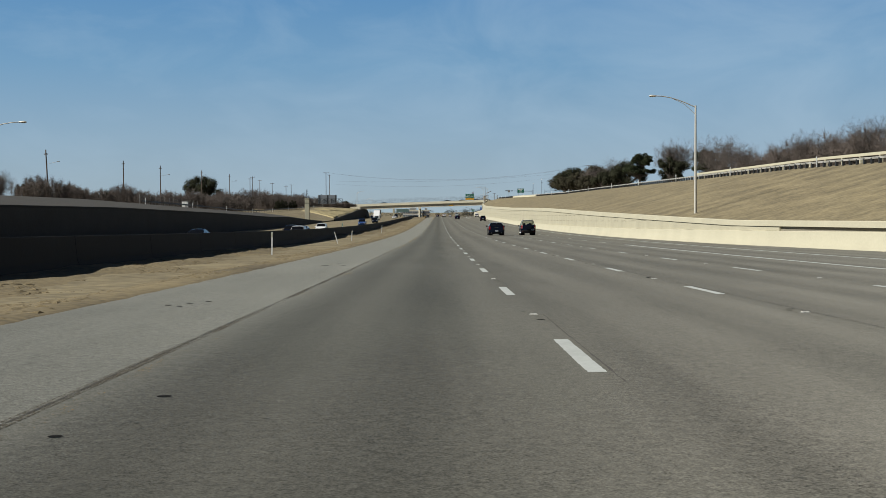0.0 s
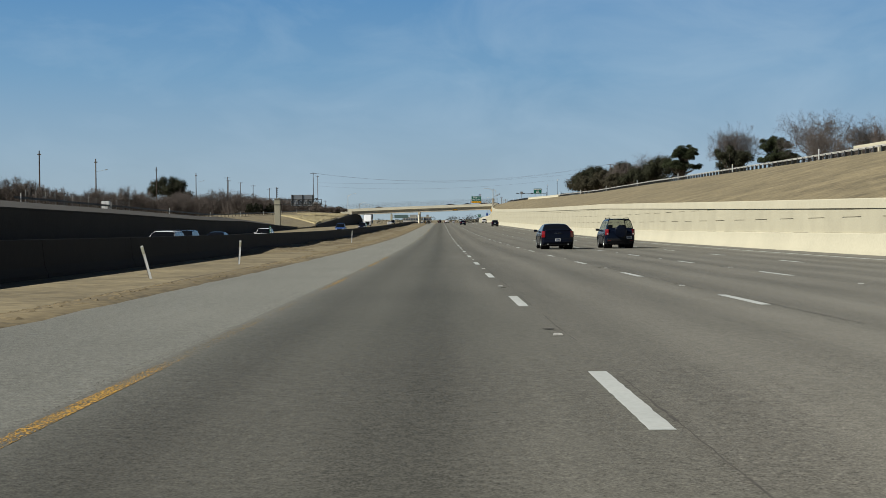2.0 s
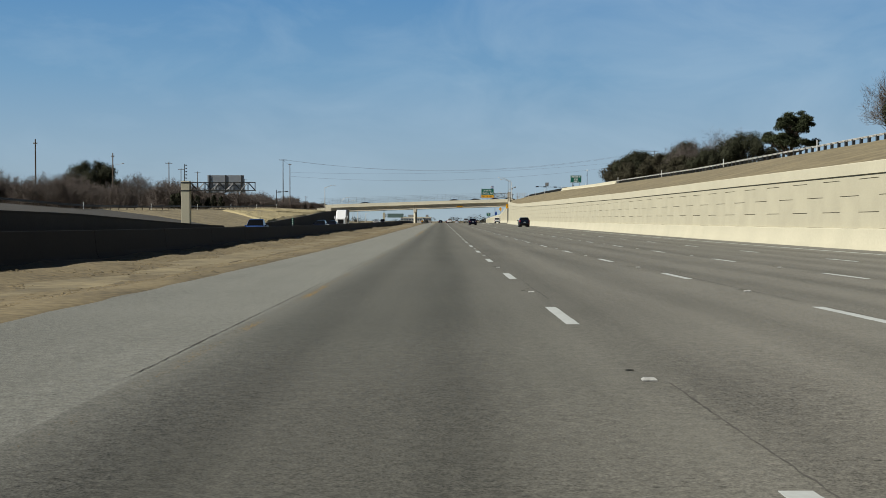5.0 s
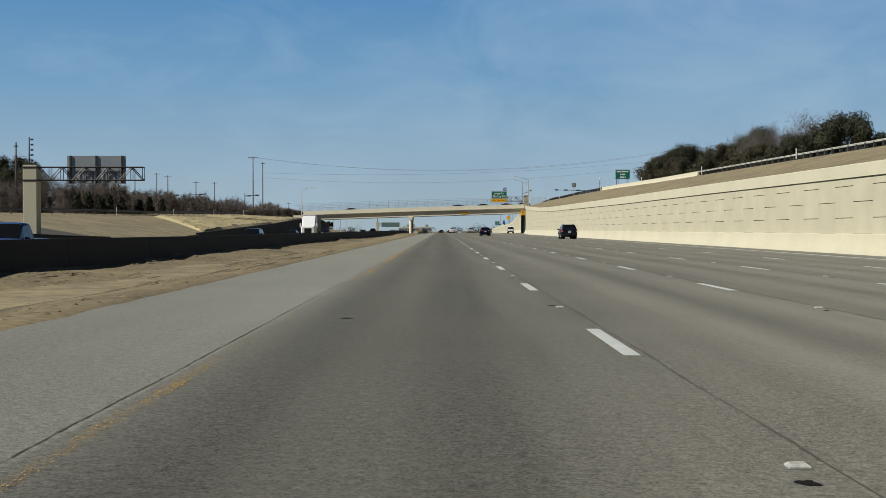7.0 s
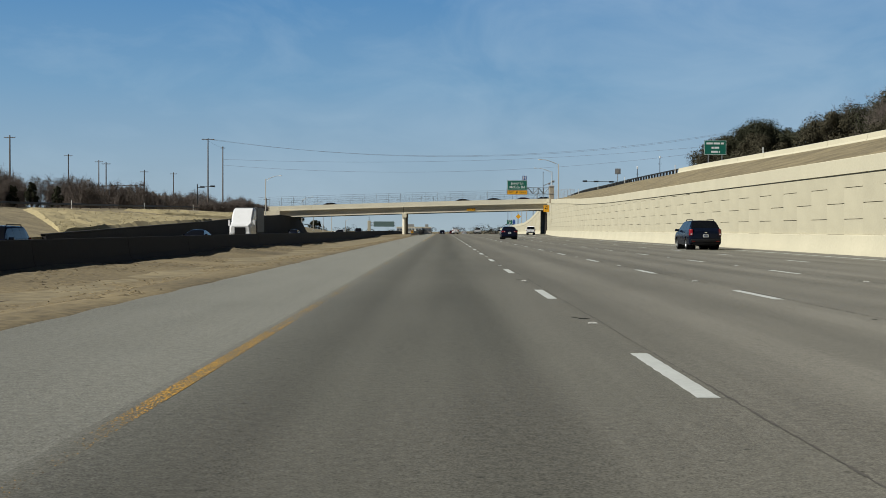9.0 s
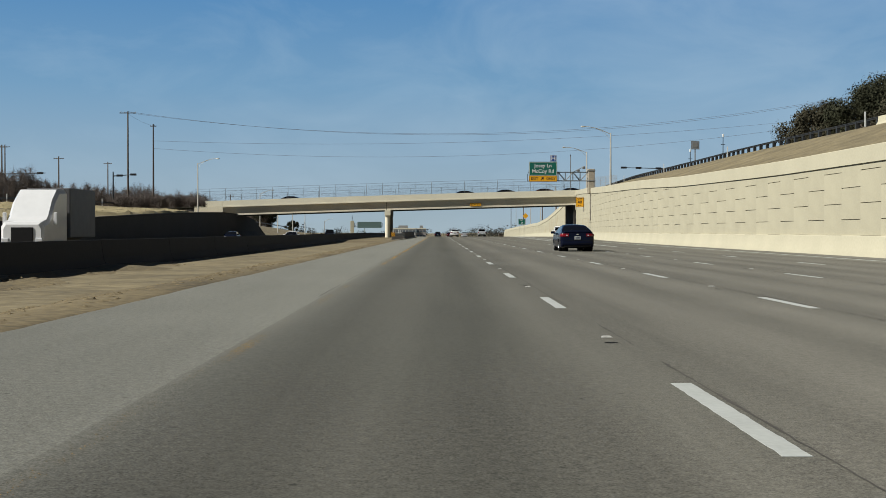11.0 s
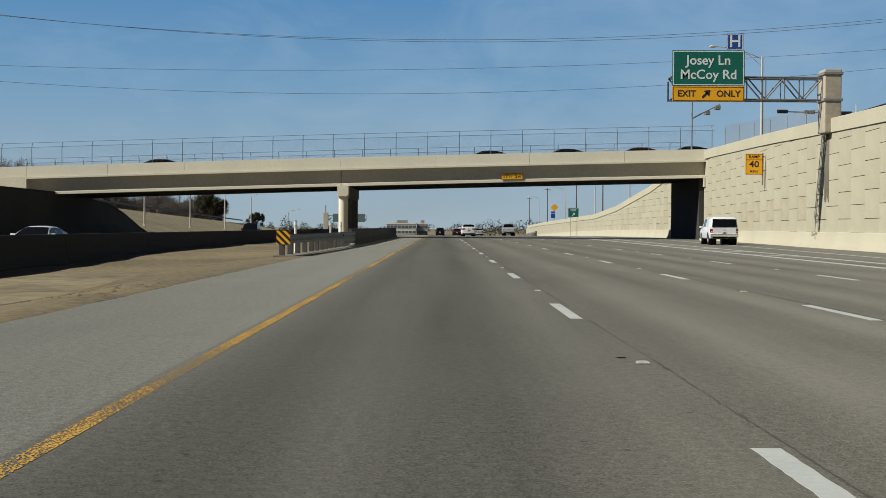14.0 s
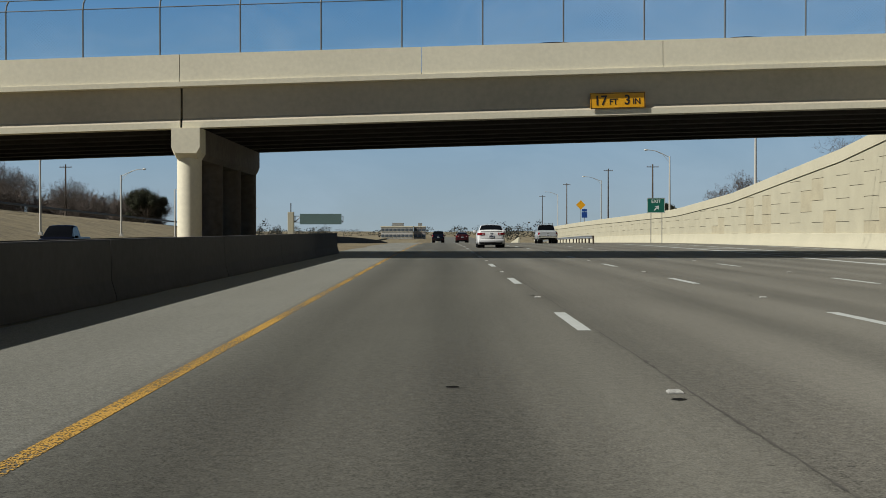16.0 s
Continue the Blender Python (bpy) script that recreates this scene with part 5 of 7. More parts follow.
# ---- green street sign on the frontage road; its writing cannot be read ----
gs = thing("street_sign", "green roadside sign with three rows of white writing", "road sign")
gs.matrix_basis = pose(30.2, 484.0, 8.25)
for sx in (-0.8, 0.8):
    part("post", Shape().box(sx - 0.05, sx + 0.05, 0.02, 0.1, -0.3, 3.3), M_STEEL, gs)
plate = part("plate", panel(2.6, 1.7, 0.02, 0.005), M_GREEN, gs)
plate.location = (0, 0, 2.55)
part("sign_edge", border(2.6, 1.7, 0.03), M_LETTER, plate).location = (0, -0.011, 0)
bars = Shape()
for x0, x1, z in ((-1.05, -0.3, 0.5), (-0.2, 0.55, 0.5), (0.65, 1.0, 0.5), (-0.45, -0.2, 0.0), (-0.1, 0.45, 0.0), (-0.5, 0.3, -0.48), (0.4, 0.55, -0.48)):
    bars.box(x0, x1, -0.017, -0.011, z - 0.11, z + 0.11)
part("writing", bars, M_LETTER, plate)

# ---- grey-backed sign by the frontage road ----
gb = thing("road_sign", "grey back of a square road sign on a post", "road sign")
gb.matrix_basis = pose(30.3, 569.0, 8.9)
part("post", Shape().box(-0.06, 0.06, -0.06, 0.06, -0.4, 3.5), M_DULL, gb)
part("plate", panel(1.05, 1.05, 0.03, 0.01), M_ALU, gb).location = (0, -0.08, 2.95)
part("inner_plate", panel(0.6, 0.6, 0.03, 0.01), M_DULL, gb).location = (0, -0.11, 2.95)

# ---- left gantry with the back of a sign ----
lg = thing("sign_gantry", "concrete column and truss arm with a grey sign back", "sign gantry")
LY = 380.3
part("column", Shape().soft_box(-41.95, -40.6, LY, LY + 1.3, 0.6, 7.3, 0.05), M_CONC, lg)
for z in (5.75, 7.0):
    part("column_band", Shape().soft_box(-41.99, -40.5, LY - 0.05, LY + 1.35, z, z + 0.16, 0.03), M_DARK, lg)
part("truss", truss(-40.6, -30.5, LY + 0.2, 5.85, 7.1, 0.9, 9), M_DARK, lg)
back = part("sign_panel", panel(5.7, 2.7, 0.06, 0.01), M_ALU, lg, "grey back of a road sign")
back.location = (-35.2, LY + 1.3, 6.9)
for sx in (-2.5, 0.0, 2.5):
    part("stiffener", Shape().box(sx - 0.09, sx + 0.09, -0.14, -0.031, -1.35, 1.35), M_DARK, back)
mast = part("antenna_mast", Shape().tube((-41.5, LY + 0.6, 7.3), (-41.5, LY + 0.6, 10.0), 0.07, 0.05), M_DARK, lg)
for i in range(5):
    part("antenna", Shape().box(-41.35, -41.12, LY + 0.5, LY + 0.7, 7.7 + 0.5 * i, 7.86 + 0.5 * i), M_DARK, mast)

# ---- far gantry over the opposite carriageway ----
fg = thing("sign_gantry", "distant gantry with a dark green sign beyond the bridge", "sign gantry")
FY = 852.0
part("sign_panel", panel(8.3, 2.1, 0.08, 0.01), material("weathered sign back", (0.12, 0.19, 0.18), 0.5, 0.1, vary=0.1), fg).location = (-25.6, FY, 3.2)
part("truss", truss(-32, -21.2, FY + 0.3, 2.6, 3.8, 0.8, 9, 0.06), M_DULL, fg)
part("column", Shape().soft_box(-32.2, -31.0, FY, FY + 1.2, road_z(FY) - 0.3, 4.6, 0.05), M_CONC, fg)
part("mast", Shape().tube((-31.6, FY + 0.5, 4.6), (-31.6, FY + 0.5, 6.4), 0.1), M_DARK, fg)

# ---- lamp posts ----


def lamp_post(x, y, z, top, reach, label, rise=0.9, group="lamp posts along the freeway"):
    """A tapered post with a curved arm; reach is the arm's length along x, with its sign."""
    root = thing("street_lamp", label, "street lamp", group, pose(x, y, z))
    part("base_plate", Shape().soft_box(-0.2, 0.2, -0.2, 0.2, -0.25, 0.06, 0.02), M_POLE, root)
    part("post", Shape().tube((0, 0, 0), (0, 0, top - z), 0.125, 0.075, 12), M_POLE, root, smooth=40)
    pts = [Vector((reach * u, 0, top - z - 0.15 + rise * math.sin(min(1.0, u * 1.15) * math.pi / 2))) for u in (0, 0.18, 0.36, 0.54, 0.72, 0.88)]
    part("arm", Shape().pipe(pts, 0.04, 8), M_POLE, root)
    part("arm_brace", Shape().pipe([Vector((0, 0, top - z - 0.75)), Vector((reach * 0.25, 0, top - z + 0.12)), pts[3]], 0.022, 6), M_POLE, root)
    head = Shape()
    hx = [0.86, 0.90, 0.96, 1.0, 1.03]
    head.loft([[Vector((reach * u, a * w, top - z - 0.16 + rise + b * hh)) for a, b in ((1, 0), (0.7, 0.7), (0, 1), (-0.7, 0.7), (-1, 0), (-0.6, -0.6), (0, -0.8), (0.6, -0.6))] for u, w, hh in zip(hx, (0.05, 0.12, 0.17, 0.14, 0.03), (0.05, 0.08, 0.11, 0.10, 0.03))])
    part("lamp_head", head, M_POLE, root, "grey cobra lamp head", smooth=40)
    return root


lamp_post(20.05, 96.6, 2.65, 12.15, -3.75, "tall pale steel lamp post on the grass bank", 0.95)
lamp_post(18.8, 562.0, 6.3, 12.85, -3.5, "pale steel lamp post behind the retaining wall")
lamp_post(22.35, 617.6, 7.7, 14.0, -3.9, "pale steel lamp post behind the retaining wall")
lamp_post(25.0, 745.0, 2.6, 9.6, -2.9, "pale steel lamp post beyond the bridge")
lamp_post(25.2, 705.0, 3.6, 11.4, -3.4, "pale steel lamp post beyond the bridge")
lamp_post(29.5, 845.0, 1.2, 10.6, -3.6, "distant pale lamp post beyond the bridge")
lamp_post(31.5, 960.0, -2.5, 11.0, -3.6, "distant pale lamp post beyond the bridge")
lamp_post(-40.6, 100.0, 4.1, 10.5, 4.1, "pale steel lamp post behind the far wall")
lamp_post(-41.3, 619.5, 4.1, 12.2, 3.5, "pale steel lamp post beside the bridge")
for y, hgt in ((691, 7.4), (722, 6.9), (754, 6.5), (786, 6.2), (850, 4.6)):
    z = lerp(BANK_L, y) * 0.2 + lerp(TOP_L, y) * 0.8
    lamp_post(-41.0, y, z, z + hgt + 0.8, 3.0, "pale lamp post on the bank beyond the bridge")

# ---- utility poles and wires ----


def utility_pole(x, y, top, label, arms=((0.35, 2.4),), lean=0.0, lampside=0):
    z = lerp(BANK_L, y) + 0.2 if x < 0 else lerp(RAIL_Z, y)
    root = thing("utility_pole", label, "utility pole", "poles along the frontage road", pose(x, y, z, 0, lean, 0))
    part("pole", Shape().tube((0, 0, -0.3), (0, 0, top - z), 0.19, 0.12, 10), M_WOOD, root, smooth=40)
    for d, w in arms:
        arm = part("crossarm", Shape().box(-w / 2, w / 2, -0.08, 0.05, top - z - d - 0.07, top - z - d + 0.07), M_WOOD, root)
        for sx in (-0.46, -0.2, 0.2, 0.46):
            part("insulator", Shape().tube((sx * w, 0, top - z - d + 0.07), (sx * w, 0, top - z - d + 0.25), 0.05, 0.035, 6), M_DULL, arm)
    if lampside:
        part("lamp_arm", Shape().tube((0, 0, top - z - 3.2), (lampside * 2.6, 0, top - z - 2.7), 0.035, n=6), M_DULL, root)
        part("lamp_head", Shape().soft_box(lampside * 2.6 - 0.3, lampside * 2.6 + 0.3, -0.12, 0.12, top - z - 2.8, top - z - 2.62, 0.04), M_DULL, root)
    return root


utility_pole(-58.5, 643.4, 22.9, "tall dark wooden power pole beside the bridge", ((0.3, 3.0),))
utility_pole(-58.5, 664.3, 22.3, "tall dark wooden power pole beside the bridge", ((0.4, 1.2),))
utility_pole(75.0, 643.4, 26.0, "tall wooden power pole above the grass bank", ((0.3, 3.0),))
utility_pole(78.0, 664.3, 24.0, "tall wooden power pole above the grass bank", ((0.4, 2.0),))
utility_pole(-87.0, 273.0, 17.2, "leaning wooden pole with a lamp arm", ((1.0, 0.9),), -2.5, 1)
for x, y, top, ls in ((-88.0, 344.3, 17.5, 0), (-86.3, 383.4, 17.5, 1), (-85.3, 446.3, 17.9, 0), (-86.0, 511.5, 18.4, 1), (-88.0, 230.0, 13.8, 0)):
    utility_pole(x, y, top, "dark wooden utility pole above brown brush", ((0.9, 0.8),), 0.0, ls)
for x, y, top in ((-88.0, 589.0, 19.6), (-102.0, 677.0, 21.0), (-100.0, 700.0, 20.6), (-88.5, 664.0, 18.2), (-84.0, 687.0, 17.2), (-87.5, 742.0, 19.0), (66.0, 600.0, 20.0), (-70.0, 830.0, 13.0), (38.0, 900.0, 15.5), (37.0, 830.0, 13.0), (36.0, 980.0, 15.0), (35.0, 1060.0, 13.5)):
    utility_pole(x, y, top, "wooden utility pole with a crossarm in the distance", ((0.5, 2.2),))


def wire(a, b, sag, r=0.02):
    a, b = Vector(a), Vector(b)
    pts = [a.lerp(b, i / 24) - Vector((0, 0, sag * 4 * (i / 24) * (1 - i / 24))) for i in range(25)]
    return Shape().pipe(pts, r, 4)


wires = thing("power_lines", "black power lines sagging across the freeway", "power line", kind="structure")
for a, b, sag in (((-58.5, 643.4, 22.85), (75, 643.4, 25.9), 5.6), ((-59.9, 643.4, 22.85), (73.8, 643.4, 25.9), 5.4),
                  ((-58.5, 664.3, 17.5), (78, 664.3, 23.0), 3.95), ((-58.5, 664.3, 19.0), (78, 664.3, 23.9), 2.45), ((-58.5, 643.4, 22.5), (-58.5, 664.3, 22.0), 0.3)):
    part("wire", wire(a, b, sag, 0.018 if abs(a[0] - b[0]) > 50 else 0.016), M_WOOD, wires)

# ---- traffic signals on mast arms at the bridge ends ----


def signal_mast(x, y, z, arm_z, reach, heads, label):
    root = thing("traffic_signal", label, "traffic signal", "signals at the bridge", pose(x, y, z))
    part("pole", Shape().tube((0, 0, -0.5), (0, 0, arm_z - z + 0.8), 0.15, 0.11, 10), M_DARK, root, smooth=40)
    part("mast_arm", Shape().tube((0, 0, arm_z - z), (reach, 0, arm_z - z + 0.3), 0.10, 0.05, 8), M_DARK, root, smooth=40)
    for u in heads:
        h = part("signal_head", Shape().soft_box(-0.55, 0.55, -0.12, 0.12, -0.19, 0.19, 0.03), M_BLACK, root)
        h.location = (reach * u, -0.14, arm_z - z + 0.3 * u)
        for k in (-0.34, 0.0, 0.34):
            part("visor", Shape().tube((k, -0.12, 0), (k, -0.27, 0), 0.13, n=10), M_BLACK, h)
    return root


signal_mast(47.0, 655.0, 7.9, 13.0, -13.6, (0.485, 0.765, 0.975), "black traffic signals on a long mast arm")
signal_mast(-84.0, 640.0, 5.4, 11.2, 11.5, (0.30, 0.92), "black traffic signals on a mast arm by the bridge")
signal_mast(-60.6, 641.0, 5.4, 11.0, 4.0, (0.30, 0.92), "black traffic signals on a short mast arm beside a power pole")
signal_mast(52.0, 636.0, 8.6, 12.7, 6.0, (0.9,), "black traffic signal beyond the bank")
for x, y, top in ((48.1, 663.0, 17.4), (51.5, 649.0, 19.3)):
    dp = thing("detector_pole", "slim dark steel pole with a pale detector on top", "pole", at=pose(x, y, 8.6))
    part("pole", Shape().tube((0, 0, -0.5), (0, 0, top - 9.2), 0.11, 0.07, 10), M_DARK, dp, smooth=40)
    part("detector", Shape().soft_box(-0.16, 0.16, -0.16, 0.16, top - 9.2, top - 8.6, 0.05), M_LETTER, dp)
    part("bracket", Shape().box(-0.4, 0.4, -0.04, 0.04, top - 10.6, top - 10.5), M_DARK, dp)
# camera pole on the bridge corner
cp = thing("camera_pole", "dark steel pole with a camera arm on the bridge corner", "pole", at=pose(22.6, 646.0, deck_top(22.6) - 0.95))
part("pole", Shape().tube((0, 0, 0), (0, 0, 7.3), 0.09, 0.07, 10), M_STEEL, cp, smooth=40)
part("arm", Shape().tube((0, 0, 4.1), (2.7, 0, 5.5), 0.085, 0.06, n=10), M_STEEL, cp, smooth=40)
part("camera_body", Shape().soft_box(1.25, 1.75, -0.2, 0.2, 4.45, 4.85, 0.05), M_DULL, cp)
part("camera_body", Shape().soft_box(2.2, 2.75, -0.2, 0.2, 4.95, 5.4, 0.05), M_DULL, cp)
part("finial", Shape().tube((0, 0, 7.3), (0, 0, 7.6), 0.11, 0.05, 8), M_DARK, cp)

# ---- chain-link fence on the bridge ----




def chain_fence(y, height, x0, x1, spots, label, lean):
    fence = thing("bridge_fence", label, "fence", kind="structure")
    for x in spots:
        b = deck_top(x) - 0.02
        p = Shape().pipe([(x, y, b), (x, y, b + height - 0.45), (x, y + lean * 0.10, b + height - 0.2), (x, y + lean * 0.32, b + height)], 0.032, 7)
        part("post", p, M_FENCE, fence)
    for hgt, off in ((height, 0.32 * lean), (height - 0.45, 0.0)):
        n = 12
        part("rail", Shape().pipe([(x0 + (x1 - x0) * i / n, y + off, deck_top(x0 + (x1 - x0) * i / n) + hgt) for i in range(n + 1)], 0.02, 6), M_FENCE, fence)
    net = Shape()
    step, r = 0.13, 0.0025
    n = int((x1 - x0) / step)
    run = height - 0.45
    for i in range(n):
        xa = x0 + i * step
        for sgn in (1, -1):
            xb = min(max(xa + sgn * run, x0), x1)
            k = abs(xb - xa) / run
            if k < 0.05:
                continue
            za, zb = deck_top(xa) + 0.1, deck_top(xb) + 0.1 + (run - 0.1) * k
            net.quad((xa - r, y, za), (xa + r, y, za), (xb + r, y, zb), (xb - r, y, zb))
    tagged(part("mesh_net", net, M_FENCE, fence), kind="stuff")
    return fence


chain_fence(BRIDGE_Y + 0.18, 2.25, -46.4, 24.3, [-9.06 + 3.01 * k for k in range(12)] + [-12.05 - 2.87 * k for k in range(12)], "grey chain-link fence on curved posts along the parapet", 1.0)
chain_fence(BRIDGE_BACK - 0.18, 1.65, -46.4, 24.3, [-46.2 + 3.0 * k for k in range(24)], "grey chain-link fence along the bridge's far parapet", -1.0)
wing = thing("wing_fence", "grey chain-link fence running back from the bridge", "fence", kind="structure")
for i in range(7):
    x, y = 25.2 + 0.35 * i, 643.0 - 4.2 * i
    z = wall_top(y) - 0.3
    part("post", Shape().tube((x, y, z), (x, y, z + 2.4), 0.035, n=6), M_DULL, wing)
net = Shape()
for i in range(240):
    y = 643.0 - i * 0.105
    x, z = 25.2 + (643 - y) * 0.0833, wall_top(y) - 0.2
    net.quad((x, y - 0.024, z), (x, y + 0.024, z), (x, y + 0.024, z + 2.5), (x, y - 0.024, z + 2.5))
tagged(part("mesh_net", net, M_DULL, wing), kind="stuff")

# ---- guardrails ----


def w_beam(pts, up, out, deep=1.0):
    """A corrugated steel beam along pts (top points)."""
    prof = ((0.0, 0.0), (0.05, -0.04), (0.05, -0.09), (0.0, -0.14), (0.0, -0.17), (0.05, -0.22), (0.05, -0.27), (0.0, -0.31), (-0.012, -0.31), (-0.012, 0.0))
    return Shape().loft([[p + out * a + Vector((0, 0, up + deep * b)) for a, b in prof] for p in pts])


# dark for the rail's shaded road side, which is put into the colour
M_RAIL = material("shade-dark rail steel", (0.115, 0.12, 0.125), 0.55, 0.35, vary=0.15, grain=4)
M_RAILPOST = material("grey timber post", (0.10, 0.09, 0.08), 0.9, vary=0.25, grain=6)
gr = thing("guardrail", "dull grey steel guardrail on timber posts before the pier barrier", "guardrail")
gx = lambda y: lerp([(567.5, -7.40), (575.5, -7.08), (588.6, -6.83), (596, -6.74)], y)
part("beam", w_beam([Vector((gx(y), y, 0.0)) for y in (568, 571, 575, 578, 581, 585, 588.5)], 0.79, Vector((1, 0, 0)), 1.12), M_RAIL, gr, "corrugated steel rail")
part("beam", w_beam([Vector((gx(y) + 0.004, y, 0.0)) for y in (588.3, 591, 593.5, 595.8)], 0.80, Vector((1, 0, 0)), 1.9), M_RAIL, gr, "deeper corrugated rail bolted to the barrier")
part("mow_strip", Shape().hexa([(-7.75, 567.4, -0.1), (-6.95, 567.4, -0.1), (-6.28, 597.0, -0.1), (-7.3, 597.0, -0.1), (-7.75, 567.4, 0.025), (-6.95, 567.4, 0.02), (-6.28, 597.0, 0.02), (-7.3, 597.0, 0.03)]), M_SHOULDER, gr, "pale concrete strip under the rail")
part("transition_kerb", Shape().loft([[Vector((gx(y) + dx, y, dz)) for dx, dz in ((-0.2, 0.0), (0.16, 0.0), (0.12, h), (-0.2, h))] for y, h in ((592.4, 0.05), (594.2, 0.07), (595.1, 0.13))]), M_SHOULDER, gr, "pale kerb at the barrier's foot")
for y in [567.9 + 1.905 * i for i in range(12)] + [589.8, 590.7, 591.7, 592.7]:
    h = 0.80 if y > 589 else 0.75
    part("post", Shape().soft_box(gx(y) - 0.21, gx(y) - 0.014, y - 0.085, y + 0.085, -0.1, h, 0.012), M_RAILPOST, gr)
part("terminal", Shape().soft_box(gx(568) - 0.13, gx(568) + 0.13, 567.6, 568.4, 0.40, 0.88, 0.03), M_RAIL, gr)
mk = thing("object_marker", "yellow and black striped marker on the guardrail's end", "road sign", at=pose(gx(568) - 0.02, 567.55, 0.68))
part("plate", panel(0.50, 0.50, 0.012), M_YELLOW, mk)
stripes = Shape()
for c in (-0.42, -0.17, 0.08, 0.33):
    poly = [(-0.25, -0.25), (0.25, -0.25), (0.25, 0.25), (-0.25, 0.25)]
    for sgn, lim in ((1, c), (-1, c + 0.125)):
        out = []
        for (ax, az), (bx, bz) in zip(poly, poly[1:] + poly[:1]):
            da, db = sgn * (ax + az - lim * 1.0), sgn * (bx + bz - lim * 1.0)
            if da >= 0:
                out.append((ax, az))
            if da * db < 0:
                u = da / (da - db)
                out.append((ax + (bx - ax) * u, az + (bz - az) * u))
        poly = out
        if not poly:
            break
    if len(poly) > 2:
        stripes.quad(*[(x, -0.009, z) for x, z in poly])
part("stripes", stripes, M_BLACK, mk)

rail = thing("bank_guardrail", "pale steel guardrail along the top of the grass bank", "guardrail", kind="structure")
for ya, yb, rail_mat, rail_label in ((-80, 484, material("pale zinc rail", (0.50, 0.49, 0.45), 0.6, 0.2, vary=0.12, grain=3), "pale zinc rail"), (484, 641, M_DARK, "dark steel rail")):
    rp = [Vector((lerp(RAIL_X, y), y, lerp(RAIL_Z, y))) for y in list(range(ya, yb, 12)) + [yb]]
    part("beam", Shape().loft([[p + Vector((-a, 0, 0.74 + b)) for a, b in ((0.0, 0.0), (0.05, -0.03), (0.05, -0.06), (0.0, -0.09), (0.05, -0.12), (0.05, -0.16), (0.0, -0.19), (-0.012, -0.19), (-0.012, 0.0))] for p in rp]), rail_mat, rail, rail_label)
post_me = Shape().box(-0.07, 0.17, -0.14, 0.14, -0.3, 0.66).mesh("post", M_DARK)
for i in range(296):
    y = 40 + 2.0 * i
    part("post", post_me, None, rail).location = (lerp(RAIL_X, y), y, lerp(RAIL_Z, y))
for y in range(118, 620, 38):
    part("marker_post", Shape().box(-0.05, 0.05, -0.02, 0.02, 0.2, 1.25), M_LETTER, rail).location = (lerp(RAIL_X, y) - 0.12, y, lerp(RAIL_Z, y))
fb = thing("frontage_barrier", "white concrete barrier beside the frontage road near the bridge", "barrier", kind="structure")
for y0 in range(423, 492, 9):
    part("barrier_length", Shape().loft([[Vector((lerp(RAIL_X, y) - 0.25 + dx, y, lerp(RAIL_Z, y) + dz)) for dx, dz in ((-0.28, -0.3), (-0.26, 0.1), (-0.14, 0.26), (-0.09, 0.66), (0.09, 0.66), (0.12, -0.3))] for y in (y0 + 0.03, y0 + 8.97)]), M_CONC, fb)
crail = thing("concrete_rail", "pale concrete post and beam rail behind the guardrail", "railing", kind="structure")
cp2 = [Vector((lerp(RAIL_X, y) + 2.2, y, lerp(RAIL_Z, y))) for y in range(-80, 191, 10)]
part("top_beam", Shape().loft([[p + Vector((a, 0, b)) for a, b in ((-0.15, 1.05), (-0.15, 1.32), (0.15, 1.32), (0.15, 1.05))] for p in cp2]), M_CONC, crail)
part("kerb", Shape().loft([[p + Vector((a, 0, b)) for a, b in ((-0.2, -0.3), (-0.2, 0.3), (0.2, 0.3), (0.2, -0.3))] for p in cp2]), M_CONC, crail)
for i in range(48):
    y = -70 + 5.5 * i
    p = Vector((lerp(RAIL_X, y) + 2.2, y, lerp(RAIL_Z, y)))
    part("post", Shape().box(p.x - 0.14, p.x + 0.14, y - 0.16, y + 0.16, p.z + 0.2, p.z + 1.1), M_CONC, crail)

lrail = thing("bank_guardrail", "dark steel guardrail with white posts on the far bank", "guardrail", kind="structure")
lp = [Vector((-59.0, y, lerp(BANK_L, y))) for y in range(240, 641, 10)]
part("beam", w_beam(lp, 0.72, Vector((1, 0, 0))), M_DARK, lrail)
lp = [Vector((-57.0, y, lerp(BANK_L, y))) for y in range(668, 880, 10)]
part("beam", w_beam(lp, 0.72, Vector((1, 0, 0))), M_DARK, lrail)
pm = Shape().box(-0.14, 0.0, -0.08, 0.08, -0.3, 0.75).mesh("post", M_WOOD)
wm = Shape().box(-0.05, 0.05, -0.03, 0.03, -0.2, 1.15).mesh("marker_post", M_LETTER)
for i in range(70):
    y = 242 + 6.0 * i if i < 66 else 670 + 30 * (i - 66)
    part("post", pm, None, lrail).location = (-59.0, y, lerp(BANK_L, y))
    if i % 8 == 0:
        part("marker_post", wm, None, lrail).location = (-58.7, y, lerp(BANK_L, y))

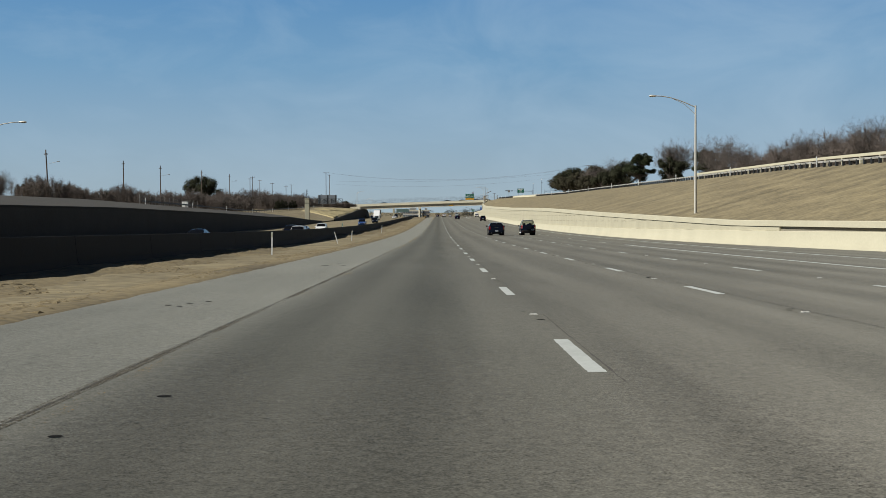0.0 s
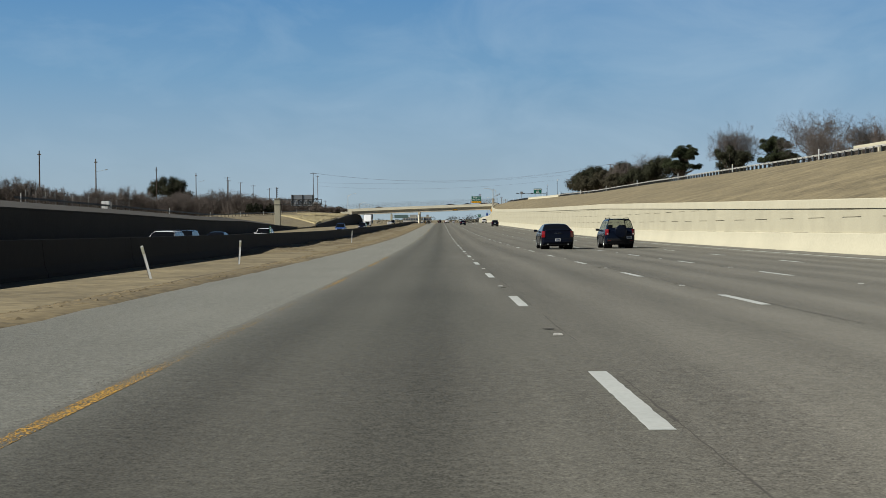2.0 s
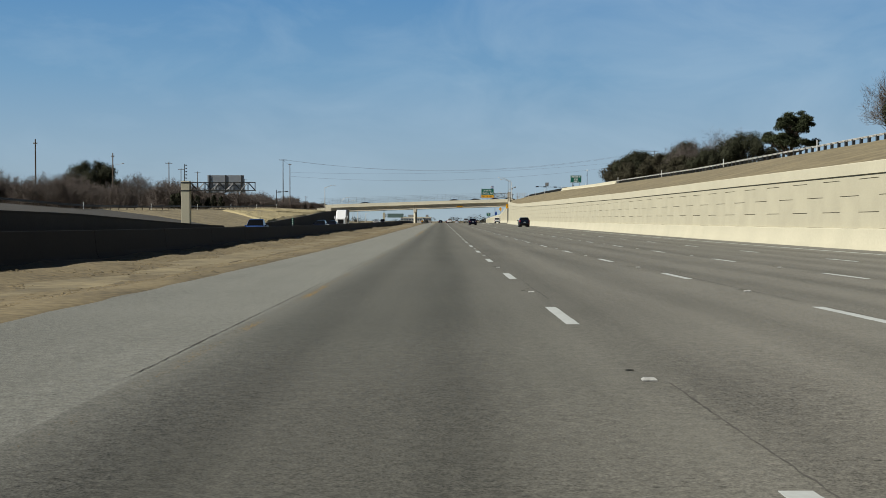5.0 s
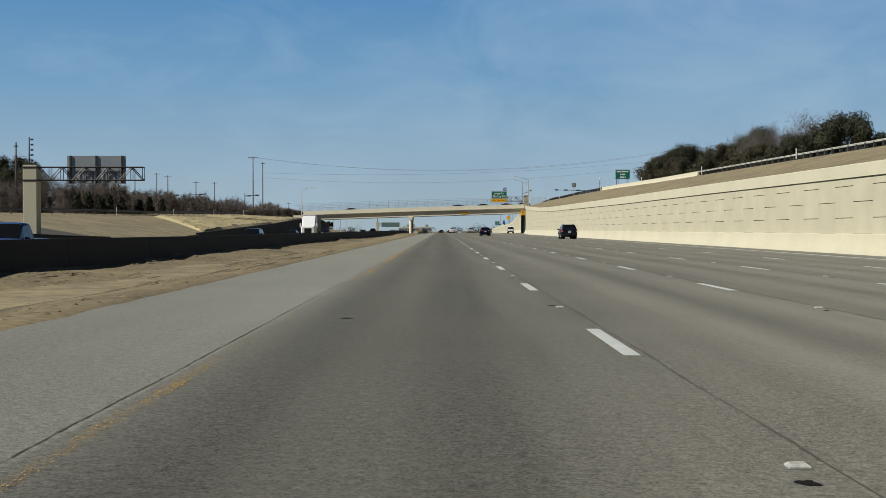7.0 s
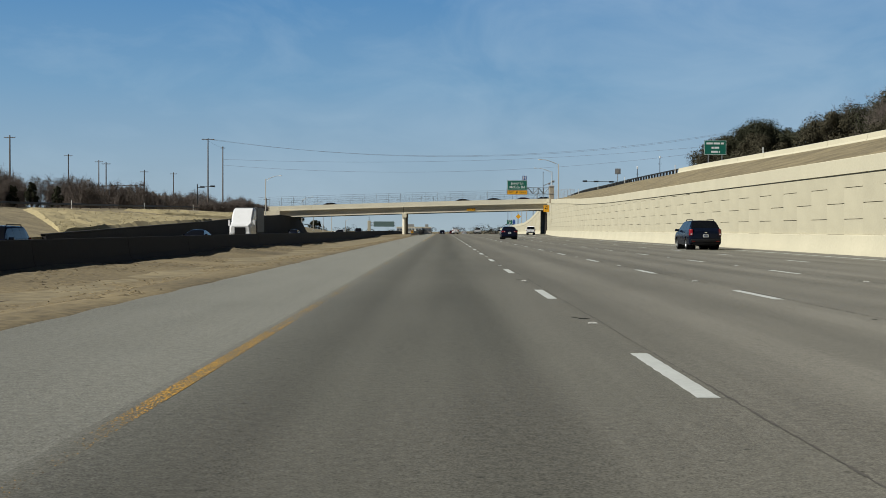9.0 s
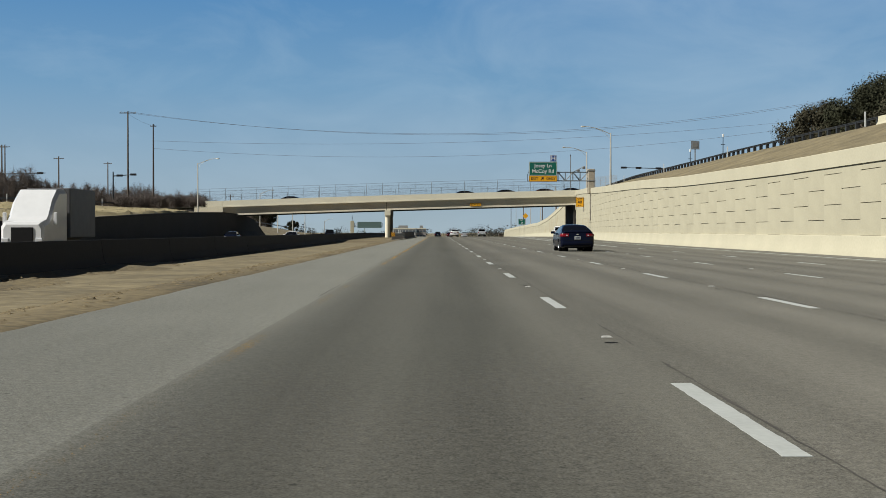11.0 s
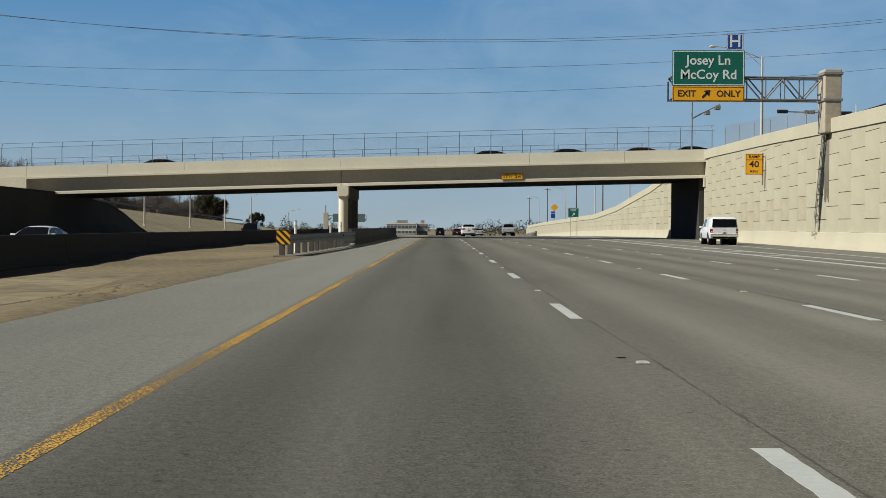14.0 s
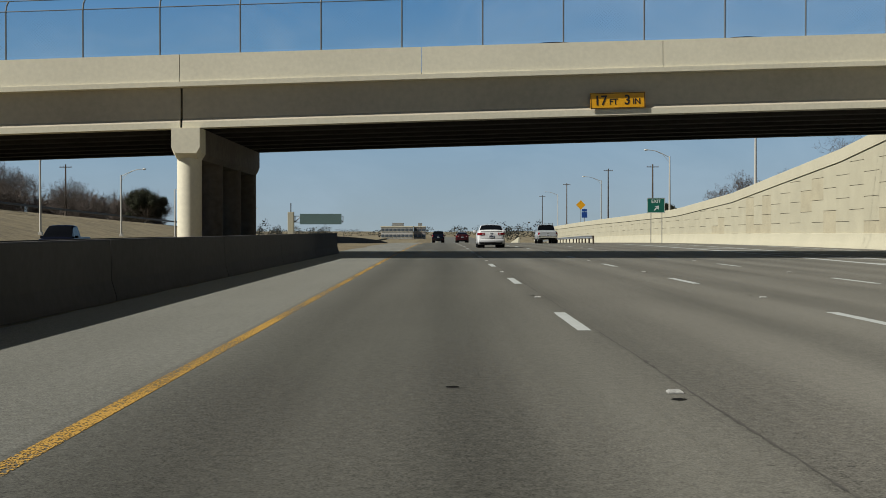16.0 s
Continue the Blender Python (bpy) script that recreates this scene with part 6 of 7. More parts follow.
# ---- delineator posts in the median ----
M_PALEREF = material("pale reflector", (0.55, 0.55, 0.42), 0.4, vary=0.1)
for x, y, ln in ((-10.7, 62.5, -1.0), (-10.4, 106.7, 15.0), (-10.4, 124.0, -4.0), (-10.7, 201.5, -3.0)):
    base = lerp([(-c, h) for c, h in CROSS], -x) + lump(x, y) - 0.03
    d = thing("delineator", "leaning white delineator post in the grass" if abs(ln) > 5 else "slim white delineator post in the grass median", "delineator", "delineator posts", pose(x, y, road_z(y) + base, 0, -ln, 0))
    part("post", Shape().box(-0.045, 0.045, -0.012, 0.012, -0.15, 1.32).box(-0.045, -0.03, -0.012, 0.02, -0.15, 1.32), M_LETTER, d)
    part("reflector", Shape().box(-0.045, 0.045, -0.02, -0.0125, 1.05, 1.27), M_PALEREF, d)
for x, y in ((-7.58, 573.0), (-7.32, 586.4), (-7.24, 592.0)):
    d = thing("delineator_tube", "fat white delineator tube behind the guardrail", "delineator", "delineator tubes", pose(x, y, 0.0))
    part("tube", Shape().tube((0, 0, -0.1), (0, 0, 1.28), 0.05, n=14), M_LETTER, d, smooth=40)
    part("cap", Shape().tube((0, 0, 1.28), (0, 0, 1.34), 0.05, 0.03, 14), M_DULL, d, smooth=40)
    part("reflector_band", Shape().tube((0, 0, 1.05), (0, 0, 1.15), 0.052, n=14), M_PALEREF, d, smooth=40)
for x, y in ((-14.4, 165.0), (-14.4, 292.0), (-14.4, 628.0)):
    d = thing("barrier_marker", "small green mile marker on top of the median barrier", "road sign", "barrier markers", pose(x, y, road_z(y) + 0.75))
    part("post", Shape().box(-0.03, 0.03, -0.01, 0.01, 0.0, 0.78), M_STEEL, d)
    part("plate", Shape().box(-0.065, 0.065, -0.03, -0.012, 0.12, 0.76), M_GREEN, d)
    part("marks", Shape().box(-0.03, 0.03, -0.036, -0.03, 0.2, 0.32).box(-0.03, 0.03, -0.036, -0.03, 0.4, 0.5).box(-0.03, 0.03, -0.036, -0.03, 0.58, 0.68), M_LETTER, d)

# ---- raised pavement markers with tar patches ----
rng = random.Random(11)
stud_me = Shape().loft([[Vector((sx * w, sy * w, z)) for sx, sy in ((-1, -1), (1, -1), (1, 1), (-1, 1))] for w, z in ((0.052, 0.0), (0.052, 0.008), (0.038, 0.02))]).mesh("stud", material("scuffed stud ceramic", (0.42, 0.42, 0.39), 0.6, vary=0.4, grain=30))
for lane, x in enumerate((0.0, 3.66, 7.38)):
    for k in range(0, 58):
        y = k * CYCLE + 6.9 + rng.uniform(-0.25, 0.25)
        s = tagged(new("road_stud", stud_me), "small white raised road stud between lane dashes", "road stud", "road studs")
        s.matrix_basis = pose(x + rng.uniform(-0.03, 0.03), y, road_z(y) + 0.002)
tar = Shape()
for x in (0.0, 3.66, 7.38):
    for k in range(0, 58):
        for j in range(rng.choice((1, 1, 1, 2))):
            y = k * CYCLE + 6.95 + (0.55 + 0.35 * j) * rng.choice((1, 1, 1, -1)) + rng.uniform(-0.1, 0.1)
            cx, z, r = x - 0.03 + rng.uniform(-0.08, 0.06), road_z(y) + 0.005, rng.uniform(0.035, 0.07)
            tar.quad(*[(cx + r * (1 + 0.7 * noise.noise(Vector((i * 0.9, y, x)))) * math.cos(math.tau * i / 14), y + 0.95 * r * (1 + 0.7 * noise.noise(Vector((i * 0.9, x, y)))) * math.sin(math.tau * i / 14), z) for i in range(14)])
for x, y, r in ((-5.15, 10.0, 0.055), (-5.38, 9.5, 0.06), (-4.95, 10.5, 0.05), (-5.15, 9.2, 0.05), (-3.12, -1.4, 0.05), (-3.35, -3.1, 0.04), (-4.6, 33.0, 0.1), (-4.9, 31.2, 0.14), (-4.3, 31.0, 0.08), (-2.6, 262.0, 0.05), (-2.9, 273.0, 0.08), (0.02, 139.5, 0.09), (0.02, 470.4, 0.09), (-1.34, 470.7, 0.03), (-5.4, 340.0, 0.05), (-1.5, 604.5, 0.05)):
    tar.quad(*[(x + r * (1 + 0.3 * noise.noise(Vector((i * 0.8, y, 3)))) * math.cos(math.tau * i / 14), y + r * (1 + 0.3 * noise.noise(Vector((i * 0.8, 5, y)))) * math.sin(math.tau * i / 14), road_z(y) + 0.005) for i in range(14)])
solid("tar_patches", tar, M_TAR, "black tar spots beside the road studs", "tar patch", kind="stuff")
# the lengthwise joint, cracked and filled here and there
crack = Shape()
for x0, ya, yb in ((0.13, -20, 700), (-3.8, -20, 66), (-3.8, 190, 300), (-3.8, 430, 470), (3.78, -20, 560), (7.5, -20, 500)):
    y = ya
    while y < yb:
        ln = rng.uniform(1.2, 4.0)
        if rng.random() < (0.9 if x0 < -1 else 0.92 if y > 240 else 0.6):
            steps = 20
            pts = [(x0 + 0.022 * noise.noise(Vector((x0, (y + ln * i / steps) * 0.4, 1))) + 0.016 * noise.noise(Vector((x0, (y + ln * i / steps) * 5.3, 9))), y + ln * i / steps) for i in range(steps + 1)]
            wide_at = rng.uniform(0.006, 0.013) * (0.8 if x0 < -1 else 1.0)
            for (xa, a), (xb, b) in zip(pts, pts[1:]):
                w = wide_at * (0.35 + 2.2 * abs(noise.noise(Vector((x0, a * 2.7, 6.0)))))
                crack.quad((xa - w, a, road_z(a) + 0.0045), (xa + w, a, road_z(a) + 0.0045), (xb + w, b, road_z(b) + 0.0045), (xb - w, b, road_z(b) + 0.0045))
        y += ln
solid("joint_cracks", crack, material("joint filler", (0.075, 0.07, 0.06), 0.9, vary=0.25, grain=20), "dark cracked joints between the concrete lanes", "road joint", kind="stuff")

# ---- trees ----
M_BARK = material("grey-brown bark", (0.13, 0.105, 0.085), 0.95, vary=0.25, grain=6)
M_TWIG = material("bare brown twigs", (0.125, 0.104, 0.092), 0.95, vary=0.25, grain=2, big=0.3)
M_BRUSH = material("grey-brown brush", (0.150, 0.122, 0.106), 0.95, vary=0.3, grain=2, big=0.3)
M_LEAF = material("dark evergreen leaves", (0.040, 0.042, 0.025), 0.85, vary=0.35, grain=1.2, big=0.35, dark=(0.017, 0.019, 0.011), spec=0.12)
M_OLIVE = material("olive evergreen leaves", (0.058, 0.053, 0.034), 0.85, vary=0.35, grain=1.2, big=0.3, dark=(0.026, 0.024, 0.015), spec=0.12)


def rand_dir(rg, up=0.0):
    while True:
        v = Vector((rg.uniform(-1, 1), rg.uniform(-1, 1), rg.uniform(-1, 1) + up))
        if 0.05 < v.length < 1.2:
            return v.normalized()


def grow(rg, trunk, twigs, at, way, length, radius, level, spread, droop):
    """One limb and all that springs from it."""
    target = trunk if level < 2 else twigs
    steps = 3 if level < 2 else 2
    p, d, r = at, way, radius
    stops = []
    for i in range(steps):
        q = p + d * (length / steps)
        r2 = r * (0.80 if level < 3 else 0.7)
        target.tube(p, q, r, r2, 6 if level == 0 else 4 if level < 3 else 3, False)
        p, r = q, r2
        d = (d + 0.20 * rand_dir(rg) + Vector((0, 0, 0.05 - droop))).normalized()
        stops.append((p, d, r))
    if level >= 5:
        return
    count = (6, 5, 5, 4, 4)[level]
    for k in range(count):
        pt, dd, rr = stops[min(steps - 1, rg.randrange(steps) if level else (steps - 1 if k > 1 else 1))]
        side = dd.cross(rand_dir(rg)).normalized()
        nd = (dd * (1 - spread) + side * spread + Vector((0, 0, 0.14))).normalized()
        grow(rg, trunk, twigs, pt, nd, length * rg.uniform(0.55, 0.76), max(0.010, rr * 0.64), level + 1, spread, droop)


def bare_tree(seed, h, spread=0.58, label="bare winter tree with a fan of grey twigs", stems=0):
    rg = random.Random(seed)
    root = thing("tree", label, "tree", "trees above the freeway")
    trunk, twigs = Shape(), Shape()
    for s in range(stems or rg.choice((1, 2))):
        grow(rg, trunk, twigs, Vector((0.3 * s, 0.2 * s, -0.3)), Vector((rg.uniform(-0.15, 0.15), rg.uniform(-0.15, 0.15), 1)).normalized(), h * 0.36, 0.035 * h ** 0.9 * 0.6, 0, spread, 0.0)
    part("trunk", trunk, M_BARK, root, smooth=60)
    part("crown", twigs, M_TWIG, root)
    return root


def leafy_tree(seed, h, w, flat=0.5, leaf=M_LEAF, n_blob=40, cards=640, label="dark evergreen oak with a broad uneven crown", trunk_h=0.3):
    rg = random.Random(seed)
    root = thing("tree", label, "tree", "trees above the freeway")
    trunk = Shape()
    trunk.tube((0, 0, -0.3), (0.1, 0.05, h * trunk_h), 0.032 * h, 0.024 * h, 8, False)
    crown = Shape()
    base = Vector((0.1, 0.05, h * trunk_h))
    for b in range(n_blob):
        a, rad = rg.uniform(0, math.tau), w / 2 * math.sqrt(rg.random()) * 0.88
        top = h * (1 - 0.75 * flat * (rad / (w / 2)) ** 2) * rg.uniform(0.86, 1.0)
        low = h * trunk_h * rg.uniform(0.85, 1.35)
        c = Vector((rad * math.cos(a), rad * math.sin(a), low + (top - low) * rg.random() ** 0.6))
        br = rg.uniform(0.11, 0.20) * w
        if c.z + br * 0.6 > top:
            c.z = top - br * 0.6
        trunk.tube(base, base.lerp(c, 0.55) + 0.05 * w * rand_dir(rg), 0.014 * h, 0.008 * h, 5, False)
        trunk.tube(base.lerp(c, 0.55), c, 0.008 * h, 0.003 * h, 4, False)
        for i in range(cards):
            d = rand_dir(rg, 0.15)
            p = c + d * br * rg.uniform(0.30, 1.0) * (0.88 + 0.22 * noise.noise(Vector((d.x * 2.2 + b, d.y * 2.2, d.z * 2.2 + seed))))
            u = rand_dir(rg)
            v = d.cross(u)
            if v.length < 0.05:
                continue
            u2 = v.cross(d).normalized()
            v.normalize()
            u2, v = (u2 + 0.5 * d * rg.uniform(-1, 1)).normalized(), (v + 0.5 * d * rg.uniform(-1, 1)).normalized()
            s = rg.uniform(0.08, 0.19) * (0.7 + 0.03 * h)
            crown.quad(p - u2 * s, p + v * s * 0.55, p + u2 * s, p - v * s * 0.55)
    part("trunk", trunk, M_BARK, root, smooth=60)
    part("crown", crown, leaf, root)
    return root


def umbrella_pine(seed):
    """A leaning bare trunk that forks under a rounded umbrella, with a lower limb to one side."""
    rg = random.Random(seed)
    root = thing("tree", "tall evergreen with a bare trunk and rounded umbrella crown", "tree", "trees above the freeway")
    trunk, crown = Shape(), Shape()
    fork = Vector((-0.4, 0.0, 8.6))
    trunk.tube((0, 0, -0.3), (-0.7, 0.1, 4.6), 0.34, 0.27, 8, False)
    trunk.tube((-0.7, 0.1, 4.6), fork, 0.27, 0.20, 8, False)
    for cx, cz, rx, rz, blobs, start in ((0.0, 11.0, 3.7, 1.9, 56, fork), (-2.2, 8.0, 4.2, 1.5, 46, Vector((-0.7, 0.1, 5.0))), (2.9, 7.4, 1.6, 0.7, 9, Vector((-0.5, 0.0, 5.6)))):
        for b in range(blobs):
            d = rand_dir(rg) * rg.random() ** 0.4
            c = Vector((cx + rx * d.x, rx * d.y, cz + rz * d.z))
            mid = start.lerp(c, 0.5) + Vector((0, 0, -0.3))
            trunk.tube(start, mid, 0.10, 0.06, 5, False)
            trunk.tube(mid, c, 0.06, 0.02, 4, False)
            br = rg.uniform(0.7, 1.15)
            for i in range(330):
                d = rand_dir(rg, 0.2)
                p = c + Vector((d.x, d.y, 0.62 * d.z)) * br * rg.uniform(0.3, 1.0)
                u, v = rand_dir(rg) * rg.uniform(0.09, 0.2), rand_dir(rg) * rg.uniform(0.05, 0.12)
                crown.quad(p - u, p + v, p + u, p - v)
    part("trunk", trunk, M_BARK, root, smooth=60)
    part("crown", crown, material("green pine needles", (0.046, 0.056, 0.028), 0.85, vary=0.35, grain=1.2, big=0.35, dark=(0.018, 0.022, 0.012), spec=0.12), root)
    return root


def thicket(seed, h, w, label="thicket of bare red-brown winter brush"):
    rg = random.Random(seed)
    root = thing("thicket", label, "bush", "brush along the frontage road")
    stems, twigs = Shape(), Shape()
    for s in range(26):
        a, r = rg.uniform(0, math.tau), w / 2 * math.sqrt(rg.random())
        p = Vector((r * math.cos(a), r * math.sin(a), -0.2))
        hh = h * (1 - 0.4 * (2 * r / w) ** 2) * rg.uniform(0.6, 1.0)
        q = p + Vector((rg.uniform(-0.5, 0.5), rg.uniform(-0.5, 0.5), hh * 0.6))
        t = q + Vector((rg.uniform(-0.8, 0.8), rg.uniform(-0.8, 0.8), hh * 0.4))
        stems.tube(p, q, 0.05, 0.03, 4, False)
        stems.tube(q, t, 0.03, 0.012, 3, False)
        for k in range(270):
            o = p.lerp(q, rg.random()) if rg.random() < 0.45 else q.lerp(t, rg.random())
            d = rand_dir(rg, 0.5)
            e = o + d * rg.uniform(0.5, 1.25)
            twigs.tube(o, e, rg.uniform(0.009, 0.018), 0.006, 3, False)
    tagged(part("stem", stems, M_BARK, root), kind="stuff")
    tagged(part("twig_mass", twigs, M_BRUSH, root), kind="stuff")
    return root


def ground_z(x, y):
    """About the height of the banks, away from the carriageway."""
    if x < 0:
        return lerp(BANK_L, y) + (0.2 if x > -90 else 0.5)
    return lerp(RAIL_Z, y) + (0.1 + 0.4 * min(1, max(0, (x - 45) / 15)))


def plant(src, spots, grow_by=1.0):
    """Sets the thing at the first spot and copies of it at the others: x, y, scale, turn."""
    for i, (x, y, s, a) in enumerate(spots):
        s *= grow_by
        m = pose(x, y, ground_z(x, y) - 0.1, 0, 0, a) @ Matrix.Diagonal((s, s, s, 1))
        if i == 0:
            src.matrix_basis = m
        else:
            c = copy_thing(src, Matrix.Identity(4))
            c.matrix_basis = m


rng = random.Random(21)
oak_a = leafy_tree(3, 11.5, 12.0, 0.45)
bare_e = bare_tree(33, 13.0, 0.40, "broad bare winter tree with a rounded fan of grey twigs", 4)
plant(bare_e, [(69.0, 379.0, 1.36, 0)])
oak_b = leafy_tree(8, 10.0, 11.0, 0.55, M_OLIVE, label="olive-green live oak with a broad dense crown")
oak_c = leafy_tree(5, 12.5, 9.0, 0.35, M_LEAF, 22)
pine = umbrella_pine(12)
bare_a, bare_b, bare_c = bare_tree(2, 10.0), bare_tree(9, 11.0, 0.5, stems=3), bare_tree(15, 8.5, 0.62)
brush_a, brush_b, brush_c = thicket(1, 5.5, 7.5), thicket(4, 4.6, 8.0), thicket(7, 6.2, 7.0)

# right-hand frontage: brush and bare trees first, evergreens nearer the bridge
plant(pine, [(70.0, 441.0, 1.0, 0), (76.5, 366.0, 0.86, 140)], 1.12)
plant(oak_a, [(63.0, 492.0, 0.82, 20), (63.0, 512.0, 1.05, 130), (60.0, 588.0, 1.15, 250), (68.0, 545.0, 1.1, 75), (72.0, 490.0, 1.12, 200)], 1.13)
plant(oak_b, [(57.0, 494.0, 0.8, 40), (58.0, 530.0, 1.0, 220), (55.0, 560.0, 0.9, 160), (70.0, 512.0, 0.9, 10), (70.0, 620.0, 0.9, 300), (59.0, 610.0, 1.2, 30), (74.0, 520.0, 0.8, 77), (68.0, 316.0, 0.5, 140), (64.0, 268.0, 0.4, 20)], 1.14)
plant(oak_c, [(72.0, 590.0, 1.1, 10), (61.0, 512.0, 0.75, 100), (66.0, 600.0, 1.1, 44), (66.8, 369.0, 0.84, 200), (69.8, 374.0, 0.80, 60)], 1.12)
plant(bare_a, [(62.0, 214.0, 0.66, 0), (65.0, 240.0, 0.72, 100), (65.0, 292.0, 1.25, 50), (73.0, 318.0, 1.2, 210), (58.0, 178.0, 0.6, 160), (75.0, 265.0, 0.85, 20)], 1.28)
plant(bare_b, [(61.0, 255.0, 0.66, 0), (61.0, 504.0, 0.95, 90), (57.0, 192.0, 0.58, 30), (70.0, 505.0, 1.15, 190), (58.0, 165.0, 0.6, 120), (73.0, 225.0, 0.75, 60), (66.0, 540.0, 1.0, 20)], 1.36)
plant(bare_c, [(59.0, 270.0, 1.15, 0), (57.0, 205.0, 0.8, 200), (62.0, 285.0, 1.5, 110), (40.0, 772.0, 0.85, 30), (44.0, 762.0, 0.8, 140), (38.0, 705.0, 0.7, 80), (43.0, 800.0, 0.8, 250), (45.0, 742.0, 1.15, 60)])
spots = []
for i in range(21):
    y = 140 + i * 6.4 + rng.uniform(-2, 2)
    spots.append((rng.uniform(56, 72), y, rng.uniform(0.7, 1.05), rng.uniform(0, 360)))
plant(brush_a, spots[0::3], 1.25)
plant(brush_b, spots[1::3], 1.25)
plant(brush_c, spots[2::3], 1.2)

# left-hand frontage: a long belt of brush with bare trees and a few evergreens
brush_d, brush_e = thicket(14, 5.6, 8.0), thicket(17, 6.8, 7.5)
left = []
for i in range(110):
    y = 150 + i * 5.0 + rng.uniform(-3, 3)
    left.append((rng.uniform(-96, -69) if y < 470 else rng.uniform(-92, -64), y, rng.uniform(0.75, 1.0) * lerp([(150, 0.85), (320, 0.95), (400, 1.25), (560, 1.2), (640, 1.0), (720, 0.9)], y), rng.uniform(0, 360)))
plant(brush_d, left[0::2])
plant(brush_e, left[1::2])
beyond = [(rng.uniform(-98, -66) + 0.06 * (y - 800), y, rng.uniform(1.0, 1.6), rng.uniform(0, 360)) for y in [705 + 6.2 * i for i in range(34)]]
plant(brush_f := thicket(23, 5.8, 8.0), beyond)
oak_d = leafy_tree(31, 9.5, 10.5, 0.5, trunk_h=0.14)
plant(oak_d, [(-109.5, 581.0, 1.7, 0), (-80.0, 300.0, 0.5, 90), (-90.0, 268.0, 0.55, 30), (-64.0, 868.0, 0.9, 70), (-62.5, 941.0, 0.6, 200), (-68.0, 885.0, 0.8, 160), (45.0, 860.0, 0.5, 10)])
bare_d = bare_tree(41, 9.0, 0.55)
plant(bare_d, [(-80.0, 745.0, 1.2, 15), (-84.0, 772.0, 1.3, 75), (-78.0, 815.0, 1.25, 135), (-83.0, 838.0, 1.3, 195), (-88.0, 860.0, 1.3, 255), (-90.0, 795.0, 1.4, 315), (-92.0, 255.0, 0.95, 0), (-86.0, 330.0, 0.85, 140), (-78.0, 560.0, 0.8, 30), (-72.0, 780.0, 1.1, 0), (-76.0, 800.0, 1.15, 100), (-70.0, 830.0, 1.0, 200), (-68.0, 760.0, 1.0, 300), (-74.0, 730.0, 0.9, 40), (-82.0, 480.0, 0.75, 80), (-88.0, 620.0, 0.85, 220), (-76.0, 440.0, 1.0, 20), (-72.0, 475.0, 1.05, 150), (-79.0, 505.0, 1.1, 250), (-73.0, 530.0, 1.05, 310), (-80.0, 548.0, 1.1, 60), (-70.0, 400.0, 0.8, 100), (-83.0, 370.0, 0.85, 190), (-75.0, 585.0, 0.85, 10)])
shrub = leafy_tree(52, 3.5, 2.0, 0.95, M_LEAF, 70, 60, "upright dark evergreen shrub on the bank", 0.04)
plant(shrub, [(-61.5, 468.0, 1.0, 0), (-61.8, 475.0, 1.1, 40), (-61.5, 482.0, 0.95, 80), (-62.0, 489.0, 1.15, 120), (-61.6, 497.0, 1.0, 160), (-61.7, 512.0, 0.9, 200), (-61.6, 520.0, 1.1, 240), (-62.0, 534.0, 1.0, 280)])
plant(thicket(61, 2.2, 5.5, "low rounded hedge of red-brown winter brush"), [(-46.5, 632.0, 0.8, 0), (-50.0, 634.5, 0.9, 80), (-54.0, 636.0, 0.9, 160), (-57.5, 637.0, 0.85, 230), (-44.0, 633.0, 0.6, 300)])

# ---- tall pale grass on the left bank ----


def grass_patch(y0, y1, x_in, x_out, name_label, seed):
    rg = random.Random(seed)
    s = Shape()
    ny, nx = int((y1 - y0) / 1.6), 14
    grid = []
    for j in range(ny + 1):
        y = y0 + (y1 - y0) * j / ny
        u = j / ny
        xa, xb = x_in(u), x_out(u)
        row = []
        for i in range(nx + 1):
            x = xa + (xb - xa) * i / nx
            bl, tl = lerp(BANK_L, y), lerp(TOP_L, y)
            mid = bl * 0.6 + tl * 0.4 - 0.1
            g = mid + (bl - mid) * (-50 - x) / 10 if x < -50 else (tl - 0.2) + (mid - tl + 0.2) * (WALL_L - 0.32 - x) / (WALL_L - 0.32 + 50)
            edge = min(i, nx - i, j, ny - j)
            row.append((x, y, g + (0.0 if edge == 0 else 0.38 + 0.30 * noise.noise(Vector((x * 0.5, y * 0.4, seed))))))
        grid.append(row)
    for j in range(ny):
        for i in range(nx):
            s.quad(grid[j][i], grid[j][i + 1], grid[j + 1][i + 1], grid[j + 1][i])
    for k in range(500):
        j, i = rg.randrange(ny), rg.randrange(nx)
        p = Vector(grid[j][i]).lerp(Vector(grid[j + 1][i + 1]), rg.random())
        d = Vector((rg.uniform(-0.2, 0.2), rg.uniform(-0.2, 0.2), rg.uniform(0.1, 0.22)))
        w = Vector((rg.uniform(-1, 1), rg.uniform(-1, 1), 0)).normalized() * 0.05
        s.quad(p - w, p + w, p + d)
    return solid("tall_grass", s, M_GOLD, name_label, "grass", kind="stuff")


grass_patch(461, 546, lambda u: -39.6, lambda u: -40.0 - 16.0 * min(u / 0.44, (1.0 - u) / 0.56 * 0.75 + 0.25), "tall pale golden grass on the far bank", 3)
grass_patch(549, 606, lambda u: -49.0 + 9.4 * min(1.0, u / 0.25), lambda u: -56.0 + 12.5 * u, "second stand of tall golden grass near the bridge", 5)

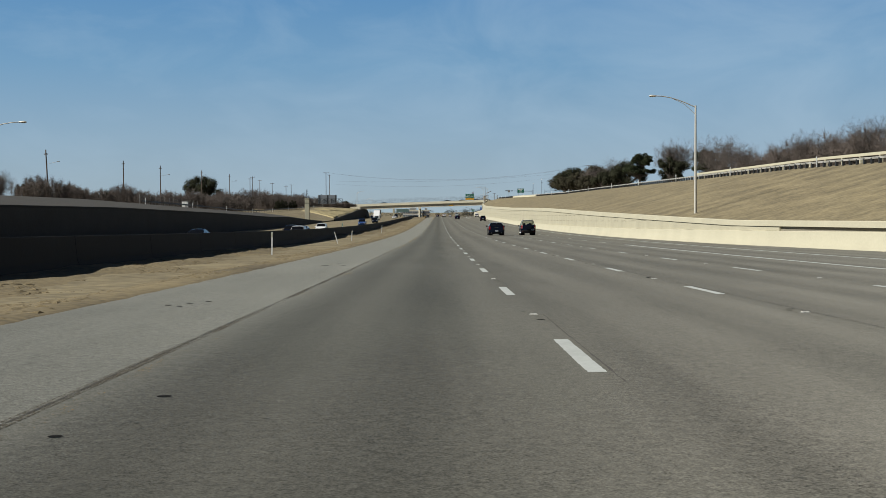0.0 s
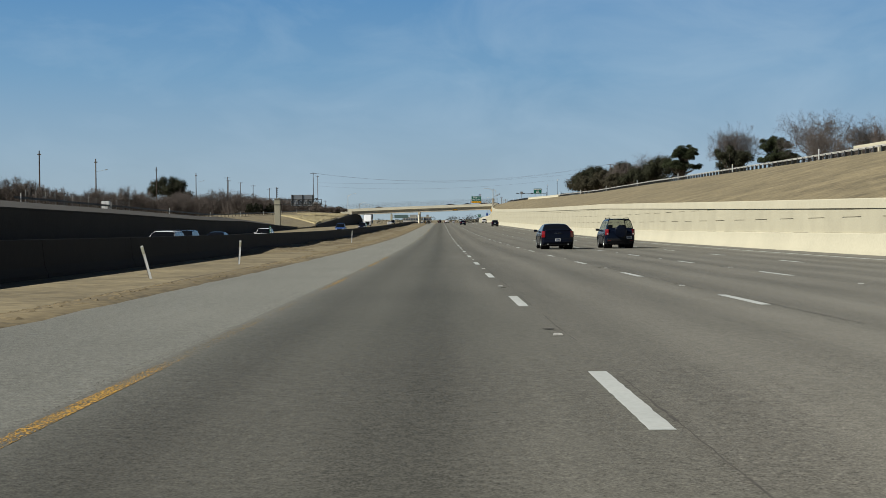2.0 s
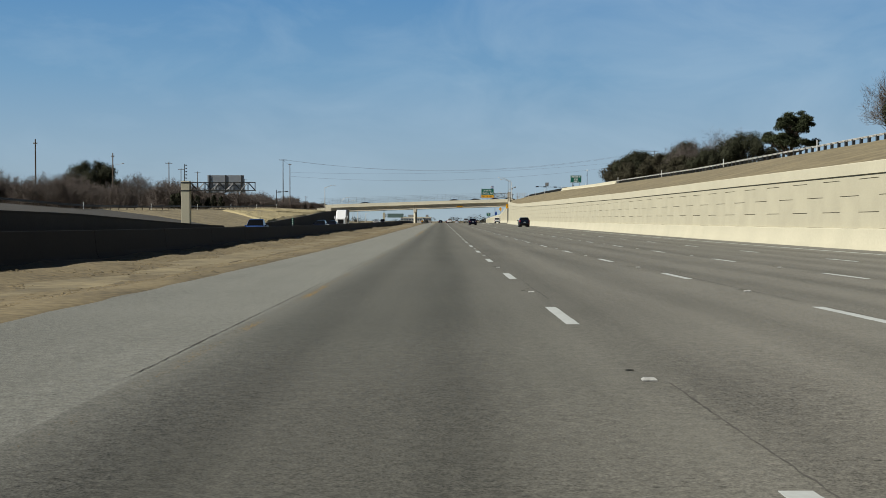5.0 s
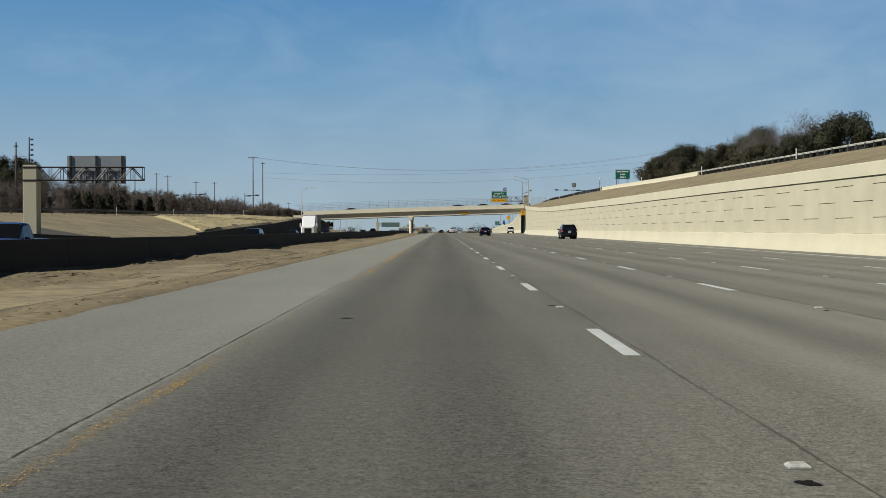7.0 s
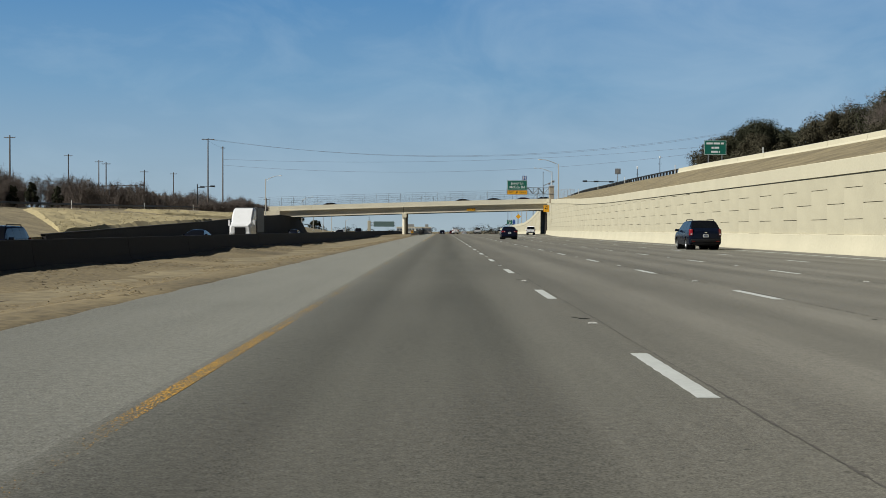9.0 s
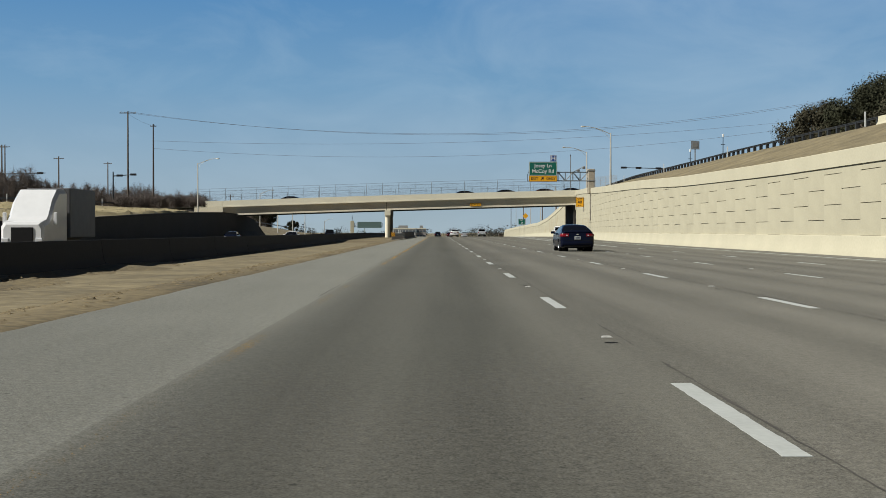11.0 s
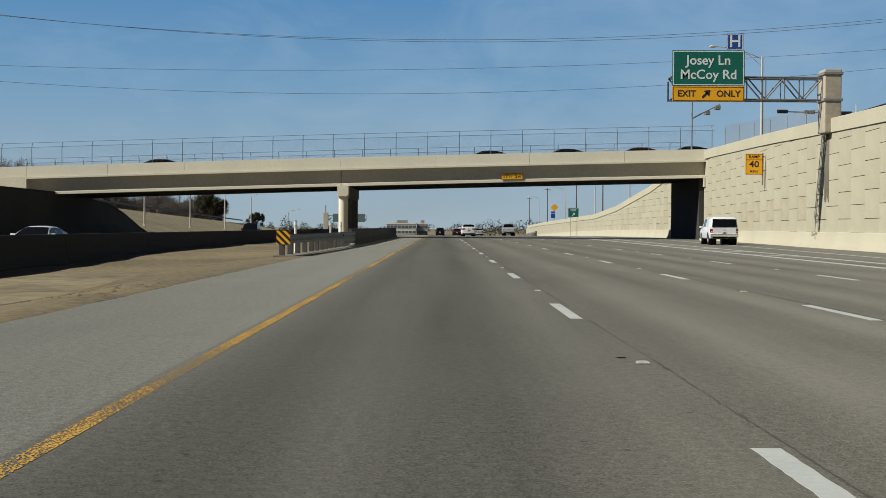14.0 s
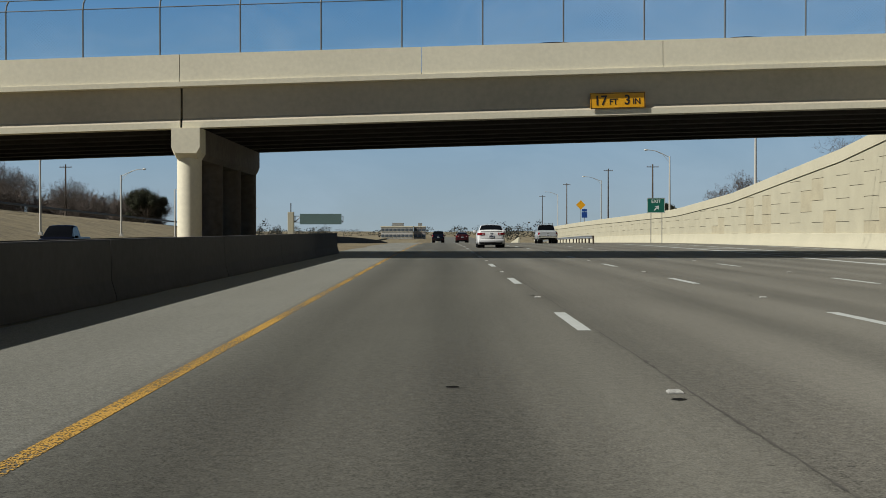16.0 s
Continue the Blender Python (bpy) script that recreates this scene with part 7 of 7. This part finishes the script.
# ---- small things on the left bank ----
cab = thing("utility_cabinet", "white utility cabinet beside the frontage road", "cabinet", at=pose(-63.0, 303.0, ground_z(-63, 303)))
part("body", Shape().soft_box(-0.7, 0.7, -0.4, 0.4, 0, 1.5, 0.04), M_LETTER, cab)
part("door_seam", Shape().box(-0.01, 0.01, -0.412, -0.4, 0.1, 1.4), M_DULL, cab)
yard = thing("yard_fence", "grey chain-link yard fence on the frontage road", "fence", kind="structure")
for i in range(14):
    y = 262 + 5.0 * i
    part("post", Shape().tube((-64.5, y, ground_z(-64, y) - 0.2), (-64.5, y, ground_z(-64, y) + 2.2), 0.04, n=6), M_DULL, yard)
net = Shape()
for i in range(560):
    y = 262 + 0.116 * i
    net.quad((-64.5, y, ground_z(-64, y)), (-64.5, y + 0.012, ground_z(-64, y)), (-64.5, y + 0.012, ground_z(-64, y) + 2.1), (-64.5, y, ground_z(-64, y) + 2.1))
tagged(part("mesh_net", net, M_DULL, yard), kind="stuff")

# ---- far distance: woods and low office buildings ----
rg = random.Random(77)
woods = Shape()
for k in range(520):
    y = rg.uniform(1150, 2100)
    side = rg.choice((-1, 1, 1))
    x = side * rg.uniform(24, 420) if y < 1560 else rg.uniform(-480, 480)
    if -62 < x < -14 and y < 1500:
        continue
    z = road_z(y)
    h, w = rg.uniform(4.5, 12.0), rg.uniform(6, 12)
    for i in range(110):
        d = rand_dir(rg, 0.25)
        p = Vector((x, y, z + h * 0.48)) + Vector((d.x * w / 2, d.y * w / 2, d.z * h * 0.5)) * rg.uniform(0.6, 1.05)
        u, v = rand_dir(rg) * rg.uniform(0.25, 0.6), rand_dir(rg) * rg.uniform(0.25, 0.5)
        woods.quad(p - u, p + v, p + u, p - v)
solid("far_woods", woods, material("hazy winter woods", (0.058, 0.060, 0.052), 0.95, vary=0.3, grain=0.2, big=0.02, spec=0.1), "distant grey-brown winter trees", "trees", kind="stuff")


def office(x, y, w, d, storeys, wall_mat, label, bays):
    z = road_z(y)
    root = thing("office_building", label, "building", at=pose(x, y, z))
    h = storeys * 4.0
    part("wall", Shape().box(-w / 2, w / 2, 0, d, 0, h), wall_mat, root)
    part("roof", Shape().box(-w / 2 - 0.3, w / 2 + 0.3, -0.3, d + 0.3, h, h + 0.7), M_BRIDGE, root)
    part("plant_room", Shape().box(-w * 0.15, w * 0.2, d * 0.3, d * 0.7, h + 0.7, h + 3.0), M_DULL, root)
    for s in range(storeys):
        for b in range(bays):
            bx = -w / 2 + (b + 0.5) * w / bays
            win = part("window", Shape().box(-w / bays * 0.4, w / bays * 0.4, -0.12, 0.05, 1.1, 3.0), M_FARGLASS, root)
            win.location = (bx, 0, s * 4.0)
            part("sill", Shape().box(-w / bays * 0.43, w / bays * 0.43, -0.25, 0.02, 0.95, 1.09), M_BRIDGE, win)
    return root


# office glass greyed for the haze of distance, put into the colour
M_FARGLASS = material("haze-grey office glass", (0.10, 0.12, 0.14), 0.3, vary=0.1)
M_PALE = material("pale office wall", (0.62, 0.60, 0.55), 0.85, vary=0.06, grain=1)
M_BRICK = material("brown office wall", (0.45, 0.40, 0.36), 0.9, vary=0.1, grain=1)
office(-32.0, 1480.0, 22.0, 18.0, 2, M_PALE, "white two-storey office block in the distance", 8)
office(-16.5, 1490.0, 8.0, 14.0, 2, M_BRICK, "brown stepped wing of a distant office block", 3)

# warning and route signs far beyond the bridge
ws = thing("warning_sign", "yellow diamond warning sign in the distance", "road sign", at=pose(31.5, 900.0, ground_z(31.5, 900)))
part("post", Shape().box(-0.05, 0.05, 0, 0.06, -0.3, 5.2), M_DULL, ws)
part("plate", Shape().box(-0.8, 0.8, -0.02, 0.0, -0.8, 0.8), M_YELLOW, ws).matrix_basis = pose(0, 0, 5.0, 0, 45, 0)
rs = thing("route_sign", "blue route shield signs on a post in the distance", "road sign", at=pose(26.8, 850.0, lerp(RAIL_Z, 850) - 0.6))
part("post", Shape().box(-0.05, 0.05, 0, 0.06, -0.6, 3.4), M_DULL, rs)
part("shield", Shape().soft_box(-0.55, 0.55, -0.03, 0.0, 1.6, 2.7, 0.01), M_BLUE, rs)
part("banner", Shape().soft_box(-0.5, 0.5, -0.03, 0.0, 2.8, 3.3, 0.01), M_BLUE, rs)
rw_ = thing("ramp_parapet", "cream concrete parapet where the exit ramp leaves", "barrier", kind="structure")
part("parapet_length", Shape().loft([[Vector((lerp([(860, 14.5), (980, 19.5)], y) + dx, y, road_z(y) + dz)) for dx, dz in ((-0.25, -0.2), (-0.12, 1.5), (0.12, 1.5), (0.25, -0.2))] for y in range(860, 981, 20)]), M_CONC, rw_)
er = thing("ramp_guardrail", "steel guardrail beside the exit ramp", "guardrail")
ep = [Vector((lerp([(716, 12.6), (760, 15.5), (900, 21.0)], y), y, road_z(y))) for y in range(716, 901, 8)]
part("beam", w_beam(ep, 0.78, Vector((-1, 0, 0))), M_STEEL, er)
for p in ep:
    part("post", Shape().box(p.x + 0.02, p.x + 0.17, p.y - 0.08, p.y + 0.08, p.z - 0.1, p.z + 0.76), M_WOOD, er)

# ---- rough panels of the right-hand wall, staggered by half a height ----
PW, PH, GAP = 2.68, 1.46, 0.032
M_TAN = material("tan stained wall panel", (0.43, 0.388, 0.270), 0.92, vary=0.14, grain=12, big=0.8, bump=0.9, bump_dist=0.02)
panel_me = Shape().box(-0.02, 0.12, 0.001, PW - 0.001, 0.0, PH - GAP).mesh("wall_panel", M_PANEL)
panel_tan = Shape().box(-0.02, 0.12, 0.001, PW - 0.001, 0.0, PH - GAP).mesh("wall_panel", M_TAN)
rest, rest_tan = Shape(), Shape()
rng = random.Random(5)
n_col = int((905 - 66) / PW)
made = 0
for c in range(n_col):
    ya = 66 + c * PW
    yb = ya + PW
    xa, xb = lerp(WALL_R, ya), lerp(WALL_R, yb)
    turn = -math.degrees(math.atan2(xb - xa, PW))
    z0 = 0.93 - (PH / 2 if c % 2 else 0.0)
    lim_a, lim_b = lerp(TOP_R, ya) - coping_depth(ya) + 0.05, lerp(TOP_R, yb) - coping_depth(yb) + 0.05
    ra, rb_ = road_z(ya), road_z(yb)
    while z0 < max(lim_a, lim_b):
        z1 = z0 + PH - GAP
        low = max(z0, 0.80)
        ta, tb = min(z1, lim_a), min(z1, lim_b)
        if ta - low > 0.04 or tb - low > 0.04:
            tan = 592 < ya < 712 and z0 < 3.3 and rng.random() < 0.20
            if 372 < ya < 660 and low == z0 and ta == z1 and tb == z1 and made < 300:
                slope = math.degrees(math.atan2(rb_ - ra, PW))
                part("wall_panel", panel_tan if tan else panel_me, None, wall_r).matrix_basis = pose(xa, ya, ra + z0, slope, 0, turn)
                made += 1
            else:
                ta, tb = max(ta, low + 0.01), max(tb, low + 0.01)
                (rest_tan if tan else rest).hexa([(xa - 0.02, ya + 0.001, ra + low), (xa + 0.12, ya + 0.001, ra + low), (xb + 0.12, yb - 0.001, rb_ + low), (xb - 0.02, yb - 0.001, rb_ + low),
                           (xa - 0.02, ya + 0.001, ra + ta), (xa + 0.12, ya + 0.001, ra + ta), (xb + 0.12, yb - 0.001, rb_ + tb), (xb - 0.02, yb - 0.001, rb_ + tb)])
        z0 += PH
tagged(part("wall_panels", rest, M_PANEL, wall_r), kind="stuff")
tagged(part("wall_panels", rest_tan, M_TAN, wall_r, "tan stained panels near the bridge"), kind="stuff")
